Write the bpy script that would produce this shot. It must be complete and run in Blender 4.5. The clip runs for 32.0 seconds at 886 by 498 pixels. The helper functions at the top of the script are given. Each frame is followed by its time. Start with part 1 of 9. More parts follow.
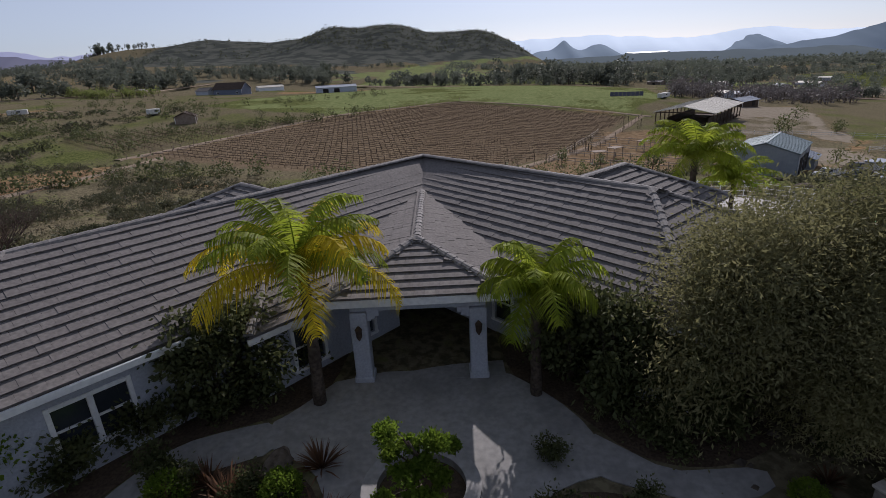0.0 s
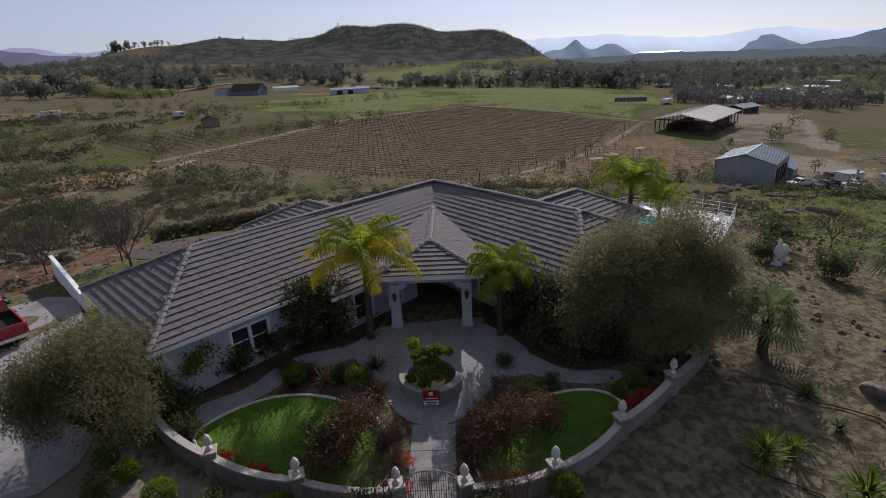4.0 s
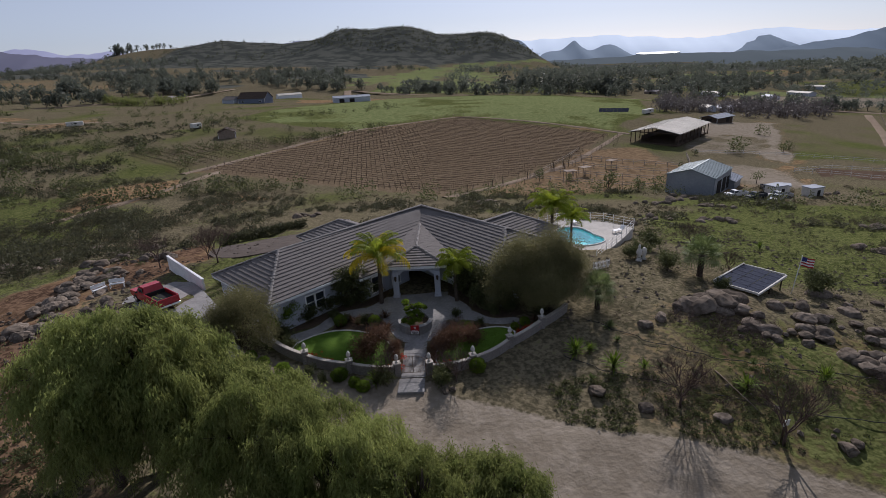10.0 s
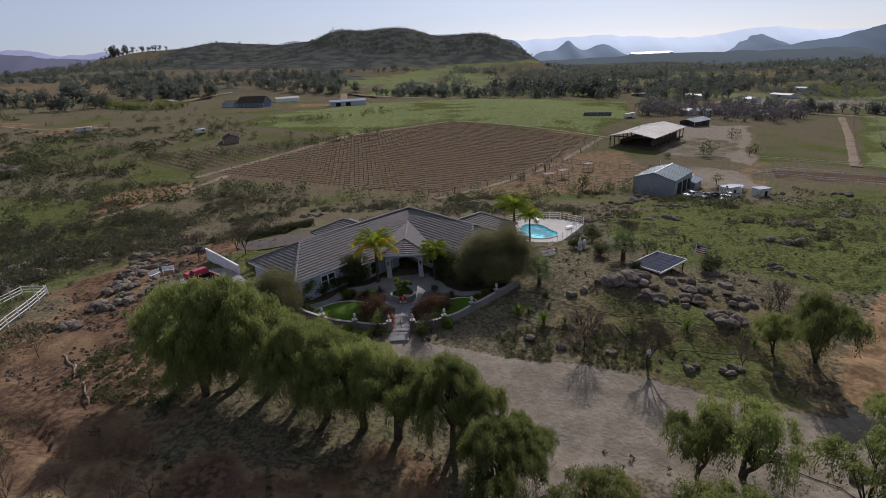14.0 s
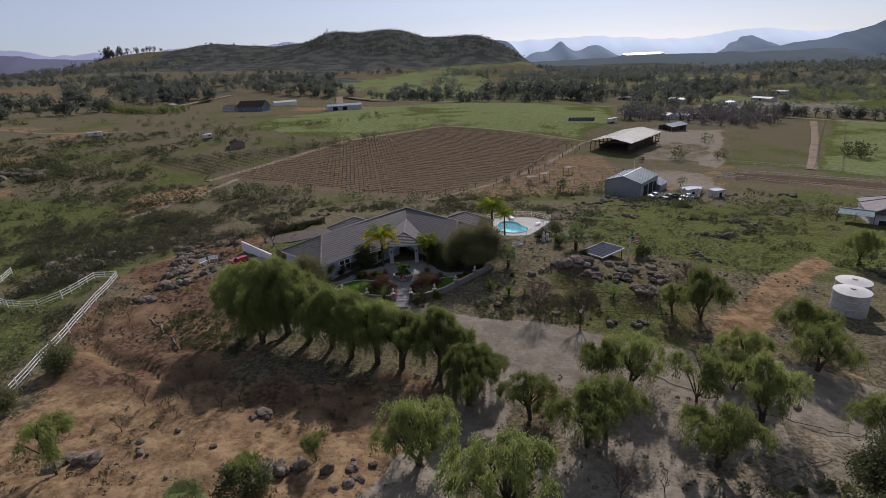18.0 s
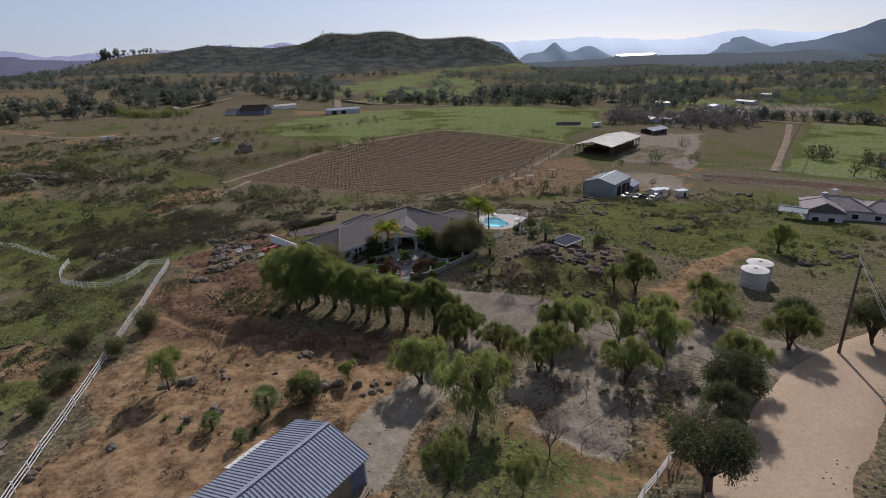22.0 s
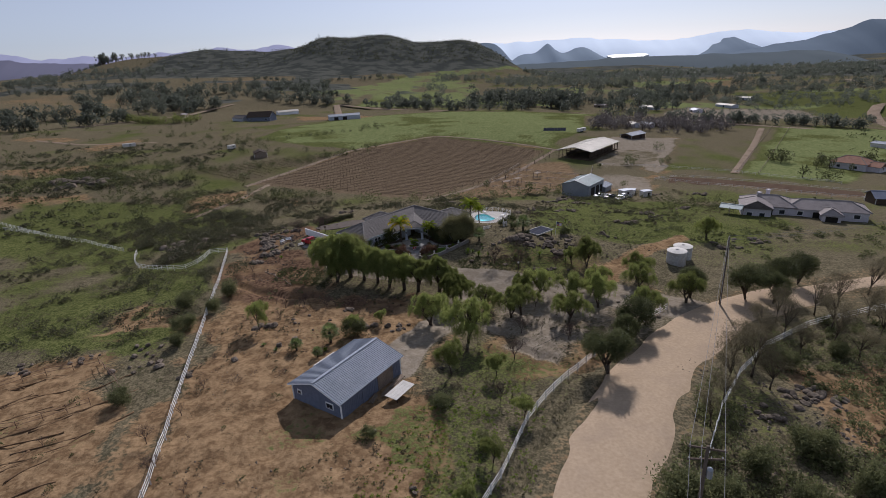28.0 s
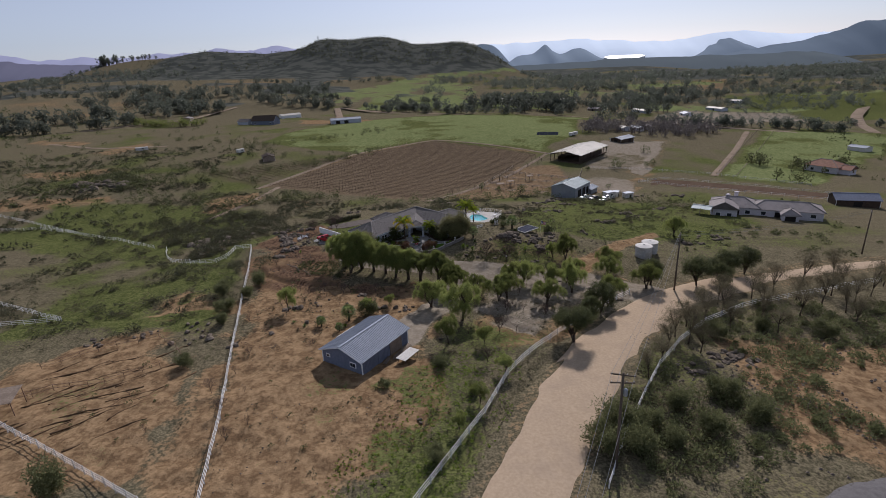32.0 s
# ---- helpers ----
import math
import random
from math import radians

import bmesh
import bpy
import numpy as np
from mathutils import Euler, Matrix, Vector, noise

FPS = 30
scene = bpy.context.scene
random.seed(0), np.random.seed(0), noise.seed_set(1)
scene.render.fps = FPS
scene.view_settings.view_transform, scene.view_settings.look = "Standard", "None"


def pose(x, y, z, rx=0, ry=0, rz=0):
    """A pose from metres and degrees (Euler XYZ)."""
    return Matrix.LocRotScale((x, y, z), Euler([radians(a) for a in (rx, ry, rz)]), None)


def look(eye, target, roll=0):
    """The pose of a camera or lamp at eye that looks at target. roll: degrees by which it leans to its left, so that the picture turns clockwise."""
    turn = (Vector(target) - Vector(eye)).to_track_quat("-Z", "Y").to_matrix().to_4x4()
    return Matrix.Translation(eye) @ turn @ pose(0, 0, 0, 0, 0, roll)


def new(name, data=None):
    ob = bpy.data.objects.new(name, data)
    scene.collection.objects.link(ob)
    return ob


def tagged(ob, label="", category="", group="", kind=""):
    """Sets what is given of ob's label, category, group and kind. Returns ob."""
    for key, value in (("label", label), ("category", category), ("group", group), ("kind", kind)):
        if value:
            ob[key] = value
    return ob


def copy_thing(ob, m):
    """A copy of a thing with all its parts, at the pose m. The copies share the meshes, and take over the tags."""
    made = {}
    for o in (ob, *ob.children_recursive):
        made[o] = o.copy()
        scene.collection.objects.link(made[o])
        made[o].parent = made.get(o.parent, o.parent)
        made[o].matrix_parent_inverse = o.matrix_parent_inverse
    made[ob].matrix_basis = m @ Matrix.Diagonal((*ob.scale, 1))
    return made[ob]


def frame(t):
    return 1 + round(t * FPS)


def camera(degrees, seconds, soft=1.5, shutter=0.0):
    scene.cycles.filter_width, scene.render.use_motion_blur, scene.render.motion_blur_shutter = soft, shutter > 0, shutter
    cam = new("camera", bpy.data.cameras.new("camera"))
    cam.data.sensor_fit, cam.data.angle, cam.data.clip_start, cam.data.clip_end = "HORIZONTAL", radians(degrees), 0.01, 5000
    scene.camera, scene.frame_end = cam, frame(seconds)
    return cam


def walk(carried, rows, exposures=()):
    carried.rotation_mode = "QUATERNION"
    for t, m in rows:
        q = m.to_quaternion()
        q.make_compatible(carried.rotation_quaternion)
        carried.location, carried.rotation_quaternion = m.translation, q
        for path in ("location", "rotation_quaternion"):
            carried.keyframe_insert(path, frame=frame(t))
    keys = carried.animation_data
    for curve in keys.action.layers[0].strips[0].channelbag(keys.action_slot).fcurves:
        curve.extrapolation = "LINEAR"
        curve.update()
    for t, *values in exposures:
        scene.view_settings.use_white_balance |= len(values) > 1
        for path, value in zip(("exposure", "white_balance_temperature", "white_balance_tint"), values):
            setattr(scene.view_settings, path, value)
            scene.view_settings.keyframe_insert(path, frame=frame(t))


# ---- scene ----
cam = camera(81.0, 32.0, 0.75)
PATH = [
    (0, (0.981, -15.28, 10.224), (0.974, -13.401, 9.537), -3.0),
    (3, (1.226, -23.096, 13.018), (1.192, -21.22, 12.326), -2.6),
    (6, (1.742, -31.311, 16.173), (1.693, -29.434, 15.481), -2.8),
    (9, (2.926, -41.064, 19.805), (2.883, -39.188, 19.114), -2.7),
    (11, (4.239, -48.203, 22.34), (4.202, -46.327, 21.647), -2.8),
    (13, (5.31, -55.355, 24.307), (5.28, -53.479, 23.613), -2.9),
    (17, (5.926, -71.578, 28.938), (5.92, -69.703, 28.243), -2.7),
    (19, (6.427, -80.822, 31.393), (6.429, -78.947, 30.698), -2.9),
    (21, (6.501, -89.949, 33.728), (6.512, -88.073, 33.033), -2.8),
    (23, (5.973, -99.223, 36.225), (5.993, -97.348, 35.529), -2.8),
    (25, (5.397, -108.579, 38.534), (5.422, -106.704, 37.839), -2.8),
    (28, (4.741, -122.447, 42.42), (4.775, -120.571, 41.725), -3.0),
    (32, (4.279, -139.644, 47.517), (4.32, -137.769, 46.823), -3.0),
]
walk(cam, [(t, look(eye, target, roll)) for t, eye, target, roll in PATH], [(0, 0.32, 6250, 19), (6, 0.26, 6250, 19), (32, 0.26, 6250, 19)])

# ---- world, sun, exposure ----
SUN_AZ, SUN_EL = 16.0, 33.0          # degrees right of +y, and above the horizon
world = bpy.data.worlds.new("world")
scene.world = world
world.use_nodes = True
wn = world.node_tree.nodes
sky = wn.new("ShaderNodeTexSky")
sky.sky_type = "NISHITA"
sky.sun_disc = False
sky.sun_elevation, sky.sun_rotation = radians(SUN_EL), radians(SUN_AZ)
sky.air_density, sky.dust_density, sky.ozone_density = 0.85, 0.4, 3.5
wn["Background"].inputs["Strength"].default_value = 0.067
pale = wn.new("ShaderNodeHueSaturation")
pale.inputs["Saturation"].default_value = 0.55
world.node_tree.links.new(sky.outputs[0], pale.inputs["Color"])
cool = wn.new("ShaderNodeMix")
cool.data_type, cool.blend_type = "RGBA", "MULTIPLY"
cool.inputs[0].default_value, cool.inputs[7].default_value = 1.0, (0.95, 0.985, 1.06, 1)
world.node_tree.links.new(pale.outputs[0], cool.inputs[6])
veil = wn.new("ShaderNodeMix")
veil.data_type = "RGBA"
veil.inputs[0].default_value, veil.inputs[7].default_value = 0.33, (5.2, 6.0, 6.9, 1)
world.node_tree.links.new(cool.outputs[2], veil.inputs[6])
world.node_tree.links.new(veil.outputs[2], wn["Background"].inputs["Color"])
sun = new("sun", bpy.data.lights.new("sun", "SUN"))
sun.data.energy, sun.data.angle, sun.data.color = 3.4, radians(0.6), (1.0, 0.96, 0.90)
sa, se = radians(SUN_AZ), radians(SUN_EL)
sun.matrix_world = look((math.sin(sa) * math.cos(se) * 100, math.cos(sa) * math.cos(se) * 100, math.sin(se) * 100), (0, 0, 0))


# ---- materials ----
def material(name, c1, c2, scale=6.0, rough=0.85, bump=0.15, large=0.35, c3=None, metal=0.0, space="Object", spec=0.12, rand=0.0, translucent=0.0, stretch=None):
    """Two-scale mottled surface: c1 to c2 at the grain, c3 in large blotches, optional change from object to object."""
    m = bpy.data.materials.new(name)
    m.use_nodes = True
    n, l = m.node_tree.nodes, m.node_tree.links
    p = n["Principled BSDF"]
    p.inputs["Roughness"].default_value, p.inputs["Metallic"].default_value = rough, metal
    p.inputs["Specular IOR Level"].default_value = spec
    if space == "World":
        co = n.new("ShaderNodeNewGeometry").outputs["Position"]
    else:
        co = n.new("ShaderNodeTexCoord").outputs["Object"]
    if stretch:
        mp = n.new("ShaderNodeMapping")
        mp.inputs["Scale"].default_value = stretch
        l.new(co, mp.inputs["Vector"])
        co = mp.outputs[0]
    a, b = n.new("ShaderNodeTexNoise"), n.new("ShaderNodeTexNoise")
    a.inputs["Scale"].default_value, a.inputs["Detail"].default_value = scale, 5
    b.inputs["Scale"].default_value, b.inputs["Detail"].default_value = scale * 0.13, 3
    l.new(co, a.inputs["Vector"])
    l.new(co, b.inputs["Vector"])
    r = n.new("ShaderNodeValToRGB")
    r.color_ramp.elements[0].position, r.color_ramp.elements[1].position = 0.32, 0.68
    r.color_ramp.elements[0].color, r.color_ramp.elements[1].color = (*c1, 1), (*c2, 1)
    l.new(a.outputs[0], r.inputs[0])
    mx = n.new("ShaderNodeMix")
    mx.data_type = "RGBA"
    mr = n.new("ShaderNodeMapRange")
    mr.inputs[1].default_value, mr.inputs[2].default_value = 0.45, 0.75
    mr.inputs[4].default_value = large * 2
    l.new(b.outputs[0], mr.inputs[0])
    l.new(mr.outputs[0], mx.inputs[0])
    l.new(r.outputs[0], mx.inputs[6])
    mx.inputs[7].default_value = (*(c3 or tuple(v * 0.7 for v in c1)), 1)
    col = mx.outputs[2]
    if rand:
        oi, hv, vr = n.new("ShaderNodeObjectInfo"), n.new("ShaderNodeHueSaturation"), n.new("ShaderNodeMapRange")
        vr.inputs[3].default_value, vr.inputs[4].default_value = 1 - rand, 1 + rand
        l.new(oi.outputs["Random"], vr.inputs[0])
        l.new(vr.outputs[0], hv.inputs["Value"])
        l.new(col, hv.inputs["Color"])
        col = hv.outputs[0]
    l.new(col, p.inputs["Base Color"])
    if bump:
        bp = n.new("ShaderNodeBump")
        bp.inputs["Strength"].default_value, bp.inputs["Distance"].default_value = bump, 0.05
        l.new(a.outputs[0], bp.inputs["Height"])
        l.new(bp.outputs[0], p.inputs["Normal"])
    if translucent:
        t, ms = n.new("ShaderNodeBsdfTranslucent"), n.new("ShaderNodeMixShader")
        ms.inputs[0].default_value = translucent
        l.new(col, t.inputs[0])
        l.new(p.outputs[0], ms.inputs[1])
        l.new(t.outputs[0], ms.inputs[2])
        l.new(ms.outputs[0], n["Material Output"].inputs[0])
    return m


def leafy(name, c1, c2, trans=0.4, rand=0.15):
    """Leaves: colour changes from leaf to leaf, and light shines through."""
    m = material(name, c1, c2, 1.2, 0.6, 0.0, 0.25, translucent=trans, rand=rand)
    n, l = m.node_tree.nodes, m.node_tree.links
    g, hv, vr = n.new("ShaderNodeNewGeometry"), n.new("ShaderNodeHueSaturation"), n.new("ShaderNodeMapRange")
    vr.inputs[3].default_value, vr.inputs[4].default_value = 0.8, 1.22
    l.new(g.outputs["Random Per Island"], vr.inputs[0])
    l.new(vr.outputs[0], hv.inputs["Value"])
    p = n["Principled BSDF"]
    src = p.inputs["Base Color"].links[0].from_socket
    l.new(src, hv.inputs["Color"])
    l.new(hv.outputs[0], p.inputs["Base Color"])
    for k in n:
        if k.type == "BSDF_TRANSLUCENT":
            l.new(hv.outputs[0], k.inputs[0])
    return m


ROOF_TILE = material("roof_tile", (0.125, 0.114, 0.11), (0.18, 0.165, 0.157), 9, 0.85, 0.2, 0.18, rand=0.14, spec=0.1)
RIDGE_TILE = material("ridge_tile", (0.16, 0.15, 0.145), (0.26, 0.24, 0.225), 9, 0.75, 0.3, 0.3, rand=0.15)
STUCCO = material("stucco", (0.36, 0.38, 0.43), (0.45, 0.47, 0.52), 14, 0.9, 0.3, 0.15)
WHITE = material("white_paint", (0.68, 0.68, 0.68), (0.80, 0.80, 0.79), 8, 0.6, 0.1, 0.2)
GLASS = material("window_glass", (0.02, 0.025, 0.03), (0.035, 0.04, 0.05), 2, 0.08, 0.0, 0.1, spec=0.6)
DARK = material("dark_interior", (0.02, 0.018, 0.016), (0.035, 0.03, 0.028), 4, 0.8, 0.0)
WOOD = material("weathered_wood", (0.17, 0.13, 0.10), (0.30, 0.24, 0.19), 7, 0.85, 0.3, 0.3, rand=0.15)
DARKWOOD = material("dark_wood", (0.05, 0.036, 0.028), (0.10, 0.07, 0.05), 7, 0.7, 0.3, 0.3)
CONCRETE = material("concrete", (0.225, 0.22, 0.215), (0.31, 0.30, 0.29), 5, 0.85, 0.2, 0.35, space="World")
CMU = material("garden_wall_stucco", (0.20, 0.18, 0.165), (0.29, 0.265, 0.245), 8, 0.9, 0.3, 0.3, space="World")
METAL_GREY = material("grey_sheet_metal", (0.27, 0.30, 0.34), (0.33, 0.36, 0.40), 2, 0.45, 0.05, 0.2, metal=0.4)
METAL_BLUE = material("blue_grey_siding", (0.13, 0.15, 0.20), (0.17, 0.19, 0.25), 2, 0.6, 0.05, 0.2)
METAL_ROOF = material("galvanised_roof", (0.21, 0.235, 0.28), (0.28, 0.31, 0.36), 2, 0.6, 0.05, 0.25, metal=0.15)
PALE_ROOF = material("pale_metal_roof", (0.40, 0.375, 0.33), (0.50, 0.475, 0.42), 1.5, 0.65, 0.05, 0.3, metal=0.1)
GREEN_ROOF = material("green_metal_roof", (0.17, 0.215, 0.225), (0.23, 0.275, 0.285), 1.5, 0.5, 0.05, 0.3, metal=0.2)
TANK = material("tank_steel", (0.42, 0.43, 0.44), (0.55, 0.56, 0.57), 2, 0.5, 0.05, 0.4, c3=(0.36, 0.30, 0.24), metal=0.3)
ROCK = material("granite", (0.085, 0.07, 0.057), (0.215, 0.178, 0.145), 2.2, 0.95, 0.8, 0.45, c3=(0.07, 0.06, 0.05), rand=0.25, spec=0.0)
BARK = material("bark", (0.05, 0.038, 0.03), (0.12, 0.095, 0.075), 9, 0.95, 0.6, 0.3)
TWIG = material("bare_twigs", (0.075, 0.052, 0.045), (0.13, 0.092, 0.08), 6, 0.95, 0.0, 0.3)
PEPPER = leafy("pepper_leaf", (0.145, 0.178, 0.052), (0.25, 0.27, 0.088), 0.55, 0.3)
# Leaf colour lifted towards grey-green, standing in for haze over distance.
FARTREE = leafy("hazed_far_leaf", (0.084, 0.096, 0.076), (0.15, 0.162, 0.124), 0.4)
OLIVE = leafy("olive_leaf", (0.15, 0.145, 0.066), (0.24, 0.225, 0.11), 0.5)
PINE = leafy("dark_leaf", (0.05, 0.055, 0.028), (0.09, 0.092, 0.046), 0.35)
BUSH = leafy("shrub_leaf", (0.066, 0.078, 0.032), (0.125, 0.134, 0.058), 0.38)
DUSKY = leafy("dusky_shrub_leaf", (0.06, 0.062, 0.036), (0.112, 0.11, 0.062), 0.35, 0.3)
THICKET = leafy("thicket_leaf", (0.10, 0.112, 0.05), (0.185, 0.19, 0.09), 0.45)
SAGE = leafy("sage_brush_leaf", (0.085, 0.076, 0.046), (0.15, 0.13, 0.08), 0.3)
BRIGHT = leafy("bright_leaf", (0.10, 0.16, 0.02), (0.17, 0.24, 0.03), 0.5)
PALM_G = leafy("palm_leaf", (0.19, 0.25, 0.022), (0.32, 0.36, 0.04), 0.6)
PALM_Y = leafy("yellow_palm_leaf", (0.50, 0.40, 0.02), (0.72, 0.56, 0.04), 0.65)
DRYPINE = leafy("olive_brown_needles", (0.105, 0.092, 0.056), (0.18, 0.155, 0.094), 0.4, 0.25)
FAN = leafy("fan_palm_leaf", (0.10, 0.14, 0.05), (0.19, 0.23, 0.085), 0.45)
REDLEAF = leafy("red_brown_leaf", (0.095, 0.052, 0.032), (0.155, 0.086, 0.052), 0.35)
DIRTROAD = material("dirt_road", (0.345, 0.262, 0.18), (0.42, 0.325, 0.23), 2.5, 0.95, 0.35, 0.22, c3=(0.29, 0.225, 0.17), space="World", spec=0.0)
ASPHALT = material("asphalt", (0.10, 0.095, 0.095), (0.15, 0.14, 0.14), 12, 0.9, 0.2, 0.3, space="World")
RED_PAINT = material("red_car_paint", (0.33, 0.012, 0.02), (0.40, 0.018, 0.028), 3, 0.25, 0.0, 0.1, spec=0.6)
RUBBER = material("rubber", (0.02, 0.02, 0.02), (0.03, 0.03, 0.03), 10, 0.8, 0.05)
CHROME = material("bright_metal", (0.6, 0.6, 0.6), (0.7, 0.7, 0.7), 3, 0.25, 0.0, 0.1, metal=0.9)


# ---- numbers: value noise and the lie of the land ----
def vnoise(x, y, s, seed=0):
    x, y = np.asarray(x, float) / s, np.asarray(y, float) / s
    xi, yi = np.floor(x), np.floor(y)
    fx, fy = x - xi, y - yi
    fx, fy = fx * fx * (3 - 2 * fx), fy * fy * (3 - 2 * fy)

    def hsh(a, b):
        v = np.sin(a * 127.1 + b * 311.7 + seed * 74.7) * 43758.5453
        return v - np.floor(v)
    return (hsh(xi, yi) * (1 - fx) + hsh(xi + 1, yi) * fx) * (1 - fy) + (hsh(xi, yi + 1) * (1 - fx) + hsh(xi + 1, yi + 1) * fx) * fy


# the knoll, the yard and the valley: places of known height, joined by a thin plate
LAND = [(0, 0, 0), (-12, -6, 0), (11, 8, 0), (0, 17, -.3), (22, 15, -1), (0, -13.5, -1.15), (-26, 6, -.2), (-14, -14, -.9), (14, -12, -.6),
        (20, -30, -2.1), (37, -20, -1.7), (59, -16, -3.7), (56, -39, -2.8), (25, -6, .5), (36, 3, -1.4), (3, -42, -1.2), (-13, -48, .1), (-8, -62, .6),
        (28, -62, -.1), (24, -94, 1), (-48, 4, -1.8), (-73, 9, -6), (62, 90, -14.8), (90, 180, -16.5), (163, 255, -20), (93, 258, -12), (-94, 188, -7.5),
        (-196, 236, -5.5), (-87, 384, -8.5), (135, 60, -14.5), (200, 95, -22), (0, 92, -13), (0, 45, -6)]
LP = np.array(LAND, float)
LN = len(LP)
ld = np.linalg.norm(LP[:, None, :2] - LP[None, :, :2], axis=2)
LA = np.zeros((LN + 3, LN + 3))
LA[:LN, :LN] = np.where(ld > 0, ld * ld * np.log(ld + 1e-9), 0) + np.eye(LN) * 20
LA[:LN, LN], LA[:LN, LN + 1:], LA[LN, :LN], LA[LN + 1:, :LN] = 1, LP[:, :2], 1, LP[:, :2].T
LW = np.linalg.solve(LA, np.r_[LP[:, 2], 0, 0, 0])


def smooth(a, b, v):
    t = np.clip((v - a) / (b - a), 0, 1)
    return t * t * (3 - 2 * t)


HILLS = [(-980, 1750, 48, 150, 300), (-850, 1750, 31, 130, 280), (-700, 1780, 72, 115, 280), (-560, 1790, 58, 90, 280), (-460, 1800, 49, 70, 300), (-340, 1800, 99, 95, 320), (-220, 1800, 73, 100, 320), (-100, 1800, 102, 108, 330),
         (60, 1800, 88, 105, 320), (170, 1820, 70, 80, 300), (265, 1820, 52, 80, 300), (-1500, 2300, 30, 500, 400), (-500, 1250, 10, 420, 300)]


def land(x, y):
    """Height of the ground without its small bumps."""
    x, y = np.asarray(x, float), np.asarray(y, float)
    z = LW[LN] + LW[LN + 1] * x + LW[LN + 2] * y
    for i in range(LN):
        d2 = (x - LP[i, 0]) ** 2 + (y - LP[i, 1]) ** 2
        z = z + LW[i] * d2 * 0.5 * np.log(d2 + 1e-9)
    far = np.clip(-14 - 0.045 * x, -34, 22) - 8 * smooth(300, 1200, x) - 12 * smooth(900, 4000, y)
    far = far - 36 * smooth(.40, .58, x / np.maximum(y, 50)) * smooth(1700, 3300, np.hypot(x, y))
    w = smooth(330, 620, np.hypot(x, y - 100))
    z = z * (1 - w) + far * w
    for hx, hy, hz, sx, sy in HILLS:
        z = z + hz * np.exp(-((x - hx) / sx) ** 2 - ((y - hy) / sy) ** 2)
    return z


def ground_z(x, y):
    """Height of the ground as built, bumps and all."""
    z = land(x, y)
    r = np.hypot(np.asarray(x, float), np.asarray(y, float))
    pad = smooth(14, 26, np.hypot(np.asarray(x, float), np.asarray(y, float) - 2))
    z = z + pad * ((vnoise(x, y, 5, 1) - .5) * 0.35 + (vnoise(x, y, 1.7, 2) - .5) * 0.12)
    return z + smooth(250, 900, r) * (1 - .85 * smooth(1150, 1450, r)) * ((vnoise(x, y, 90, 3) - .5) * 9 + (vnoise(x, y, 35, 4) - .5) * 4)


def gz(x, y):
    return float(ground_z(x, y))


# ---- building blocks ----
def mesh_of(name, verts, faces, mats, smooth_on=False, indices=None):
    me = bpy.data.meshes.new(name)
    me.from_pydata(verts if isinstance(verts, list) else verts.tolist(), [], faces if isinstance(faces, list) else faces.tolist())
    for m in mats if isinstance(mats, (list, tuple)) else [mats]:
        me.materials.append(m)
    if indices is not None:
        me.polygons.foreach_set("material_index", indices)
    if smooth_on:
        me.polygons.foreach_set("use_smooth", [True] * len(me.polygons))
    me.update()
    return me


def part(name, me, parent, label=""):
    """Links a mesh as one part under a thing or under a part."""
    ob = new(name, me)
    if parent is not None:
        ob.parent = parent
    if label:
        tagged(ob, label)
    return ob


def thing(name, x=0, y=0, z=0, rz=0, label="", category="", group="", kind=""):
    ob = new(name)
    ob.matrix_world = pose(x, y, z, 0, 0, rz)
    return tagged(ob, label, category, group, kind)


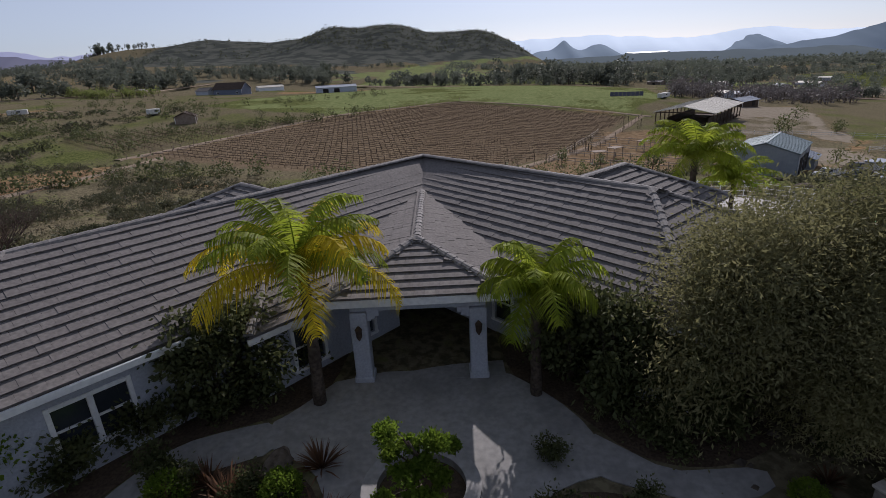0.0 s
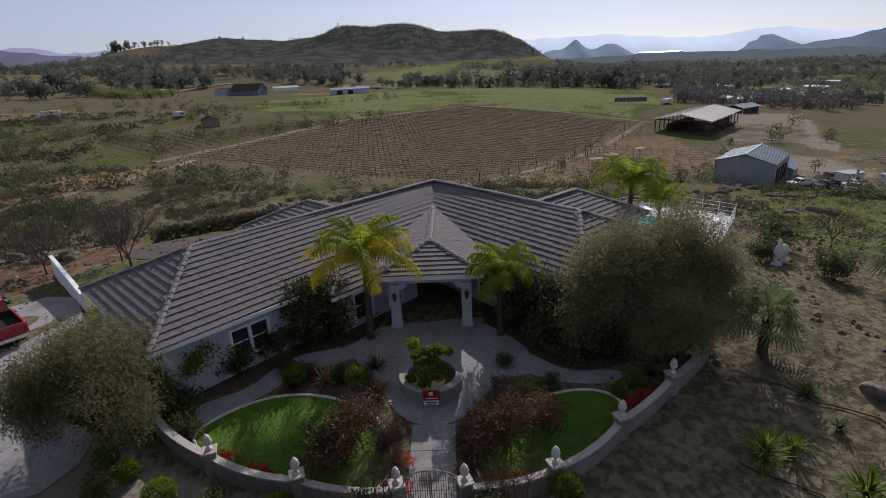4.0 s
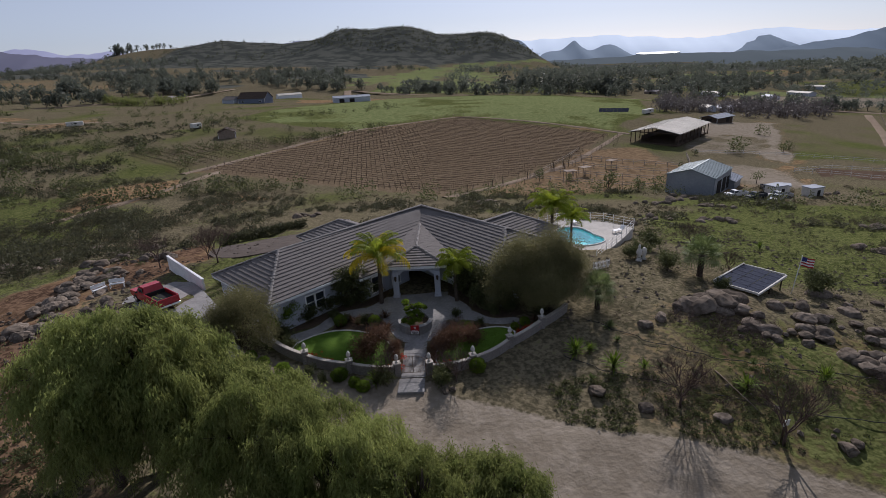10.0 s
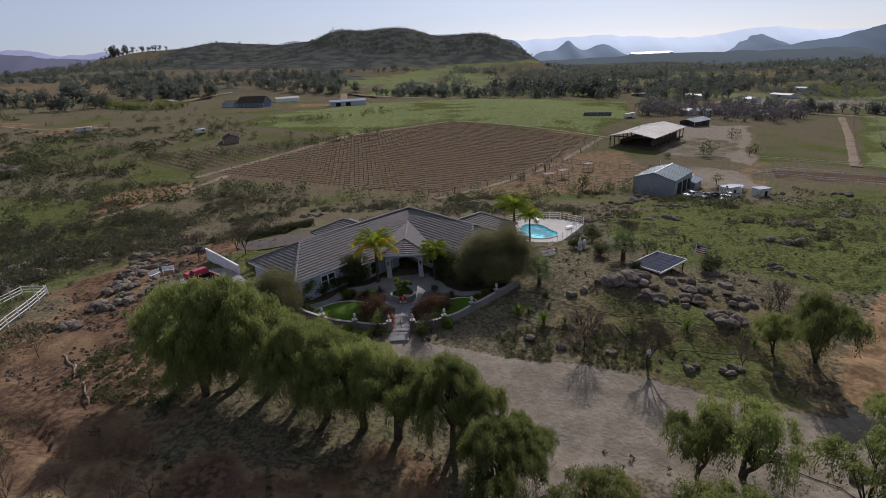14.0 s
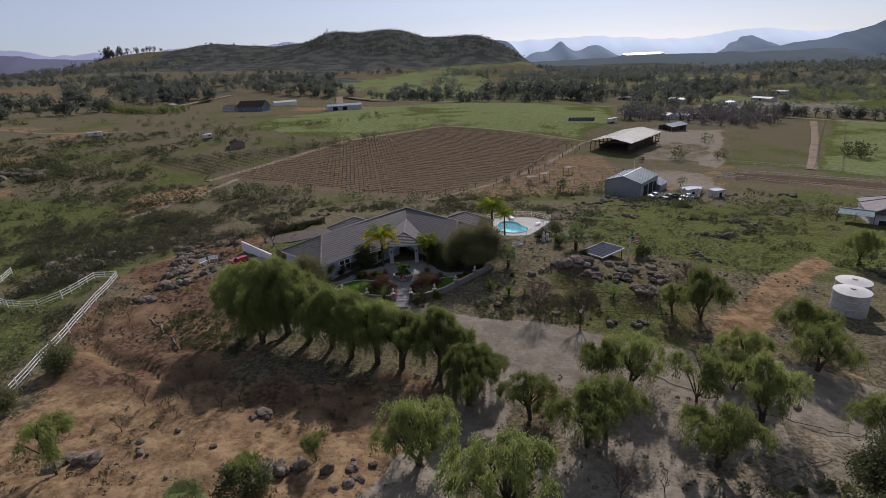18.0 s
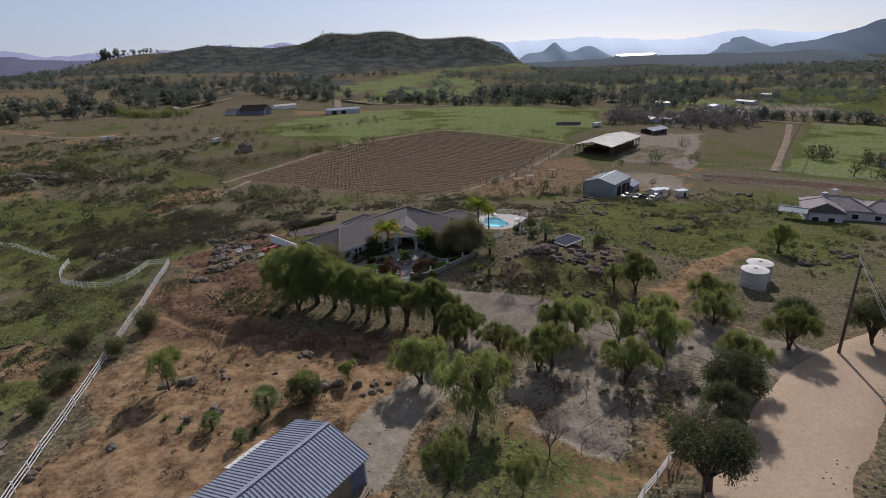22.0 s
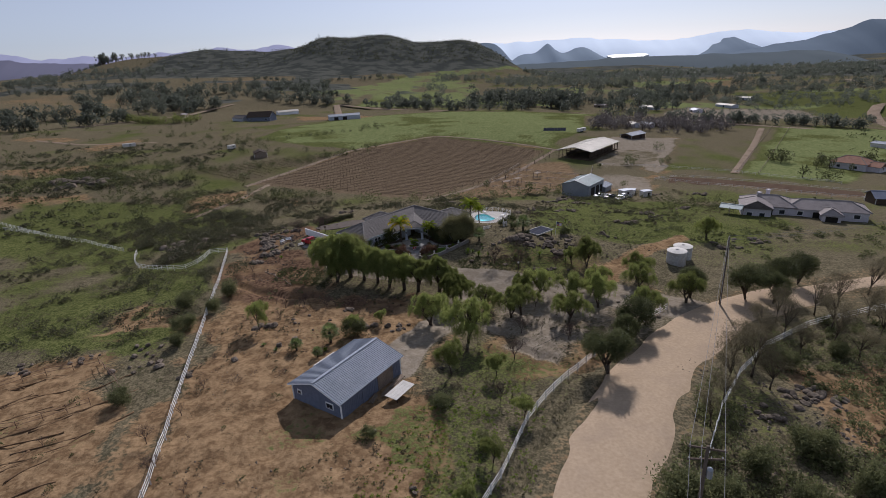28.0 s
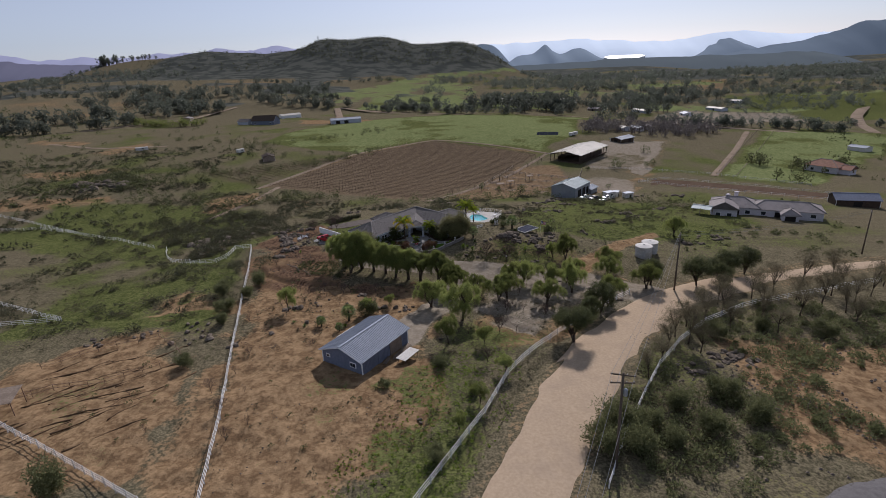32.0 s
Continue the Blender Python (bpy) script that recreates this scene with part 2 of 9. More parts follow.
class Geo:
    """Collects simple solids into one mesh."""

    def __init__(self):
        self.v, self.f = [], []

    def add(self, v, f):
        o = len(self.v)
        self.v += [tuple(p) for p in v]
        self.f += [tuple(i + o for i in q) for q in f]
        return self

    def box(self, cx, cy, cz, sx, sy, sz, rz=0.0, bev=0.0):
        c, s = math.cos(radians(rz)), math.sin(radians(rz))
        x, y, z = sx / 2, sy / 2, sz / 2
        b = min(bev, x * .9, y * .9, z * .9)
        if b <= 0:
            p = [(i * x, j * y, k * z) for k in (-1, 1) for i, j in ((-1, -1), (1, -1), (1, 1), (-1, 1))]
            f = [(3, 2, 1, 0), (4, 5, 6, 7), (0, 1, 5, 4), (1, 2, 6, 5), (2, 3, 7, 6), (3, 0, 4, 7)]
        else:
            ring = [(-x + b, -y), (x - b, -y), (x, -y + b), (x, y - b), (x - b, y), (-x + b, y), (-x, y - b), (-x, -y + b)]
            ins = [(px * (x - b) / x, py * (y - b) / y) for px, py in ring]
            p = [(*q, -z) for q in ins] + [(*q, -z + b) for q in ring] + [(*q, z - b) for q in ring] + [(*q, z) for q in ins]
            f = [tuple(range(7, -1, -1)), tuple(range(24, 32))]
            f += [(8 * r + i, 8 * r + (i + 1) % 8, 8 * r + 8 + (i + 1) % 8, 8 * r + 8 + i) for r in range(3) for i in range(8)]
        return self.add([(cx + px * c - py * s, cy + px * s + py * c, cz + pz) for px, py, pz in p], f)

    def tube(self, pts, radii, n=6, cap=True):
        pts = [Vector(p) for p in pts]
        o = len(self.v)
        for i, p in enumerate(pts):
            d = (pts[min(i + 1, len(pts) - 1)] - pts[max(i - 1, 0)])
            d = d.normalized() if d.length > 1e-6 else Vector((0, 0, 1))
            u = d.orthogonal().normalized()
            if abs(d.z) < 0.99:
                u = d.cross(Vector((0, 0, 1))).normalized()
            w = d.cross(u)
            r = radii[i] if isinstance(radii, (list, tuple)) else radii
            for k in range(n):
                a = 2 * math.pi * k / n
                self.v.append(tuple(p + (u * math.cos(a) + w * math.sin(a)) * r))
        for i in range(len(pts) - 1):
            for k in range(n):
                a, b = o + i * n + k, o + i * n + (k + 1) % n
                self.f.append((a, b, b + n, a + n))
        if cap:
            self.f.append(tuple(o + k for k in range(n - 1, -1, -1)))
            self.f.append(tuple(o + (len(pts) - 1) * n + k for k in range(n)))
        return self

    def prism(self, poly, z0, z1):
        n = len(poly)
        return self.add([(*p, z0) for p in poly] + [(*p, z1) for p in poly],
                        [tuple(range(n - 1, -1, -1)), tuple(range(n, 2 * n))] + [(i, (i + 1) % n, n + (i + 1) % n, n + i) for i in range(n)])

    def lathe(self, prof, n=12, cx=0, cy=0):
        o = len(self.v)
        for r, z in prof:
            for k in range(n):
                a = 2 * math.pi * k / n
                self.v.append((cx + r * math.cos(a), cy + r * math.sin(a), z))
        for i in range(len(prof) - 1):
            for k in range(n):
                a, b = o + i * n + k, o + i * n + (k + 1) % n
                self.f.append((a, b, b + n, a + n))
        self.f.append(tuple(o + k for k in range(n - 1, -1, -1)))
        self.f.append(tuple(o + (len(prof) - 1) * n + k for k in range(n)))
        return self

    def mesh(self, name, mat, smooth_on=False):
        return mesh_of(name, self.v, self.f, mat, smooth_on)


def near_line(x, y, pts):
    """Distance from every place to a broken line."""
    best = np.full(np.shape(x), 1e9)
    for (ax, ay), (bx, by) in zip(pts, pts[1:]):
        t = np.clip(((x - ax) * (bx - ax) + (y - ay) * (by - ay)) / ((bx - ax) ** 2 + (by - ay) ** 2), 0, 1)
        best = np.minimum(best, np.hypot(x - ax - t * (bx - ax), y - ay - t * (by - ay)))
    return best


def inside(x, y, poly):
    """Signed measure: positive metres inside a polygon, negative outside."""
    c = np.zeros(np.shape(x), bool)
    for (ax, ay), (bx, by) in zip(poly, poly[1:] + poly[:1]):
        cross = ((ay > y) != (by > y)) & (x < (bx - ax) * (y - ay) / (by - ay + 1e-12) + ax)
        c ^= cross
    d = near_line(x, y, poly + poly[:1])
    return np.where(c, d, -d)


# ---- the ground: one sheet to the horizon ----
ROAD = [(-14, -150), (3, -115), (14.6, -93), (21.8, -79.5), (32.1, -63.8), (43.2, -52.2), (53.5, -43.2), (75, -33), (110, -22), (160, -12)]
DRIVE = [(-16, -12), (-9, -15.5), (0, -17.5), (9, -19), (20, -25), (34, -29), (46, -37), (54, -43)]
DRIVE2 = [(14, -23), (9, -32), (5, -42), (0, -50), (-2, -58)]
DRIVE3 = [(38, -30), (38.4, -26), (42.2, -20), (50, -13), (56.9, -6.2), (63, -1), (72, 8)]
VINE = [(-79, 123), (1.5, 86), (45, 140), (77, 195), (11, 243), (-40, 202)]
VINE2 = [(-125, 152), (-84, 124), (-46, 197), (-66, 188)]
PADDOCK = [(12, 88), (27, 84), (64, 97), (84, 125), (80, 165), (52, 168)]
SANDLOT = [(121, 136), (156, 194), (192, 262), (136, 250), (121, 206), (144, 192), (117, 144)]
PAD = [(124, 202), (148, 193), (124, 154), (97, 150), (99, 172)]
ARENA = [(114, 118), (128, 122), (190, 84), (172, 70)]
MEADOW = [(-70, 215), (-40, 206), (10, 250), (80, 205), (118, 258), (170, 420), (0, 440), (-60, 400), (-110, 330), (-120, 260)]
MEADOW2 = [(166, 138), (200, 108), (420, 300), (316, 336)]
REDDIRT = [(-47, 2), (-44, 16), (-34, 24), (-28, 16), (-31, 6), (-26, -3), (-20, -12), (-14, -26), (4, -30), (10, -46), (2, -60), (3, -78), (-12, -100), (-26, -110), (-34, -60)]
PEN = [(-33, -92), (-36, -64), (-52, -48), (-72, -52), (-80, -70), (-62, -90)]
GREENS = [[(26, -2), (60, -8), (110, 10), (120, 50), (80, 75), (40, 60), (28, 20)], [(-160, 40), (-100, 10), (-60, 30), (-55, 60), (-110, 100), (-170, 110)],
          [(-90, -10), (-55, -8), (-40, -20), (-45, -45), (-90, -40)], [(-16, -18), (-26, -16), (-26, -24), (-16, -26)], [(15, -7), (20, -2), (27, -3), (31, -10), (25, -14), (18, -12)],
          [(-90, 560), (160, 520), (220, 700), (-60, 800)], [(380, 420), (600, 360), (760, 640), (480, 700)]]


NURSERY = [(243, 416), (275, 371), (408, 397), (444, 484), (323, 519)]


def spread(lo, hi, fine0, fine1, step, grow=1.09):
    v = list(np.arange(fine0, fine1 + 1e-6, step))
    s = step
    while v[-1] < hi:
        s *= grow
        v.append(v[-1] + s)
    s = step
    while v[0] > lo:
        s *= grow
        v.insert(0, v[0] - s)
    return np.array(v)


gx, gy = spread(-4700, 4700, -80, 80, .75, 1.035), spread(-700, 4700, -108, 40, .75, 1.022)
GX, GY = np.meshgrid(gx, gy)
GZ = ground_z(GX, GY)
POOL_C = (19.3, 17.6)
GZ = GZ - 2.6 * smooth(5.4, 4.6, np.hypot(GX - POOL_C[0], (GY - POOL_C[1]) / 1.05))
# gullies that the rain has cut
for cut, dep in (([(15, -45), (18, -53), (22, -58), (26, -60)], .7), ([(6, -90), (14, -77), (20, -69), (28, -62)], .7), ([(-40.4, -14.8), (-37.5, -20), (-33.8, -23.3), (-27.4, -26.2), (-22.7, -28.1), (-18.0, -27.7)], .8)):
    GZ = GZ - dep * 1.25 * np.exp(-(near_line(GX + (vnoise(GX, GY, 3, 8) - .5) * 2, GY + (vnoise(GX, GY, 2.4, 9) - .5) * 1.5, cut) / 0.75) ** 2)
clod = smooth(16, 28, np.hypot(GX, GY - 2)) * smooth(8, 12, np.hypot(GX - 20, GY - 17)) * smooth(6, 9, near_line(GX, GY, ROAD)) * smooth(4, 6, near_line(GX, GY, DRIVE)) * (np.hypot(GX, GY) < 160)
GZ = GZ - clod * .28 * np.maximum(0, vnoise(GX, GY, 2.2, 41) - .45) * 2 + clod * .14 * (vnoise(GX, GY, 1.5, 42) - .5) * 2
nz1, nz2, nz3 = vnoise(GX, GY, 14, 5), vnoise(GX, GY, 4, 6), vnoise(GX, GY, 45, 7)
rag = (nz1 - .5) * 9 + (nz2 - .5) * 5
grass = 0.33 + 0.5 * (nz3 - 0.5) + 0.7 * (nz1 - 0.5) - 0.12 * smooth(-100, -150, GX) * smooth(330, 250, GY)
grass = grass * (1 - .75 * smooth(430, 560, GY) * smooth(-60, -200, GX))
for poly in GREENS:
    grass = np.maximum(grass, smooth(-5, 7, inside(GX, GY, poly) + rag) * (0.55 + 0.5 * nz1))
LOWER_YARD = [(3, -50), (16, -44), (29, -56), (18, -66), (10, -84), (0, -104), (-14, -100), (-2, -84), (3, -68)]
CORRAL = [(153, 187), (123, 141), (160, 142), (196, 194)]
CORRAL2 = [(187, 244), (154, 189), (196, 195), (237, 254)]
grass = np.maximum(grass, smooth(-2, 4, inside(GX, GY, LOWER_YARD) + rag) * (.28 + .35 * nz2))
grass = np.maximum(grass, smooth(-2, 4, inside(GX, GY, CORRAL) + rag * .3) * (.35 + .5 * nz1))
lush = np.zeros_like(GX)
for poly in (MEADOW, MEADOW2, [(-90, 560), (160, 520), (220, 700), (-60, 800)], [(-130, 640), (60, 640), (120, 900), (-160, 900)], [(170, 128), (205, 105), (235, 135), (225, 150)], [(240, 520), (420, 470), (520, 520), (300, 600)], [(500, 700), (760, 600), (800, 700), (560, 820)], [(150, 760), (400, 720), (420, 800), (180, 860)], [(400, 1000), (640, 960), (680, 1120), (420, 1150)], [(-270, 800), (-95, 737), (60, 720), (140, 1150), (20, 1330), (-40, 1271), (-140, 947)], [(84, 1310), (373, 1604), (222, 1558), (-21, 1330)], [(287, 332), (358, 288), (365, 257), (332, 305)]):
    lush = np.maximum(lush, smooth(-9, 14, inside(GX, GY, poly) + rag * .8) * (.3 + .75 * nz3 + .7 * (nz1 - .5)))
for poly in (MEADOW, MEADOW2):
    grass = np.maximum(grass, smooth(-3, 4, inside(GX, GY, poly) + rag * .3) * (0.75 + 0.4 * nz3))
dirt = 0.35 * smooth(.45, .75, nz1) * (np.hypot(GX, GY) < 400)
for poly in (REDDIRT, PEN, PADDOCK, [(-94, 78), (-97, 94), (-93, 105), (-80, 112), (-70, 103), (-79, 80), (-87, 73)], [(-62, -29), (-54, -22), (-45, -29), (-42, -36), (-50, -40), (-60, -36)], [(-72, 14), (-64, 22), (-60, 14), (-66, 8)], [(-66, 78), (-50, 90), (-40, 84), (-52, 74)], [(94, 125), (118, 129), (106, 98), (78, 84), (66, 86), (71, 118)], [(-250, 178), (-185, 182), (-170, 172), (-205, 150)], [(-33, -92), (-37, -64), (-30, -58), (-20, -100), (-28, -114), (-50, -112)], [(-239, 244), (-234, 267), (-215, 290), (-203, 270), (-212, 228)], [(-215, 88), (-150, 92), (-138, 110), (-205, 124)], [(-120, 395), (-40, 372), (-50, 412), (-130, 440)], [(-330, 300), (-270, 285), (-262, 310), (-325, 325)]):
    s = smooth(-3, 5, inside(GX, GY, poly) + rag * .9) * (.72 + .5 * nz2) * (.62 if poly[0][0] < -130 else 1)
    dirt, grass = np.maximum(dirt, s), grass * (1 - s * (0.95 - 0.75 * smooth(.5, .72, nz2)))
yard = smooth(-3, 3, inside(GX, GY, [(11, -12), (15, -4), (22, 2), (25, 12), (34, 14), (36, 2), (30, -6), (42, -10), (52, -32), (30, -60), (16, -62), (8, -40)]) + rag * .7)
dirt = np.maximum(dirt, yard * (0.3 + 0.36 * nz1 + .34 * smooth(-24, -34, GY)))
for poly, k in ((CORRAL2, .45), ([(491, 888), (595, 812), (880, 1258), (781, 1388)], .55), ([(-597, 1099), (-431, 1475), (-67, 1361), (-185, 1105), (-384, 948)], .4), ([(-376, 440), (-560, 520), (-640, 760), (-420, 760), (-330, 520)], .4)):
    dirt = np.maximum(dirt, smooth(-20, 40, inside(GX, GY, poly) + rag * 3) * k * (.6 + .8 * nz3))
dirt = np.maximum(dirt, smooth(3, -3, near_line(GX, GY, [(-79, 123), (-40, 204), (11, 246), (80, 197)]) - 3) * .8)
soil = np.maximum(smooth(-1, 1.5, inside(GX, GY, VINE)), np.maximum(.3 * smooth(-1, 1.5, inside(GX, GY, VINE2)), np.maximum(.5 * smooth(-2, 2, inside(GX, GY, PADDOCK) + rag * .3), smooth(-1, 1.5, inside(GX, GY, ARENA)))))
dirt = np.maximum(dirt, .42 * smooth(7.5, 4.8, near_line(GX, GY, ROAD) + rag * .25))
grass = grass * (1 - .8 * smooth(8, 5, near_line(GX, GY, ROAD)))
worn_path = smooth(3.2, .8, near_line(GX, GY, DRIVE3) + rag * .4)
dirt, grass = np.maximum(dirt, worn_path * (.7 + .4 * nz2)), grass * (1 - worn_path)
umber = smooth(-3, 4, inside(GX, GY, REDDIRT) + rag * .8) * smooth(-46, -26, GY + rag) * (.36 + .55 * nz2)
umber = np.maximum(umber, smooth(-2, 3, inside(GX, GY, [(12, -14), (17, -4), (24, 1), (34, -1), (37, -12), (30, -17.5), (18, -16)]) + rag * .5) * (.12 + .42 * nz2))
lot = smooth(-4, 5, inside(GX, GY, [(52, -62), (66, -60), (92, -66), (110, -92), (60, -97), (48, -90)]) + rag * .8)
dirt, grass = np.maximum(dirt, lot * .8), grass * (1 - lot * .7)
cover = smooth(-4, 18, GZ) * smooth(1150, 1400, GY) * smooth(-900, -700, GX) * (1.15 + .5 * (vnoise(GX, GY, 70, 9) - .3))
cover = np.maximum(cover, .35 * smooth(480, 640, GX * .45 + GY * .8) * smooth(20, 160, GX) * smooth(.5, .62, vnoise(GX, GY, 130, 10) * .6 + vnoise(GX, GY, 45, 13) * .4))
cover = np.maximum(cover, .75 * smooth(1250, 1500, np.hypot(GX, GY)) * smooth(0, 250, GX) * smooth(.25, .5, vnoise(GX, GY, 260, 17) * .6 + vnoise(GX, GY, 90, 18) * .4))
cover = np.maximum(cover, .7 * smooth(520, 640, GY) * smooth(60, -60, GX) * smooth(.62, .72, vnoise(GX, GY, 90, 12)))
pale = np.zeros_like(GX)
for line, wide in ((DRIVE, 4.2), (DRIVE2, 2.6)):
    pale = np.maximum(pale, smooth(wide + 1.4, wide - .8, near_line(GX, GY, line) + rag * .16))
pale = np.maximum(pale, smooth(-2, 2, inside(GX, GY, [(8, -16), (16, -18), (30, -23), (34, -31), (22, -32), (12, -31)]) + rag * .3))
# the slope's grass and soil end where the gravel of the drive begins
verge = np.interp(GX, [0, 5, 9.8, 14.2, 20.5, 27.3, 34], [-13.4, -15.2, -17.2, -18.9, -20.4, -23.5, -26.5])
pale = pale * np.where((GX > 3) & (GX < 36) & (GY < 0), smooth(.9, -.9, GY - verge + rag * .14), 1)
pale = np.maximum(pale, smooth(-2, 3, inside(GX, GY, SANDLOT) + rag * .5) * (.6 + .45 * nz1))
pale = np.maximum(pale, smooth(-2, 2, inside(GX, GY, PAD) + rag * .3) * (.35 + .3 * nz2))
pale = np.maximum(pale, smooth(-4, 4, inside(GX, GY, NURSERY) + rag * .4) * (.45 + .5 * nz1))
pale = np.maximum(pale, smooth(-3, 4, inside(GX, GY, [(76, 82), (98, 92), (114, 116), (98, 152), (86, 130), (80, 108)]) + rag * .6) * (.3 + .5 * nz1))
pale = np.maximum(pale, smooth(-3, 3, inside(GX, GY, [(12, -33), (26, -30), (50, -33), (53, -42), (36, -52), (22, -56), (10, -46)]) + rag * .5) * (.42 + .32 * nz2))
dirt = np.maximum(dirt, .7 * smooth(-8, 2, inside(GX, GY, SANDLOT) + rag))
grass, dirt = grass * (1 - pale), dirt * (1 - pale)
gv = np.stack([GX.ravel(), GY.ravel(), GZ.ravel()], 1)
ny, nx = GX.shape
idx = np.arange(nx * ny).reshape(ny, nx)
gf = np.stack([idx[:-1, :-1].ravel(), idx[:-1, 1:].ravel(), idx[1:, 1:].ravel(), idx[1:, :-1].ravel()], 1)


def ground_material():
    m = bpy.data.materials.new("ground")
    m.use_nodes = True
    n, l = m.node_tree.nodes, m.node_tree.links
    p = n["Principled BSDF"]
    p.inputs["Roughness"].default_value, p.inputs["Specular IOR Level"].default_value = 0.95, 0.0
    pos = n.new("ShaderNodeNewGeometry").outputs["Position"]
    at = n.new("ShaderNodeAttribute")
    at.attribute_name = "zones"
    sep = n.new("ShaderNodeSeparateColor")
    l.new(at.outputs["Color"], sep.inputs[0])

    def noise_at(scale, detail=6):
        k = n.new("ShaderNodeTexNoise")
        k.inputs["Scale"].default_value, k.inputs["Detail"].default_value = scale, detail
        l.new(pos, k.inputs["Vector"])
        return k.outputs[0]
    fine, mid, big, grit = noise_at(3.2, 9), noise_at(0.55, 8), noise_at(0.07, 4), noise_at(1.6, 10)

    def two(c1, c2, fac):
        r = n.new("ShaderNodeValToRGB")
        r.color_ramp.elements[0].position, r.color_ramp.elements[1].position = 0.43, 0.58
        r.color_ramp.elements[0].color, r.color_ramp.elements[1].color = (*c1, 1), (*c2, 1)
        l.new(fac, r.inputs[0])
        return r.outputs[0]

    def masked(src, rough, amount=1.1):
        a = n.new("ShaderNodeMath")
        a.operation = "MULTIPLY_ADD"
        l.new(rough, a.inputs[0])
        a.inputs[1].default_value = amount
        l.new(src, a.inputs[2])
        r = n.new("ShaderNodeMapRange")
        r.interpolation_type = "SMOOTHSTEP"
        r.inputs[1].default_value, r.inputs[2].default_value = 0.35 + amount / 2, 0.65 + amount / 2
        l.new(a.outputs[0], r.inputs[0])
        return r.outputs[0]

    def blend(fac, a, b):
        x = n.new("ShaderNodeMix")
        x.data_type = "RGBA"
        l.new(fac, x.inputs[0])
        l.new(a, x.inputs[6])
        l.new(b, x.inputs[7])
        return x.outputs[2]
    col = blend(big, two((0.075, 0.064, 0.041), (0.175, 0.146, 0.096), fine), two((0.08, 0.072, 0.044), (0.168, 0.144, 0.092), grit))
    col = blend(masked(sep.outputs[1], grit, .9), col, blend(big, two((0.125, 0.078, 0.044), (0.285, 0.193, 0.11), mid), two((0.15, 0.096, 0.053), (0.28, 0.19, 0.108), grit)))
    col = blend(masked(sep.outputs[0], grit, 1.1), col, blend(big, two((0.04, 0.05, 0.018), (0.12, 0.127, 0.05), fine), two((0.055, 0.068, 0.02), (0.138, 0.147, 0.054), grit)))
    col = blend(at.outputs["Alpha"], col, blend(mid, two((0.105, 0.078, 0.05), (0.178, 0.134, 0.09), fine), two((0.118, 0.088, 0.057), (0.182, 0.138, 0.093), mid)))
    col = blend(masked(sep.outputs[2], fine, .5), col, blend(mid, two((0.18, 0.151, 0.115), (0.258, 0.222, 0.175), mid), two((0.195, 0.165, 0.127), (0.262, 0.226, 0.18), grit)))
    cv = n.new("ShaderNodeAttribute")
    cv.attribute_name = "cover"
    far_n = noise_at(0.03, 5)
    lushc = blend(big, two((0.085, 0.108, 0.042), (0.192, 0.212, 0.094), grit), two((0.108, 0.132, 0.052), (0.198, 0.215, 0.096), mid))
    cs = n.new("ShaderNodeSeparateColor")
    l.new(cv.outputs["Color"], cs.inputs[0])
    col = blend(masked(cs.outputs[1], mid, .8), col, lushc)
    col = blend(masked(cs.outputs[2], grit, .9), col, two((0.07, 0.043, 0.029), (0.155, 0.099, 0.064), grit))
    # Chaparral and woods cover, its colour greyed and lifted to paint in haze.
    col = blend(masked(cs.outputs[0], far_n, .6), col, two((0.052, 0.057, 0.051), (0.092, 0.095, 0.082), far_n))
    l.new(col, p.inputs["Base Color"])
    b1, b2 = n.new("ShaderNodeBump"), n.new("ShaderNodeBump")
    b1.inputs["Strength"].default_value, b1.inputs["Distance"].default_value = 0.6, 0.14
    b2.inputs["Strength"].default_value, b2.inputs["Distance"].default_value = 0.25, 0.4
    l.new(fine, b1.inputs["Height"])
    l.new(mid, b2.inputs["Height"])
    l.new(b2.outputs[0], b1.inputs["Normal"])
    l.new(b1.outputs[0], p.inputs["Normal"])
    return m


GROUND = ground_material()
gm = mesh_of("ground", gv, gf, GROUND, True)
zones = gm.color_attributes.new("zones", "FLOAT_COLOR", "POINT")
zones.data.foreach_set("color", np.clip(np.stack([grass, dirt, pale, soil], -1), 0, 1).astype(np.float32).ravel())
darks = gm.color_attributes.new("cover", "FLOAT_COLOR", "POINT")
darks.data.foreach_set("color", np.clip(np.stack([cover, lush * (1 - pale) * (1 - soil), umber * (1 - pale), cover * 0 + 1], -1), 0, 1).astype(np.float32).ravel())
tagged(new("ground", gm), "rolling scrubland of dry grass, red dirt and bare soil", "ground", kind="structure")


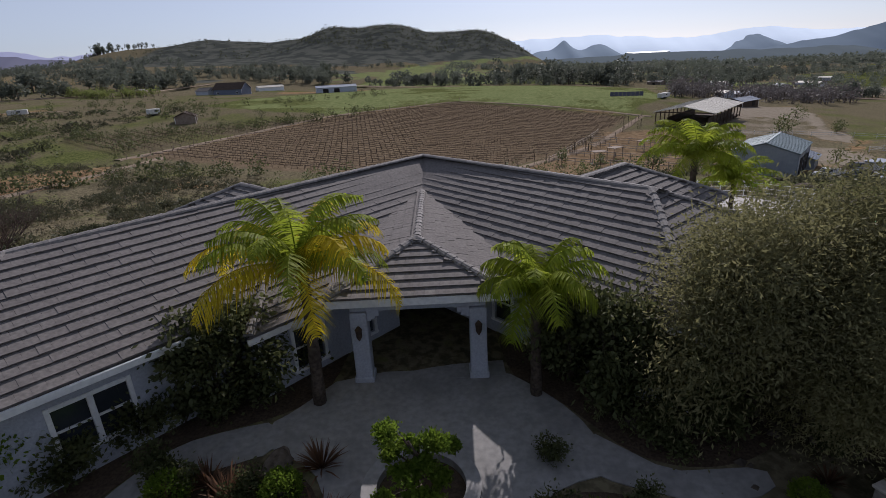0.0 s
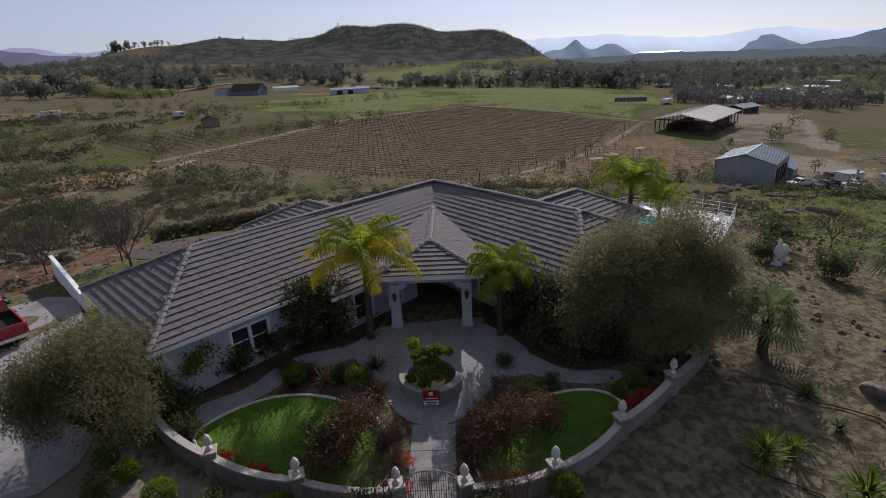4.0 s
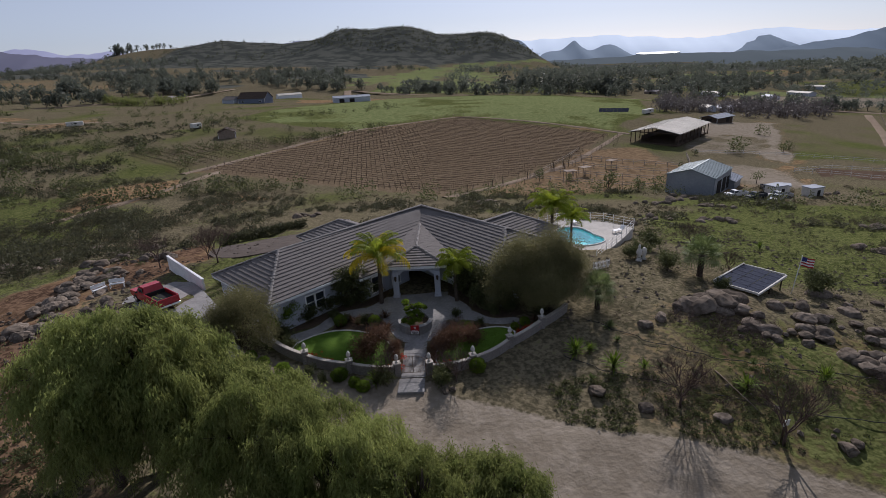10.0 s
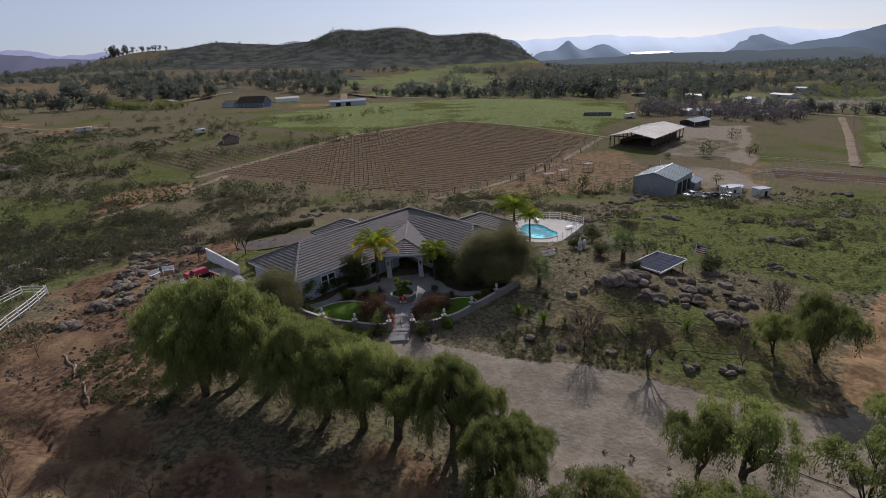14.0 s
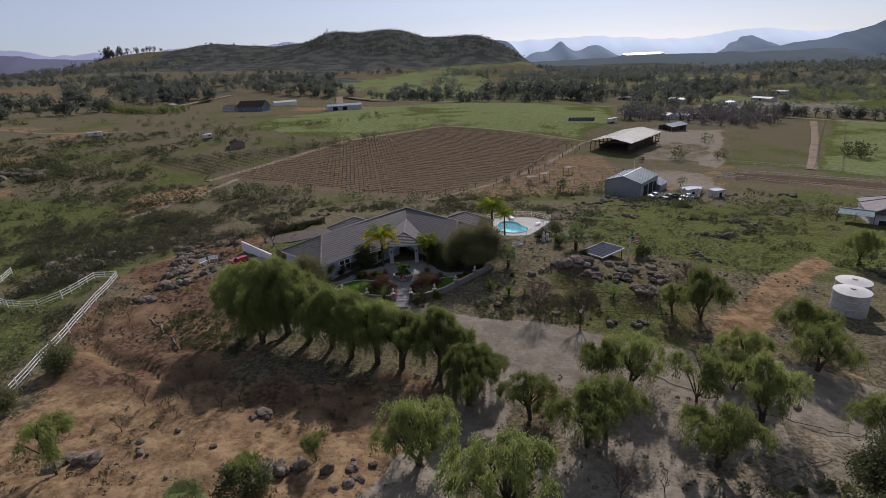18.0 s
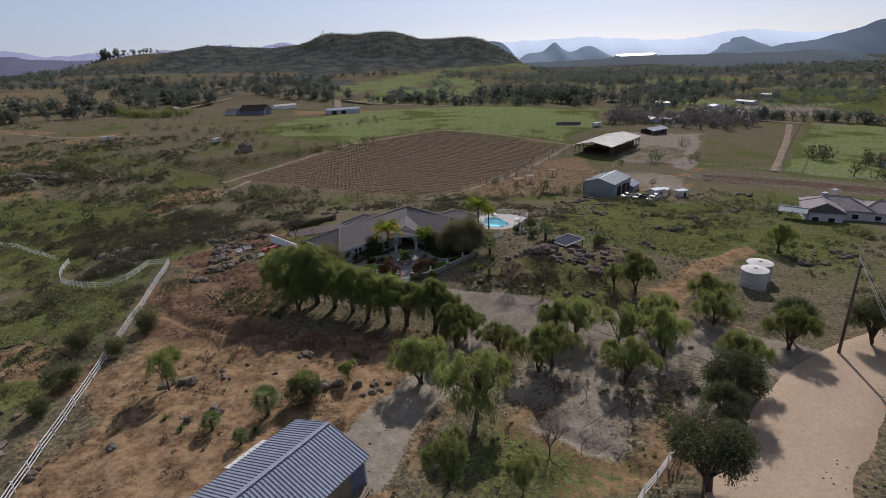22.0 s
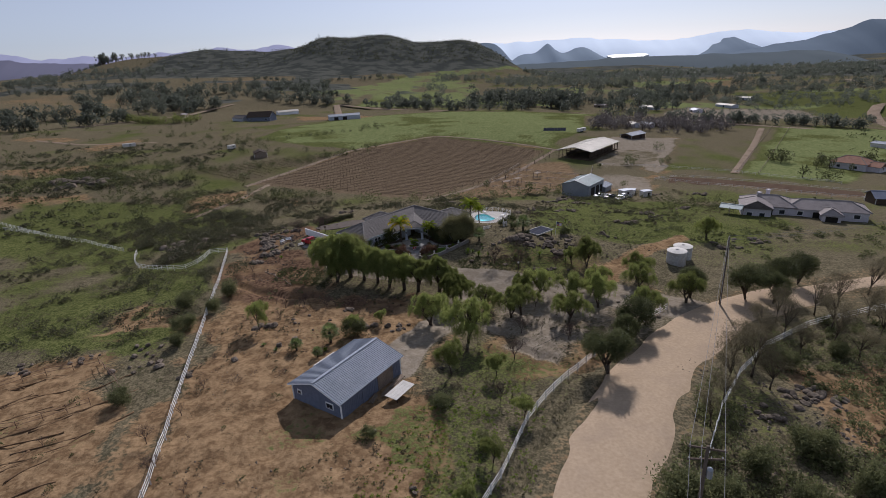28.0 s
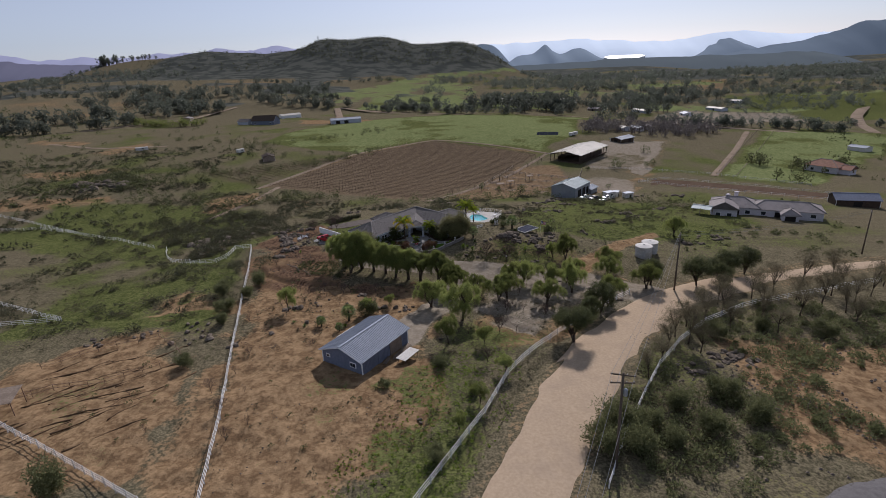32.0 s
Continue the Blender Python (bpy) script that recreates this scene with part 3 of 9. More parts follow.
def ribbon(name, line, width, mat, label, lift=0.05, step=1.5, category="road"):
    """A road draped over the ground, slightly crowned."""
    pts = []
    for (ax, ay), (bx, by) in zip(line, line[1:]):
        k = max(1, int(math.hypot(bx - ax, by - ay) / step))
        pts += [(ax + (bx - ax) * i / k, ay + (by - ay) * i / k) for i in range(k)]
    pts.append(line[-1])
    P = np.array(pts, float)
    for _ in range(14):
        P[1:-1] = (P[:-2] + P[1:-1] * 2 + P[2:]) / 4
    T = np.gradient(P, axis=0)
    T /= np.linalg.norm(T, axis=1)[:, None]
    N = np.stack([-T[:, 1], T[:, 0]], 1)
    cols = np.linspace(-1, 1, 9)
    V = []
    for i in range(len(P)):
        zc = land(*P[i])
        for c in cols:
            w = width / 2 * (1 + (0.10 * (vnoise(P[i, 0], P[i, 1], 3.0, 11 + (c > 0)) - .5) if abs(c) == 1 else 0))
            q = P[i] + N[i] * c * w
            z = float(land(*q)) * .5 + zc * .5 + lift + 0.22 - .10 * c * c - (0.35 if abs(c) == 1 else 0)
            V.append((q[0], q[1], z))
    F = [(i * 9 + k, i * 9 + k + 1, i * 9 + k + 10, i * 9 + k + 9) for i in range(len(P) - 1) for k in range(8)]
    ob = new(name, mesh_of(name, V, F, mat, True))
    return tagged(ob, label, category, kind="structure")


ribbon("road", ROAD[:8], 10.4, DIRTROAD, "pale tan graded dirt road with soft edges")
ribbon("road", [(62, -40.5)] + ROAD[7:], 5.4, DIRTROAD, "narrower pale dirt road running off between trees", .02)
TRACK = material("farm_track_dirt", (0.20, 0.155, 0.115), (0.29, 0.23, 0.175), 1.2, 0.95, 0.3, 0.4, space="World", spec=0.0)
for line, wide in (([(-82, 119), (-79, 125), (-42, 204), (11, 247), (50, 224), (86, 196)], 3.0), ([(2, 83), (45, 136), (82, 196)], 2.6), ([(160, 134), (230, 232), (296, 328)], 4.6), ([(-85, 63), (-77, 93), (-72, 122)], 2.4),
                   ([(-460, 330), (-376, 344), (-333, 372), (-300, 424), (-262, 470), (-252, 606)], 5.0), ([(-240, 690), (-112, 594), (-34, 500), (24, 466), (95, 448), (160, 430), (250, 384), (292, 356), (372, 300), (430, 255)], 7.0), ([(388, 285), (435, 370), (477, 426), (568, 522)], 11.0), ([(700, 670), (752, 788), (882, 984)], 16.0), ([(-460, 505), (-421, 487), (-415, 515), (-440, 540), (-470, 530)], 5.0), ([(-112, 585), (-85, 430), (-60, 420)], 8.0), ([(-360, 330), (-300, 300), (-244, 265), (-190, 262)], 4.0)):
    ribbon("track", line, wide, TRACK, "narrow tan dirt farm track between fields", 0.0, 3.0, "track")
ribbon("road", [(10, -140), (34, -112), (48, -101), (70, -99), (120, -106)], 11, ASPHALT, "grey asphalt road at the bottom of the property", 0.12)


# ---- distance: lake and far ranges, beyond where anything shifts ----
# Haze is painted in: blue base colour plus a glow of its own.
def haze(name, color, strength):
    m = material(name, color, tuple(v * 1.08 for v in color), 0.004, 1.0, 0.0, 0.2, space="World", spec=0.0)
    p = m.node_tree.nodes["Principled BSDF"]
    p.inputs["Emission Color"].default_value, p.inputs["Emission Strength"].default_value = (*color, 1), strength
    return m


def ridge(name, y, x0, x1, base, bumps, mat, rough, label, seed):
    """A range of hills as a slope with depth, its skyline made of soft bumps."""
    xs = np.linspace(x0, x1, 160)
    top = np.full_like(xs, float(base))
    for bx, bz, bw in bumps:
        top += bz * np.exp(-((xs - bx) / bw) ** 2)
    top += (vnoise(xs, xs * 0, 120, seed) - .5) * rough + (vnoise(xs, xs * 0, 35, seed + 1) - .5) * rough * .4
    V = [(x, y - 420 * (1 - k) + 60 * float(vnoise(x, k * 300, 150, seed)) * (1 - k), -90 + (z + 90) * (k ** 0.7)) for k in (0, .3, .6, .85, 1) for x, z in zip(xs, top)]
    F = [(r * 160 + i, r * 160 + i + 1, r * 160 + 161 + i, r * 160 + 160 + i) for r in range(4) for i in range(159)]
    tagged(new("backdrop", mesh_of(name, V, F, mat, True)), label, "hills", kind="structure")


# Painted haze: paler, bluer and more glowing the farther the range.
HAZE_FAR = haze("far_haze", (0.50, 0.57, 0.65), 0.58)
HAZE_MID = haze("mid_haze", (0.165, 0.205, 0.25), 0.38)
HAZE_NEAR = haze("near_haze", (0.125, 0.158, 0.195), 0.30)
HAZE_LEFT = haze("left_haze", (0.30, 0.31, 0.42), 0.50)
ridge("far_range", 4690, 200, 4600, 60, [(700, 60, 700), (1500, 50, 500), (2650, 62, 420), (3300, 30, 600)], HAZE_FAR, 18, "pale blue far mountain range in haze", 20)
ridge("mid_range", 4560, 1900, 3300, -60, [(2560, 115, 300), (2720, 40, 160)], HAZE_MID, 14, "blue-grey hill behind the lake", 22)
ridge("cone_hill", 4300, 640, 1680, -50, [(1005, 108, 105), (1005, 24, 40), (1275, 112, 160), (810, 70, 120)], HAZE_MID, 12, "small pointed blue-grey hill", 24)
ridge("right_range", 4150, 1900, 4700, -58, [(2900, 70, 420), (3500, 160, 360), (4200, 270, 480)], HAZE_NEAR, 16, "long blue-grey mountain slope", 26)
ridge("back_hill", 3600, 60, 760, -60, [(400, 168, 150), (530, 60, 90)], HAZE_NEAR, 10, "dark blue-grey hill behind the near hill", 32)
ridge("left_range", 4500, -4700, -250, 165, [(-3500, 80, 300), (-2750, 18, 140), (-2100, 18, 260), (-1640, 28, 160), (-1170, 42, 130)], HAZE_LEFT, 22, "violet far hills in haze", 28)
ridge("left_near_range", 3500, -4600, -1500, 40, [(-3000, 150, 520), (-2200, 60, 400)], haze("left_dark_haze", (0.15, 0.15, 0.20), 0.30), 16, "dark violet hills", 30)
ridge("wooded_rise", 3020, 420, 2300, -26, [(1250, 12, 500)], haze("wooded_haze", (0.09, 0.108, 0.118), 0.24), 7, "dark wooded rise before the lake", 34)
LAKE = bpy.data.materials.new("lake")
LAKE.use_nodes = True
lp = LAKE.node_tree.nodes["Principled BSDF"]
# Pale, rough base colour stands in for sky reflected in the water.
lp.inputs["Base Color"].default_value, lp.inputs["Roughness"].default_value = (0.34, 0.39, 0.42, 1), 0.4
tagged(new("water", Geo().prism([(1120, 3100), (1270, 3020), (1560, 3640), (1790, 4290), (1600, 4500), (1320, 3800)], -60, -12).mesh("water", LAKE)), "bright distant lake between hills", "lake", kind="structure")


# ---- house ----
def roof_frame(poly):
    """Axes of a roof plane, whose first two corners are its eave from left to right as seen from outside."""
    a, b = Vector(poly[0]), Vector(poly[1])
    u = (b - a).normalized()
    nrm = Vector((0, 0, 0))
    for i in range(1, len(poly) - 1):
        nrm += (Vector(poly[i]) - a).cross(Vector(poly[i + 1]) - a)
    nrm.normalize()
    if nrm.z < 0:
        nrm = -nrm
    v = nrm.cross(u).normalized()
    if v.z < 0:
        v = -v
    return a, u, v, nrm


def tile_places(poly, w=0.33, c=0.40):
    a, u, v, nrm = roof_frame(poly)
    flat = [((Vector(p) - a).dot(u), (Vector(p) - a).dot(v)) for p in poly]
    us, vs = [p[0] for p in flat], [p[1] for p in flat]
    rows = int(max(vs) / c) + 1
    out = []
    for r in range(rows):
        xs = np.arange(min(us) + (w / 2 if r % 2 else 0), max(us) + w, w)
        ys = np.full_like(xs, r * c + c * .45)
        ok = inside(xs, ys, flat) > -0.10
        out += [(a + u * float(x) + v * float(r * c), u, v, nrm) for x in xs[ok]]
    return out


TILE_V = [(-.165, -.05, .10), (.165, -.05, .10), (.16, .42, .03), (-.16, .42, .03), (-.16, -.05, .012), (.16, -.05, .012), (.16, .42, .0), (-.16, .42, .0)]
TILE_F = [(0, 1, 2, 3), (4, 5, 1, 0), (5, 6, 2, 1), (7, 4, 0, 3)]


def tile_roof(poly, parent, singles=None):
    """A roof face of flat tiles with raised butts over a deck; the tiles are one mesh, or single parts where singles holds their mesh."""
    deck = [Vector(p) for p in poly]
    _, _, _, nrm = roof_frame(poly)
    n = len(poly)
    V = [tuple(p) for p in deck] + [tuple(p - Vector((0, 0, .12))) for p in deck]
    F = [tuple(range(n)), tuple(range(2 * n - 1, n - 1, -1))] + [(i, n + i, n + (i + 1) % n, (i + 1) % n) for i in range(n)]
    ob = part("roof_deck", mesh_of("roof_deck", V, F, ROOF_TILE), parent)
    places = tile_places(poly)
    if singles is not None:
        for p, u, v, nn in places:
            t = part("roof_tile", singles, ob)
            t.matrix_world = parent.matrix_world @ Matrix(((u.x, v.x, nn.x, p.x), (u.y, v.y, nn.y, p.y), (u.z, v.z, nn.z, p.z), (0, 0, 0, 1)))
        return ob
    g = Geo()
    for p, u, v, nn in places:
        lift = random.uniform(-.006, .010)
        g.add([p + u * x + v * y + nn * (z + lift) for x, y, z in TILE_V], TILE_F)
    tagged(part("roof_tiles", g.mesh("roof_tiles", ROOF_TILE), ob), kind="stuff")
    return ob


CAP_V = [(x, math.cos(math.pi * j / 5) * r, math.sin(math.pi * j / 5) * r * .75 + .05) for x, r in ((0, .168), (.43, .138)) for j in range(6)]
CAP = mesh_of("ridge_cap", CAP_V, [(j, j + 1, 7 + j, 6 + j) for j in range(5)] + [tuple(range(5, -1, -1)), tuple(range(6, 12))], RIDGE_TILE)


def ridge_caps(p0, p1, parent, lap=0.38):
    """Rounded cap tiles laid one by one along a ridge or a hip."""
    a, b = Vector(p0), Vector(p1)
    if a.z > b.z:
        a, b = b, a
    k = max(1, int((b - a).length / lap))
    q = (b - a).to_track_quat("X", "Z").to_matrix().to_4x4()
    for i in range(k):
        c = part("ridge_cap", CAP, parent)
        c.matrix_world = Matrix.Translation(a + (b - a) * (i / k)) @ q @ pose(0, random.uniform(-.008, .008), random.uniform(-.004, .008), 0, 0, random.uniform(-1.5, 1.5))


def wall_run(parent, p0, p1, z0, z1, openings, mat, thick=0.22, outward=None, name="wall"):
    """A wall from p0 to p1 with real openings (start, end, sill, head)."""
    a, b = Vector((*p0, 0)), Vector((*p1, 0))
    L = (b - a).length
    d = (b - a) / L
    rz = math.degrees(math.atan2(d.y, d.x))
    g = Geo()

    def blk(s0, s1, lo, hi):
        if s1 - s0 > .01 and hi - lo > .01:
            c = a + d * (s0 + s1) / 2
            g.box(c.x, c.y, (lo + hi) / 2, s1 - s0, thick, hi - lo, rz)
    s = 0
    for o0, o1, sill, head in sorted(openings):
        blk(s, o0, z0, z1)
        blk(o0, o1, z0, sill)
        blk(o0, o1, head, z1)
        s = o1
    blk(s, L, z0, z1)
    return part(name, g.mesh(name, mat), parent), a, d, rz


def window(parent, a, d, rz, s0, s1, sill, head, panes=1, trim=0.13, out=None, trim_mat=None):
    """A sash window set in its opening: surround, frame bars and panes."""
    nrm = Vector((d.y, -d.x, 0)) if out is None else out
    mid = a + d * (s0 + s1) / 2
    w, h = s1 - s0, head - sill
    win = part("window", Geo().box(mid.x, mid.y, sill - .06, w + .34, .36, .10, rz, .02).mesh("window_sill", trim_mat or WHITE), parent)
    g = Geo()
    for off in (-(w / 2 + trim / 2), w / 2 + trim / 2):
        c = mid + d * off + nrm * .10
        g.box(c.x, c.y, (sill + head) / 2, trim, .10, h + 2 * trim, rz, .012)
    c = mid + nrm * .10
    g.box(c.x, c.y, head + trim / 2, w, .10, trim, rz, .012)
    for k in range(1, panes):
        c = mid + d * (-w / 2 + w * k / panes) + nrm * .06
        g.box(c.x, c.y, (sill + head) / 2, .16, .12, h, rz, .012)
    c = mid + nrm * .04
    g.box(c.x, c.y, (sill + head) / 2, w, .05, .06, rz)
    part("window_frame", g.mesh("window_frame", trim_mat or WHITE), win)
    for k in range(panes):
        c0 = mid + d * (-w / 2 + w * (k + .5) / panes)
        for lo, hi in ((sill, (sill + head) / 2), ((sill + head) / 2, head)):
            part("pane", Geo().box(c0.x, c0.y, (lo + hi) / 2, w / panes, .03, hi - lo, rz).mesh("pane", GLASS), win)
    return win


APEX = Vector((0.05, 12.9, 0))
RZ, EZ, HW = 5.3, 3.0, 5.2                      # ridge, eave, half the width to the eave
UL = Vector((-math.cos(radians(47)), -math.sin(radians(47)), 0))
NL = Vector((-UL.y, UL.x, 0))
UR = Vector((math.cos(radians(48)), -math.sin(radians(48)), 0))
NR = Vector((UR.y, -UR.x, 0))


def at(u, n, s, w, z):
    p = APEX + u * s + n * w
    return (p.x, p.y, z)


house = thing("house", 0, 0, 0, 0, "grey stucco ranch house with angled wings and grey tile roof", "house")
PITCH = (RZ - EZ) / HW
LEN_L, LEN_R = 18.2, 12.9
HIP = 4.3
# where the two front eaves and the two back eaves meet
k_f = HW * math.tan(radians((180 - 95) / 2))
VF = at(UL, NL, k_f * 1.0, HW, EZ)
VF = ((VF[0] + at(UR, NR, k_f, HW, EZ)[0]) / 2, (VF[1] + at(UR, NR, k_f, HW, EZ)[1]) / 2, EZ)
VB = at(UL, NL, -k_f, -HW, EZ)
VB = (0.05, (VB[1] + at(UR, NR, -k_f, -HW, EZ)[1]) / 2, EZ)
AP = (APEX.x, APEX.y, RZ)
HL, HR = at(UL, NL, LEN_L, 0, RZ), at(UR, NR, LEN_R, 0, RZ)
LF, LB = at(UL, NL, LEN_L + HIP, HW, EZ), at(UL, NL, LEN_L + HIP, -HW, EZ)
RF, RB = at(UR, NR, LEN_R + HIP, HW, EZ), at(UR, NR, LEN_R + HIP, -HW, EZ)
tile_roof([LF, VF, AP, HL], house)
tile_roof([VF, RF, HR, AP], house)
tile_roof([LB, LF, HL], house)
tile_roof([RF, RB, HR], house)
tile_roof([VB, LB, HL, AP], house)
tile_roof([RB, VB, AP, HR], house)
for p, q in ((AP, HL), (AP, HR), (HL, LF), (HL, LB), (HR, RF), (HR, RB)):
    ridge_caps(p, q, house)
# the bay that stands forward beside the porch
B0, B1 = at(UL, NL, 14.4, HW - .05, EZ + .02), at(UL, NL, 7.2, HW - .05, EZ + .02)
BZ = EZ - PITCH * .9
tile_roof([at(UL, NL, 14.0, HW + .9, BZ + .05), at(UL, NL, 7.2, HW + .9, BZ + .05), at(UL, NL, 7.2, HW - 1.2, EZ + PITCH * 1.2 + .05), at(UL, NL, 11.9, HW - 1.2, EZ + PITCH * 1.2 + .05)], house)
ridge_caps(at(UL, NL, 14.0, HW + .9, BZ + .08), at(UL, NL, 11.9, HW - 1.2, EZ + PITCH * 1.2 + .06), house)
# rear wings
for u, n, s, run, half, rz_ in ((UL, NL, 8.2, 4.6, 3.6, 4.85), (UR, NR, 8.8, 5.6, 3.8, 4.85)):
    ez = rz_ - PITCH * half
    t0, t1 = at(u, n, s, -.6, rz_), at(u, n, s, -run, rz_)
    c0, c1 = at(u, n, s - half, -run - half * .9, ez), at(u, n, s + half, -run - half * .9, ez)
    d0, d1 = at(u, n, s - half, -4.2, ez), at(u, n, s + half, -4.2, ez)
    tile_roof([d1, c1, t1, t0], house)
    tile_roof([c0, d0, t0, t1], house)
    tile_roof([c1, c0, t1], house)
    for q in (t0, c0, c1):
        ridge_caps(t1, q, house)
    q0, q1 = at(u, n, s - half + .5, -run - half * .9 + .5, 0), at(u, n, s + half - .5, -run - half * .9 + .5, 0)
    e0, e1 = at(u, n, s - half + .5, -4.6, 0), at(u, n, s + half - .5, -4.6, 0)
    for a_, b_ in ((e0, q0), (q0, q1), (q1, e1)):
        wall_run(house, a_[:2], b_[:2], -.6, ez - .1, [], STUCCO)
# porch roof
PW, PE, PRZ = 2.85, 3.3, 4.2
PF, PT = (0.0, 2.4, PRZ), (0.03, 9.3, PRZ)
E1, E2 = (-PW, -.55, PE), (PW, -.55, PE)
W1, W2 = (-PW, 6.6, PE), (PW, 6.6, PE)
tile_one = mesh_of("roof_tile", TILE_V, TILE_F, ROOF_TILE)
tile_roof([E1, E2, PF], house, tile_one)
tile_roof([E2, W2, PT, PF], house)
tile_roof([W1, E1, PF, PT], house)
ridge_caps(PF, PT, house)
ridge_caps(E1, PF, house)
ridge_caps(E2, PF, house)
# fascia and gutters
for p, q, h in ((LF, at(UL, NL, 14.0, HW, EZ), .20), (at(UL, NL, 14.0, HW + .9, BZ), at(UL, NL, 7.4, HW + .9, BZ), .20), (VF, RF, .20), (LF, LB, .20), (RF, RB, .20), (E1, E2, .26), (E1, W1, .22), (E2, W2, .22)):
    p_, q_ = Vector(p), Vector(q)
    m_ = (p_ + q_) / 2
    rz_ = math.degrees(math.atan2(q_.y - p_.y, q_.x - p_.x))
    part("fascia", Geo().box(m_.x, m_.y, m_.z - h / 2 - .02, (q_ - p_).length + .1, .09, h, rz_, .01).mesh("fascia", WHITE), house)
# walls with their windows
INS = 0.55


def front_wall(u, n, s0, s1, w, opens, z1):
    p0, p1 = at(u, n, s0, w, 0), at(u, n, s1, w, 0)
    ob, a, d, rz = wall_run(house, p0[:2], p1[:2], -.5, z1, [(min(abs(o[0] - s0), abs(o[1] - s0)), max(abs(o[0] - s0), abs(o[1] - s0)), o[2], o[3]) for o in opens], STUCCO)
    for o in opens:
        lo, hi = sorted((abs(o[0] - s0), abs(o[1] - s0)))
        window(ob, a, d, rz, lo, hi, o[2], o[3], o[4], out=n)


front_wall(UL, NL, LEN_L + HIP - INS, 13.6, HW - INS, [(18.85, 17.05, .85, 2.25, 2)], EZ - .15)
front_wall(UL, NL, 13.6, 7.6, HW + .9 - INS, [(12.3, 11.2, .5, 2.0, 1), (9.8, 8.9, .5, 2.0, 1)], BZ - .12)
front_wall(UR, NR, 4.6, LEN_R + HIP - INS, HW - INS, [(9.4, 10.2, .7, 2.1, 1), (11.5, 12.4, .6, 2.1, 1), (15.6, 16.6, .7, 2.2, 1)], EZ - .15)
for p, q in ((at(UL, NL, LEN_L + HIP - INS, HW - INS, 0), at(UL, NL, LEN_L + HIP - INS, -HW + INS, 0)), (at(UR, NR, LEN_R + HIP - INS, HW - INS, 0), at(UR, NR, LEN_R + HIP - INS, -HW + INS, 0)),
             (at(UL, NL, LEN_L + HIP - INS, -HW + INS, 0), at(UL, NL, -k_f, -HW + INS, 0)), (at(UR, NR, LEN_R + HIP - INS, -HW + INS, 0), at(UR, NR, -k_f, -HW + INS, 0)),
             (at(UL, NL, 13.6, HW - INS, 0), at(UL, NL, 13.6, HW + .9 - INS, 0))):
    wall_run(house, p[:2], q[:2], -.5, EZ - .15, [], STUCCO)
# porch: columns, arched beam, back wall with the front door
for sx in (-1, 1):
    g = Geo().box(sx * 1.95, .05, 1.3, .56, .56, 2.7, 0, .03).box(sx * 1.95, .05, .12, .66, .66, .26, 0, .03)
    part("porch_column", g.mesh("porch_column", STUCCO), house)
    part("porch_beam", Geo().box(sx * 1.95, 3.4, 2.92, .4, 6.2, .5, 0, .02).mesh("porch_beam", STUCCO), house)
    arch = Geo()
    for i in range(5):
        arch.box(sx * (1.6 - i * .13), .05, 2.55 + .028 * i * i, .13, .42, .34 - .05 * i + .1)
    part("arch_bracket", arch.mesh("arch_bracket", STUCCO), house)
    lamp = part("wall_lantern", Geo().lathe([(.02, 1.72), (.05, 1.78), (.09, 1.85), (.11, 2.1), (.13, 2.12), (.03, 2.25)], 8, sx * 1.95, -.36).mesh("wall_lantern", DARKWOOD), house, "dark metal wall lantern")
part("porch_beam", Geo().box(0, .05, 2.93, 4.4, .45, .5, 0, .02).mesh("porch_beam", STUCCO), house)
part("porch_ceiling", Geo().box(0, 3.2, 3.2, 4.6, 6.4, .06).mesh("porch_ceiling", STUCCO), house)
ob, a_, d_, rz_ = wall_run(house, (-2.4, 5.9), (2.4, 5.9), -.3, 3.1, [(1.3, 3.5, 0, 2.4)], STUCCO)
for sx in (-.54, .54):
    door = part("front_door", Geo().box(sx, 5.92, 1.2, 1.06, .07, 2.38, 0, .01).box(sx, 5.87, 1.7, .6, .05, .9, 0, .02).box(sx, 5.87, .6, .6, .05, .7, 0, .02).mesh("front_door", DARKWOOD), house, "dark panelled front door")
    part("door_handle", Geo().box(sx * .15, 5.84, 1.05, .03, .06, .3, 0, .008).mesh("door_handle", CHROME), door)
part("foundation", Geo().prism([(-PW, -.2), (PW, -.2), (PW, 6), (-PW, 6)], -.6, .03).mesh("foundation", CONCRETE), house)


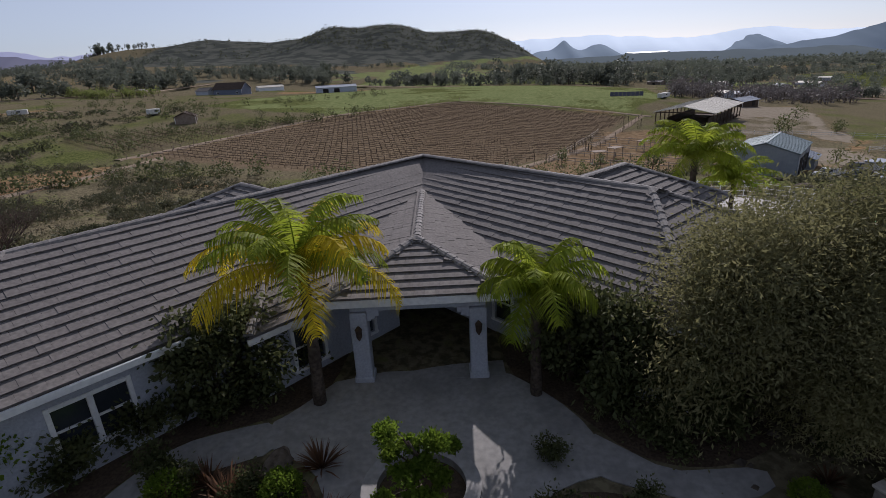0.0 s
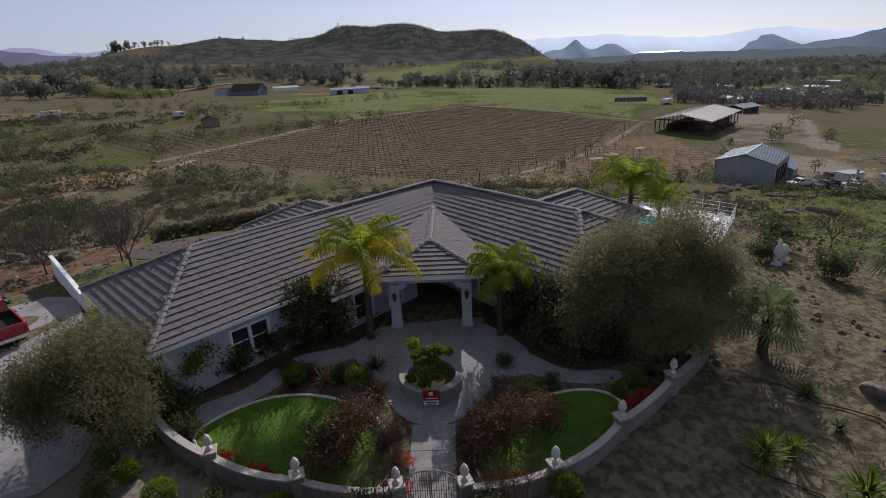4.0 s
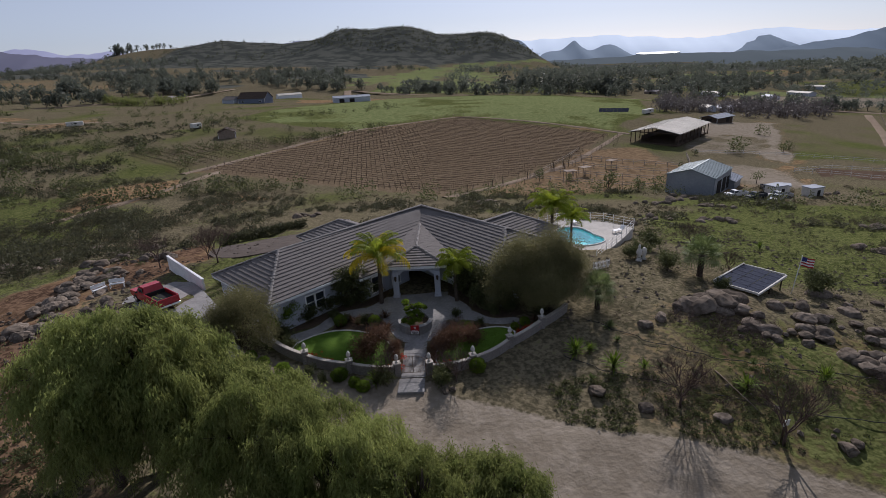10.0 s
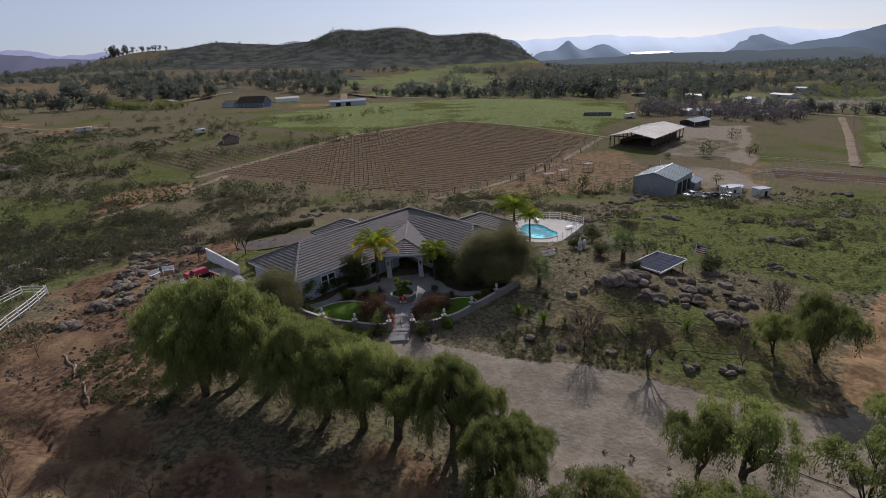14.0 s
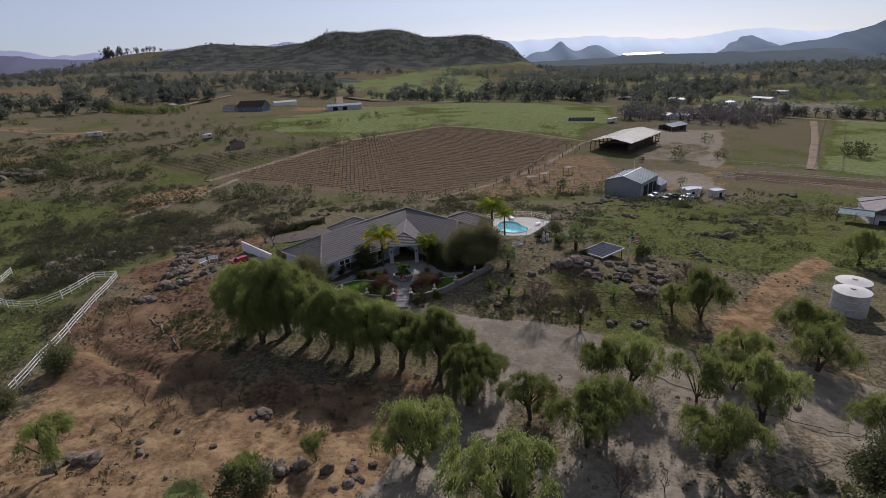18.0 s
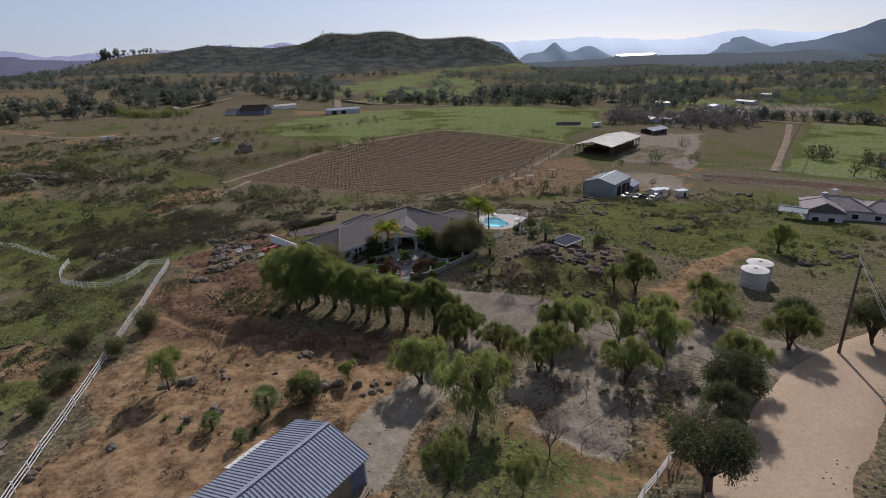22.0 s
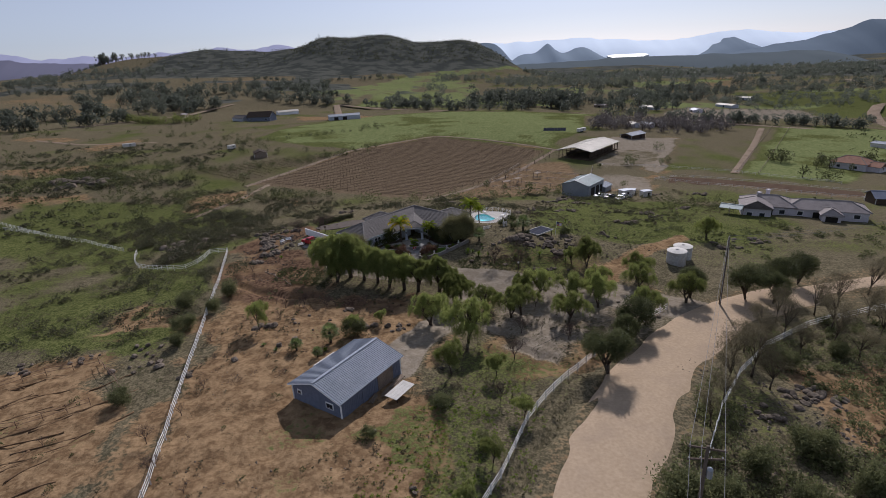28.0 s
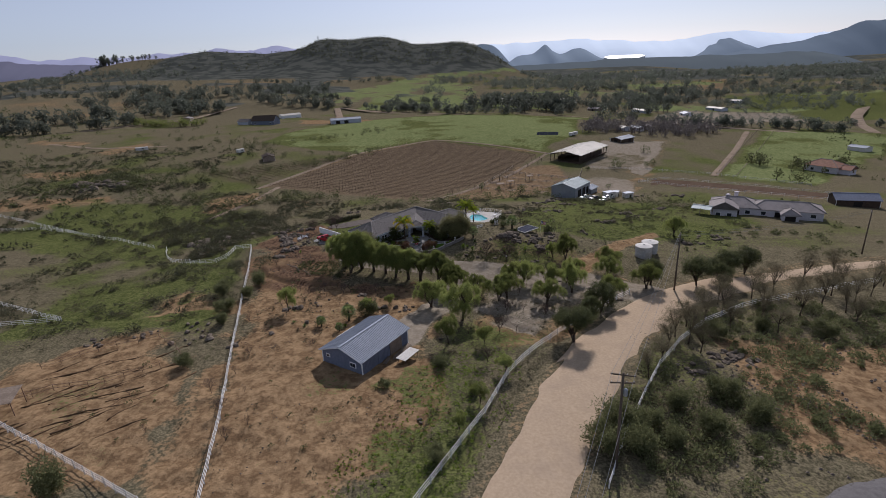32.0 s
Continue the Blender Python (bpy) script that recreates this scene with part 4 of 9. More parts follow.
# ---- sheds and barns ----
def gable(name, x, y, z, rz, w, l, eave, rise, wall, roof, label, category="shed", doors=(), windows=(), over=.4, ribs=.6, open_side=False):
    """A gabled sheet-metal building: ridge along its own y; walls, ribbed roof halves, doors and windows are parts."""
    b = thing(name, x, y, z, rz, label, category)
    hw = w / 2
    if not open_side:
        for sy in (-1, 1):
            v = [(-hw, sy * l / 2, -1.2), (hw, sy * l / 2, -1.2), (hw, sy * l / 2, eave), (0, sy * l / 2, eave + rise), (-hw, sy * l / 2, eave)]
            g = Geo().add(v + [(p[0], p[1] - sy * .12, p[2]) for p in v], [(0, 1, 2, 3, 4), (9, 8, 7, 6, 5)] + [(i, 5 + i, 5 + (i + 1) % 5, (i + 1) % 5) for i in range(5)])
            part("gable_wall", g.mesh("gable_wall", wall), b)
        for sx in (-1, 1):
            g = Geo().box(sx * (hw - .06), 0, (eave - 1.2) / 2, .12, l - .26, eave + 1.2)
            sheet = part("side_wall", g.mesh("side_wall", wall), b)
            k = int(l / ribs)
            batten = Geo().box(sx * (hw + .012), 0, (eave - 1.2) / 2, .03, .06, eave + 1.16).mesh("batten", wall)
            for i in range(k):
                part("batten", batten, sheet).location = (0, -l / 2 + (i + .5) * l / k, 0)
        for sx in (-1, 1):
            for sy in (-1, 1):
                part("corner_trim", Geo().box(sx * hw, sy * l / 2, (eave - 1.2) / 2, .16, .16, eave + 1.2, 0, .01).mesh("corner_trim", METAL_ROOF if wall is METAL_GREY else WHITE), b)
    sl = math.hypot(hw + over, (hw + over) * rise / hw)
    for sx in (-1, 1):
        e = (sx * (hw + over), eave - over * rise / hw)
        V, F = [], []
        g = Geo().add([(e[0], -l / 2 - over, e[1]), (e[0], l / 2 + over, e[1]), (0, l / 2 + over, eave + rise), (0, -l / 2 - over, eave + rise),
                       (e[0], -l / 2 - over, e[1] + .07), (e[0], l / 2 + over, e[1] + .07), (0, l / 2 + over, eave + rise + .07), (0, -l / 2 - over, eave + rise + .07)],
                      [(0, 1, 2, 3), (7, 6, 5, 4), (0, 4, 5, 1), (1, 5, 6, 2), (2, 6, 7, 3), (3, 7, 4, 0)])
        panel = part("roof_panel", g.mesh("roof_panel", roof), b)
        k = int((l + 2 * over) / ribs)
        rib = Geo().add([(e[0], -.03, e[1] + .07), (e[0], .03, e[1] + .07), (0, .03, eave + rise + .07), (0, -.03, eave + rise + .07),
                         (e[0], -.02, e[1] + .13), (e[0], .02, e[1] + .13), (0, .02, eave + rise + .13), (0, -.02, eave + rise + .13)],
                        [(4, 5, 6, 7), (0, 4, 7, 3), (5, 1, 2, 6), (0, 1, 5, 4)]).mesh("rib", roof)
        for i in range(k + 1):
            part("rib", rib, panel).location = (0, -l / 2 - over + i * (l + 2 * over) / k, 0)
    part("ridge_cap", Geo().box(0, 0, eave + rise + .12, .4, l + 2 * over, .05).mesh("ridge_cap", roof), b)
    for sy in (-1, 1):
        for sx in (-1, 1):
            g = Geo().tube([(0, sy * (l / 2 + over), eave + rise - .02), (sx * (hw + over), sy * (l / 2 + over), eave - over * rise / hw - .02)], .09, 4)
            part("barge_board", g.mesh("barge_board", WHITE if wall is METAL_BLUE else roof), b)
    for side, pos, dw, dh, mat_ in doors:
        ax = side in ("x+", "x-")
        sg = 1 if side[1] == "+" else -1
        g = Geo()
        if ax:
            g.box(sg * (hw + .05), pos, dh / 2, .12, dw, dh, 0, .01)
        else:
            g.box(pos, sg * (l / 2 + .05), dh / 2, dw, .12, dh, 0, .01)
        part("door", g.mesh("door", mat_), b)
    for side, pos, sill, ww, wh in windows:
        ax = side in ("x+", "x-")
        sg = 1 if side[1] == "+" else -1
        c = (sg * (hw + .04), pos) if ax else (pos, sg * (l / 2 + .04))
        sz = (.10, ww + .2) if ax else (ww + .2, .10)
        wn_ = part("window", Geo().box(c[0], c[1], sill + wh / 2, sz[0], sz[1], wh + .2, 0, .01).mesh("window_frame", WHITE), b)
        c = (c[0] + sg * .05, c[1]) if ax else (c[0], c[1] + sg * .05)
        for k in (-1, 1):
            pc = (c[0], c[1] + k * ww / 4) if ax else (c[0] + k * ww / 4, c[1])
            part("pane", Geo().box(pc[0], pc[1], sill + wh / 2, .05 if ax else ww / 2 - .05, ww / 2 - .05 if ax else .05, wh - .05).mesh("pane", GLASS), wn_)
    return b


shop = gable("workshop", -8.0, -61.4, gz(-8, -61.4) - .05, -35, 8.6, 12.0, 2.75, 1.45, METAL_BLUE, METAL_ROOF, "blue-grey workshop with ribbed metal roof and white trim", "workshop",
             [("x+", 2.6, 3.2, 2.4, WOOD), ("x+", -1.6, 1.0, 2.05, METAL_BLUE)], [("y-", 2.4, 1.2, 1.1, .7), ("y-", -3.0, 1.6, .6, .45)], ribs=.32)
# Open bays are solid near-black panels; the unlit inside is painted on.
barn = gable("metal_barn", 69.5, 91.5, -14.9, -41, 11.5, 15, 5.0, 1.7, METAL_GREY, GREEN_ROOF, "grey metal barn with green-grey roof and open bay doors", "barn",
             [("x+", -3.0, 3.2, 3.6, DARK), ("x+", 1.5, 3.0, 3.6, DARK), ("x+", 5.2, 2.0, 3.2, DARK)], [], .3, 1.0)


# ---- trees and plants ----
def leaves_mesh(name, centres, spread_xyz, per, size, mat, droop=0.0, seed=0, out=0.6):
    """Many small leaf blades round the given clump centres; droop turns them downwards."""
    rng = np.random.default_rng(seed)
    C = np.repeat(np.asarray(centres, float), per, axis=0)
    n = len(C)
    P = C + rng.normal(0, 1, (n, 3)) * np.asarray(spread_xyz)
    mid = np.asarray(centres, float).mean(0)
    D = rng.normal(0, 1, (n, 3)) + (P - mid) / (np.linalg.norm(P - mid, axis=1)[:, None] + 1e-6) * out
    D[:, 2] -= droop * 3
    D /= np.linalg.norm(D, axis=1)[:, None]
    S = np.cross(D, rng.normal(0, 1, (n, 3)))
    S /= np.linalg.norm(S, axis=1)[:, None] + 1e-9
    L = size[0] * rng.uniform(.6, 1.4, (n, 1))
    W = size[1] * rng.uniform(.6, 1.4, (n, 1))
    V = np.stack([P, P + D * L * .5 + S * W, P + D * L, P + D * L * .5 - S * W], 1).reshape(-1, 3)
    F = np.arange(4 * n).reshape(n, 4)
    return mesh_of(name, V, F, mat)


def crown_points(n, r, h, z0, seed, shell=0.55, lobes=5, flat=1.0):
    """Clump centres in an uneven crown made of several lobes with gaps between."""
    rng = np.random.default_rng(seed)
    lob = [(rng.uniform(.25, .75) * r, rng.uniform(0, 6.28), z0 + h * rng.uniform(.25, .8), rng.uniform(.45, .75) * r) for _ in range(lobes)]
    pts = []
    while len(pts) < n:
        d, a, z, q = lob[rng.integers(lobes)]
        v = rng.normal(0, 1, 3)
        v /= np.linalg.norm(v)
        v *= q * (shell + (1 - shell) * rng.random()) * np.array([1, 1, .75 * flat])
        pts.append((d * math.cos(a) + v[0], d * math.sin(a) + v[1], max(z0 * .6, z + v[2])))
    return pts, lob


def dome_points(n, r, h, z0, seed, lobes=18, weep=.22):
    """Clump centres of a rounded crown: many overlapping lobes, the outer ones hanging low."""
    rng = np.random.default_rng(seed)
    lob = []
    for k in range(lobes):
        v = rng.normal(0, 1, 3)
        v /= np.linalg.norm(v)
        v[2] = abs(v[2]) if rng.random() < .72 else v[2] * .6
        d, a = math.hypot(v[0], v[1]) * r * rng.uniform(.5, .72), math.atan2(v[1], v[0])
        lob.append((d, a, z0 + h * .42 + v[2] * h * rng.uniform(.30, .42), r * rng.uniform(.26, .5)))
    L = np.array(lob)
    k = rng.integers(0, lobes, n)
    v = rng.normal(0, 1, (n, 3))
    v /= np.linalg.norm(v, axis=1)[:, None]
    q = L[k, 3:4] * (.55 + .45 * rng.random((n, 1)) ** .5)
    P = np.stack([L[k, 0] * np.cos(L[k, 1]), L[k, 0] * np.sin(L[k, 1]), L[k, 2]], 1) + v * q * np.array([1, 1, .8])
    rad = np.hypot(P[:, 0], P[:, 1]) / r
    P[:, 2] -= rng.random(n) * weep * h * np.clip(rad, 0, 1.2) ** 2
    P[:, 2] = np.maximum(P[:, 2], z0 * .75)
    return P.tolist(), lob


def weeping_points(n, r, h, z0, seed, lobes=14):
    """Clump centres of a pepper tree: boughs set apart from one another, each hung with drooping strands."""
    rng = np.random.default_rng(seed)
    lob = []
    for k in range(lobes):
        d = r * math.sqrt((k + rng.uniform(.2, .8)) / lobes) * .80
        a = k * 2.4 + rng.uniform(-.5, .5)
        q = r * rng.uniform(.20, .40)
        lob.append((d, a, z0 + h * (.97 - .52 * (d / r) ** 2 - rng.uniform(0, .22)) - q * .8, q))
    L = np.array(lob)
    per = 6
    m = n // per
    k = rng.choice(lobes, m, p=L[:, 3] ** 2 / np.sum(L[:, 3] ** 2))
    v = rng.normal(0, 1, (m, 3))
    v /= np.linalg.norm(v, axis=1)[:, None]
    v[:, 2] = np.abs(v[:, 2]) * .9 - .12
    S = np.stack([L[k, 0] * np.cos(L[k, 1]), L[k, 0] * np.sin(L[k, 1]), L[k, 2]], 1) + v * L[k, 3:4] * (.6 + .4 * rng.random((m, 1)))
    run = h * rng.uniform(.06, .34, m) * (.6 + .6 * L[k, 0] / r)
    t = np.linspace(0, 1, per)[None, :]
    P = np.repeat(S[:, None, :], per, 1)
    P[:, :, :2] += v[:, None, :2] * (t * .30)[:, :, None]
    P[:, :, 2] -= run[:, None] * t ** 1.3
    P[:, :, 2] = np.maximum(P[:, :, 2], z0 * .55)
    return P.reshape(-1, 3).tolist(), lob


def tree_kind(name, label, seed, h, r, z0, clumps, per, size, mat, droop=0.0, spread_=(.4, .4, .35), trunk_r=.22, bark=None, category="tree", shell=.5, lobes=6, stems=1, dome=False, weep=False):
    """One tree with trunk, limbs and crown at the origin; copies share its meshes."""
    rng = random.Random(seed)
    t = thing(name, 0, 0, -500, 0, label, category)
    pts, lob = weeping_points(clumps, r, h - z0, z0, seed, lobes) if weep else dome_points(clumps, r, h - z0, z0, seed, lobes) if dome else crown_points(clumps, r, h - z0, z0, seed, shell, lobes)
    g = Geo()
    for st in range(stems):
        lean = (rng.uniform(-.5, .5) * (1 + st), rng.uniform(-.5, .5) * (1 + st))
        fork = z0 * rng.uniform(.6, .95)
        g.tube([(0, 0, -.4), (lean[0] * .2, lean[1] * .2, fork * .5), (lean[0] * .6, lean[1] * .6, fork)], [trunk_r * 1.35, trunk_r, trunk_r * .8], 7)
        for d, a, z, q in lob[:9]:
            e = (d * math.cos(a), d * math.sin(a), z)
            m = ((lean[0] * .6 + e[0]) / 2 + rng.uniform(-.3, .3), (lean[1] * .6 + e[1]) / 2 + rng.uniform(-.3, .3), (fork + e[2]) / 2 + rng.uniform(0, .4))
            g.tube([(lean[0] * .6, lean[1] * .6, fork - .1), m, e], [trunk_r * .5, trunk_r * .32, trunk_r * .1], 5)
            for _ in range(3):
                f = (e[0] + rng.uniform(-q, q) * .6, e[1] + rng.uniform(-q, q) * .6, e[2] + rng.uniform(-.4, .4) * q)
                g.tube([m, ((m[0] + f[0]) / 2, (m[1] + f[1]) / 2, (m[2] + f[2]) / 2 + .15), f], [trunk_r * .2, trunk_r * .12, .01], 4, False)
    part("trunk", g.mesh("trunk", bark or BARK, True), t)
    part("crown", leaves_mesh("crown", pts, spread_, per, size, mat, droop, seed), t)
    return t


def plant(src, x, y, s=1.0, rz=None, dz=-.05, label="", sz=1.0):
    m = pose(x, y, gz(x, y) + dz, 0, 0, random.uniform(0, 360) if rz is None else rz)
    src.scale = (s * random.uniform(.9, 1.1), s * random.uniform(.9, 1.1), s * sz)
    ob = copy_thing(src, m)
    src.scale = (1, 1, 1)
    if label:
        tagged(ob, label)
    return ob


def drop_source(src):
    for o in (*src.children_recursive, src):
        bpy.data.objects.remove(o)


def bare_tree(name, label, seed, h, depth=4, spread_=.75, r0=.11, n0=5):
    rng = random.Random(seed)
    t = thing(name, 0, 0, -500, 0, label, "tree")
    g, tw = Geo(), Geo()

    def grow(p, d, ln, r, k):
        e = p + d * ln
        m = p + d * ln * .5 + Vector((rng.uniform(-1, 1), rng.uniform(-1, 1), 0)) * ln * .08
        if k > 1:
            g.tube([p, m, e], [r, r * .8, r * .6], 5 if k > 2 else 3, False)
        else:
            w = d.cross(Vector((rng.gauss(0, 1), rng.gauss(0, 1), rng.gauss(0, 1)))).normalized() * r
            tw.add([p - w, p + w, e + w * .4, e - w * .4], [(0, 1, 2, 3)])
        if k:
            for i in range(rng.randint(3, 4)):
                q = Vector((rng.gauss(0, 1), rng.gauss(0, 1), rng.gauss(.35, .6))).normalized()
                grow(p + d * ln * rng.uniform(.55, 1), (d + q * spread_).normalized(), ln * rng.uniform(.6, .8), r * .55, k - 1)
    for i in range(n0):
        a = 6.28 * i / n0 + rng.uniform(-.4, .4)
        grow(Vector((0, 0, h * .16)), Vector((math.cos(a) * .55, math.sin(a) * .55, 1)).normalized(), h * .30, r0 * .6, depth)
    g.tube([(0, 0, -.3), (.03, 0, h * .09), (0, 0, h * .18)], [r0 * 1.3, r0, r0 * .9], 7)
    part("trunk", g.mesh("trunk", TWIG, True), t)
    part("twig_crown", tw.mesh("twig_crown", TWIG), t)
    return t


def feather_palm(name, label, seed, trunk_h, n, ln, mat2):
    """A palm with arching feather fronds, outer ones yellowing."""
    rng = random.Random(seed)
    t = thing(name, 0, 0, -500, 0, label, "palm tree")
    g = Geo()
    zs = [trunk_h * i / 8 for i in range(9)]
    g.tube([(math.sin(z * .4) * .08, 0, z - (.4 if z == 0 else 0)) for z in zs], [.20 - .008 * i + (.02 if i % 2 else 0) for i in range(9)], 9)
    part("trunk", g.mesh("trunk", BARK, True), t)
    for k in range(n):
        a = k * 2.4 + rng.uniform(-.2, .2)
        up = 1.42 - 1.15 * k / n + rng.uniform(-.1, .1)
        L = ln * rng.uniform(.85, 1.1)
        pts, p, el = [], Vector((0, 0, trunk_h)), up
        for i in range(12):
            pts.append(p.copy())
            p = p + Vector((math.cos(a) * math.cos(el), math.sin(a) * math.cos(el), math.sin(el))) * L / 11
            el -= (.055 + .026 * i) * (1 + rng.uniform(-.12, .12))
        V, F = [], []
        side = Vector((-math.sin(a), math.cos(a), 0))
        gg = Geo().tube(pts, [.03 - .0022 * i for i in range(12)], 3, False)
        for i in range(1, 60):
            f = i / 60 * 11
            j = min(int(f), 10)
            q = pts[j].lerp(pts[j + 1], f - j)
            d = (pts[j + 1] - pts[j]).normalized()
            wl = .85 * math.sin(math.pi * min(1, .12 + .84 * i / 60)) ** .7
            for sg in (-1, 1):
                tip = q + side * sg * wl * rng.uniform(.55, .85) + d * wl * .35 + Vector((0, 0, -wl * rng.uniform(.35, .85)))
                midp = q.lerp(tip, .5) + Vector((0, 0, .08))
                o = len(gg.v)
                wd = d * .024
                gg.v += [tuple(q - wd), tuple(q + wd), tuple(midp + wd), tuple(midp - wd), tuple(tip)]
                gg.f += [(o, o + 1, o + 2, o + 3), (o + 3, o + 2, o + 4)]
        part("frond", gg.mesh("frond", mat2 if (k > n * .3 and k % 3) else PALM_G), t)
    return t


def fan_palm(name, label, seed, trunk_h, n=24, r=1.1, trunk_r=.24):
    rng = random.Random(seed)
    t = thing(name, 0, 0, -500, 0, label, "palm tree")
    g = Geo()
    zs = [trunk_h * i / 12 for i in range(13)]
    g.tube([(0, 0, z - (.4 if z == 0 else 0)) for z in zs], [trunk_r * (1 + (.16 if i % 2 else -.06)) for i in range(13)], 9)
    part("trunk", g.mesh("trunk", BARK, True), t)
    for k in range(n):
        a, el = k * 2.4, 1.35 - 1.9 * k / n
        d = Vector((math.cos(a) * math.cos(el), math.sin(a) * math.cos(el), math.sin(el)))
        stem = .95 * rng.uniform(.8, 1.2)
        gg = Geo().tube([(0, 0, trunk_h), tuple(Vector((0, 0, trunk_h)) + d * stem)], [.025, .015], 3, False)
        c = Vector((0, 0, trunk_h)) + d * stem
        s = d.cross(Vector((0, 0, 1))).normalized()
        u = s.cross(d)
        for i in range(17):
            b = -2.0 + 4.0 * i / 16
            e = (d * math.cos(b) + s * math.sin(b)).normalized()
            tip = c + e * r * rng.uniform(.85, 1.1) + Vector((0, 0, -.3 * r))
            w = e.cross(u).normalized() * .05
            o = len(gg.v)
            m = c + e * r * .55 + u * .03
            gg.v += [tuple(c), tuple(m + w), tuple(tip), tuple(m - w)]
            gg.f.append((o, o + 1, o + 2, o + 3))
        part("frond", gg.mesh("frond", FAN), t)
    return t


pepper = [tree_kind("pepper_tree", "green pepper tree with weeping foliage and forked trunk", 11 + i, 6.3, 3.0, 1.9, 1380, 46, (.17, .017), PEPPER, .8, (.13, .13, .16), .2, lobes=17, stems=2, weep=True) for i in range(3)]
yonder = [tree_kind("pepper_tree", "rounded green pepper tree on a bare trunk", 21 + i, 6.0, 3.0, 1.9, 840, 18, (.24, .026), PEPPER, .8, (.14, .14, .17), .15, lobes=11, stems=2, weep=True) for i in range(3)]
young = [tree_kind("pepper_tree", "young green pepper tree with thin leaning trunk", 31 + i, 5.0, 1.9, 1.7, 480, 18, (.2, .024), PEPPER, .75, (.12, .12, .14), .10, lobes=9, weep=True) for i in range(2)]
pine = [tree_kind("pine_tree", "dark open-crowned pine tree on a bare trunk", 51 + i, 7.8, 2.7, 2.9, 120, 34, (.28, .022), DRYPINE, .05, (.34, .34, .2), .14, lobes=13, shell=.3) for i in range(3)]
oak = [tree_kind("oak_tree", "broad dark green tree with dense rounded crown by the road", 61 + i, 6.6, 3.1, 1.7, 260, 60, (.2, .045), BUSH, .15, (.3, .3, .26), .2, lobes=8, stems=2, dome=True) for i in range(2)]
olive = [tree_kind("olive_tree", "dense grey-green olive tree reaching the ground", 71 + i, 5.7, 3.1, .6, 720, 80, (.14, .02), OLIVE, .12, (.30, .30, .34), .2, lobes=22, stems=2, dome=True) for i in range(2)]
# row of pepper trees between the drive and the shop yard
ROW = [(-17.8, -18.4, 1.72, 0), (-13.4, -19.2, 1.6, 1), (-16.0, -21.4, 1.2, 2), (-10.4, -20.8, 1.42, 2), (-7.4, -22.6, 1.3, 0), (-4.9, -24.4, 1.32, 1), (-1.8, -25.6, 1.25, 2), (1.0, -27.0, 1.25, 0), (5.2, -28.6, 1.25, 1), (7.9, -33.8, 1.12, 2), (9.4, -31.0, .85, 0)]
YONDER = [(3.4, -42.3, 1.15, 0), (9.3, -49.6, 1.4, 2), (17.6, -40.5, 1.1, 1), (19.8, -39.0, 1.0, 2), (24.5, -31.8, 1.15, 0), (34.0, -38.4, 1.1, 0), (37.4, -19.7, 1.15, 1),
          (34.5, -18.3, .75, 2), (46.0, -26.0, 1.05, 0), (40.5, -44.0, 1.05, 1), (44.5, -30.5, 1.0, 2), (76.7, 4.8, 1.1, 0), (50.8, -37.3, 1.05, 2), (21.6, -31.5, .9, 1), (13.5, -36.5, .95, 2), (27.2, -43.5, 1.0, 1), (36.0, -31.0, 1.0, 2)]
for x, y, s, k in ROW:
    plant(pepper[k], x, y, s, sz=random.uniform(.88, 1.12))
for x, y, s, k in YONDER:
    plant(yonder[k], x, y, s, sz=random.uniform(.85, 1.15))
for x, y, s, k in [(29.2, -36.0, 1.4, 0), (-26.0, -42.6, 1.2, 1), (-5.2, -41.6, .6, 0), (-9.5, -45.5, .75, 1), (6.2, -59.5, 1.25, 0), (9.8, -77.8, .75, 1), (6.5, -83.5, .6, 0), (14.5, -70.5, .7, 1), (12.5, -60.5, .8, 0), (34, -33.5, 1.0, 1)]:
    plant(young[k], x, y, s)
for x, y, s, k in [(50.5, -56.0, .85, 2), (47.6, -62.7, 1.0, 1), (60.1, -51.0, .9, 0), (42.7, -65.1, .8, 1), (69.4, -49.0, .9, 2), (88.9, -33.5, 1.0, 0), (94, -38, .95, 1),
                   (80, -44, .9, 2), (99, -30, .95, 0), (106, -36, .9, 1), (46.5, -60.0, .8, 0), (55, -54, .85, 2), (75, -52, .9, 1), (86, -50, .9, 0), (40, -69, .7, 2), (28.5, -57.7, .75, 1), (48, -66, .8, 2), (57, -59, .85, 1), (66, -54, .9, 0), (92, -45, .9, 2), (36, -73.5, .65, 0), (62, -46, .9, 1), (71, -43, .95, 2), (78, -39.5, .9, 0), (84, -46, .95, 1), (90, -41, .9, 2), (98, -42, 1.0, 0), (104, -44, .9, 1), (112, -40, 1.0, 2), (66, -59, .8, 2), (83, -56, .9, 0), (96, -52, .9, 1), (57, -49.5, .75, 2)]:
    plant(pine[k], x, y, s)
for x, y, s, k in ((28.0, -61.2, 1.1, 0), (36.6, -49.2, 1.05, 1), (33.5, -53.0, .8, 0), (52.9, -34.6, .95, 0), (62.5, -36.4, 1.15, 1), (70.4, -33.0, 1.15, 0), (78.1, -28.5, 1.1, 1), (66.5, -38.5, 1.0, 0)):
    plant(oak[k], x, y, s)
plant(olive[0], 9.7, -2.4, 1.16, 20, label="large dark olive tree over the front path beside the house")
plant(olive[0], 12.3, -1.4, 1.2, 120)
plant(olive[1], 11.4, -4.4, .82, 200)
plant(olive[1], -13.4, -8.3, 1.0, 50, label="grey-green olive tree beside the garage end of the house")
plant(young[0], -12.6, -5.2, .5)
for s_ in pepper + yonder + young + pine + oak + olive:
    drop_source(s_)
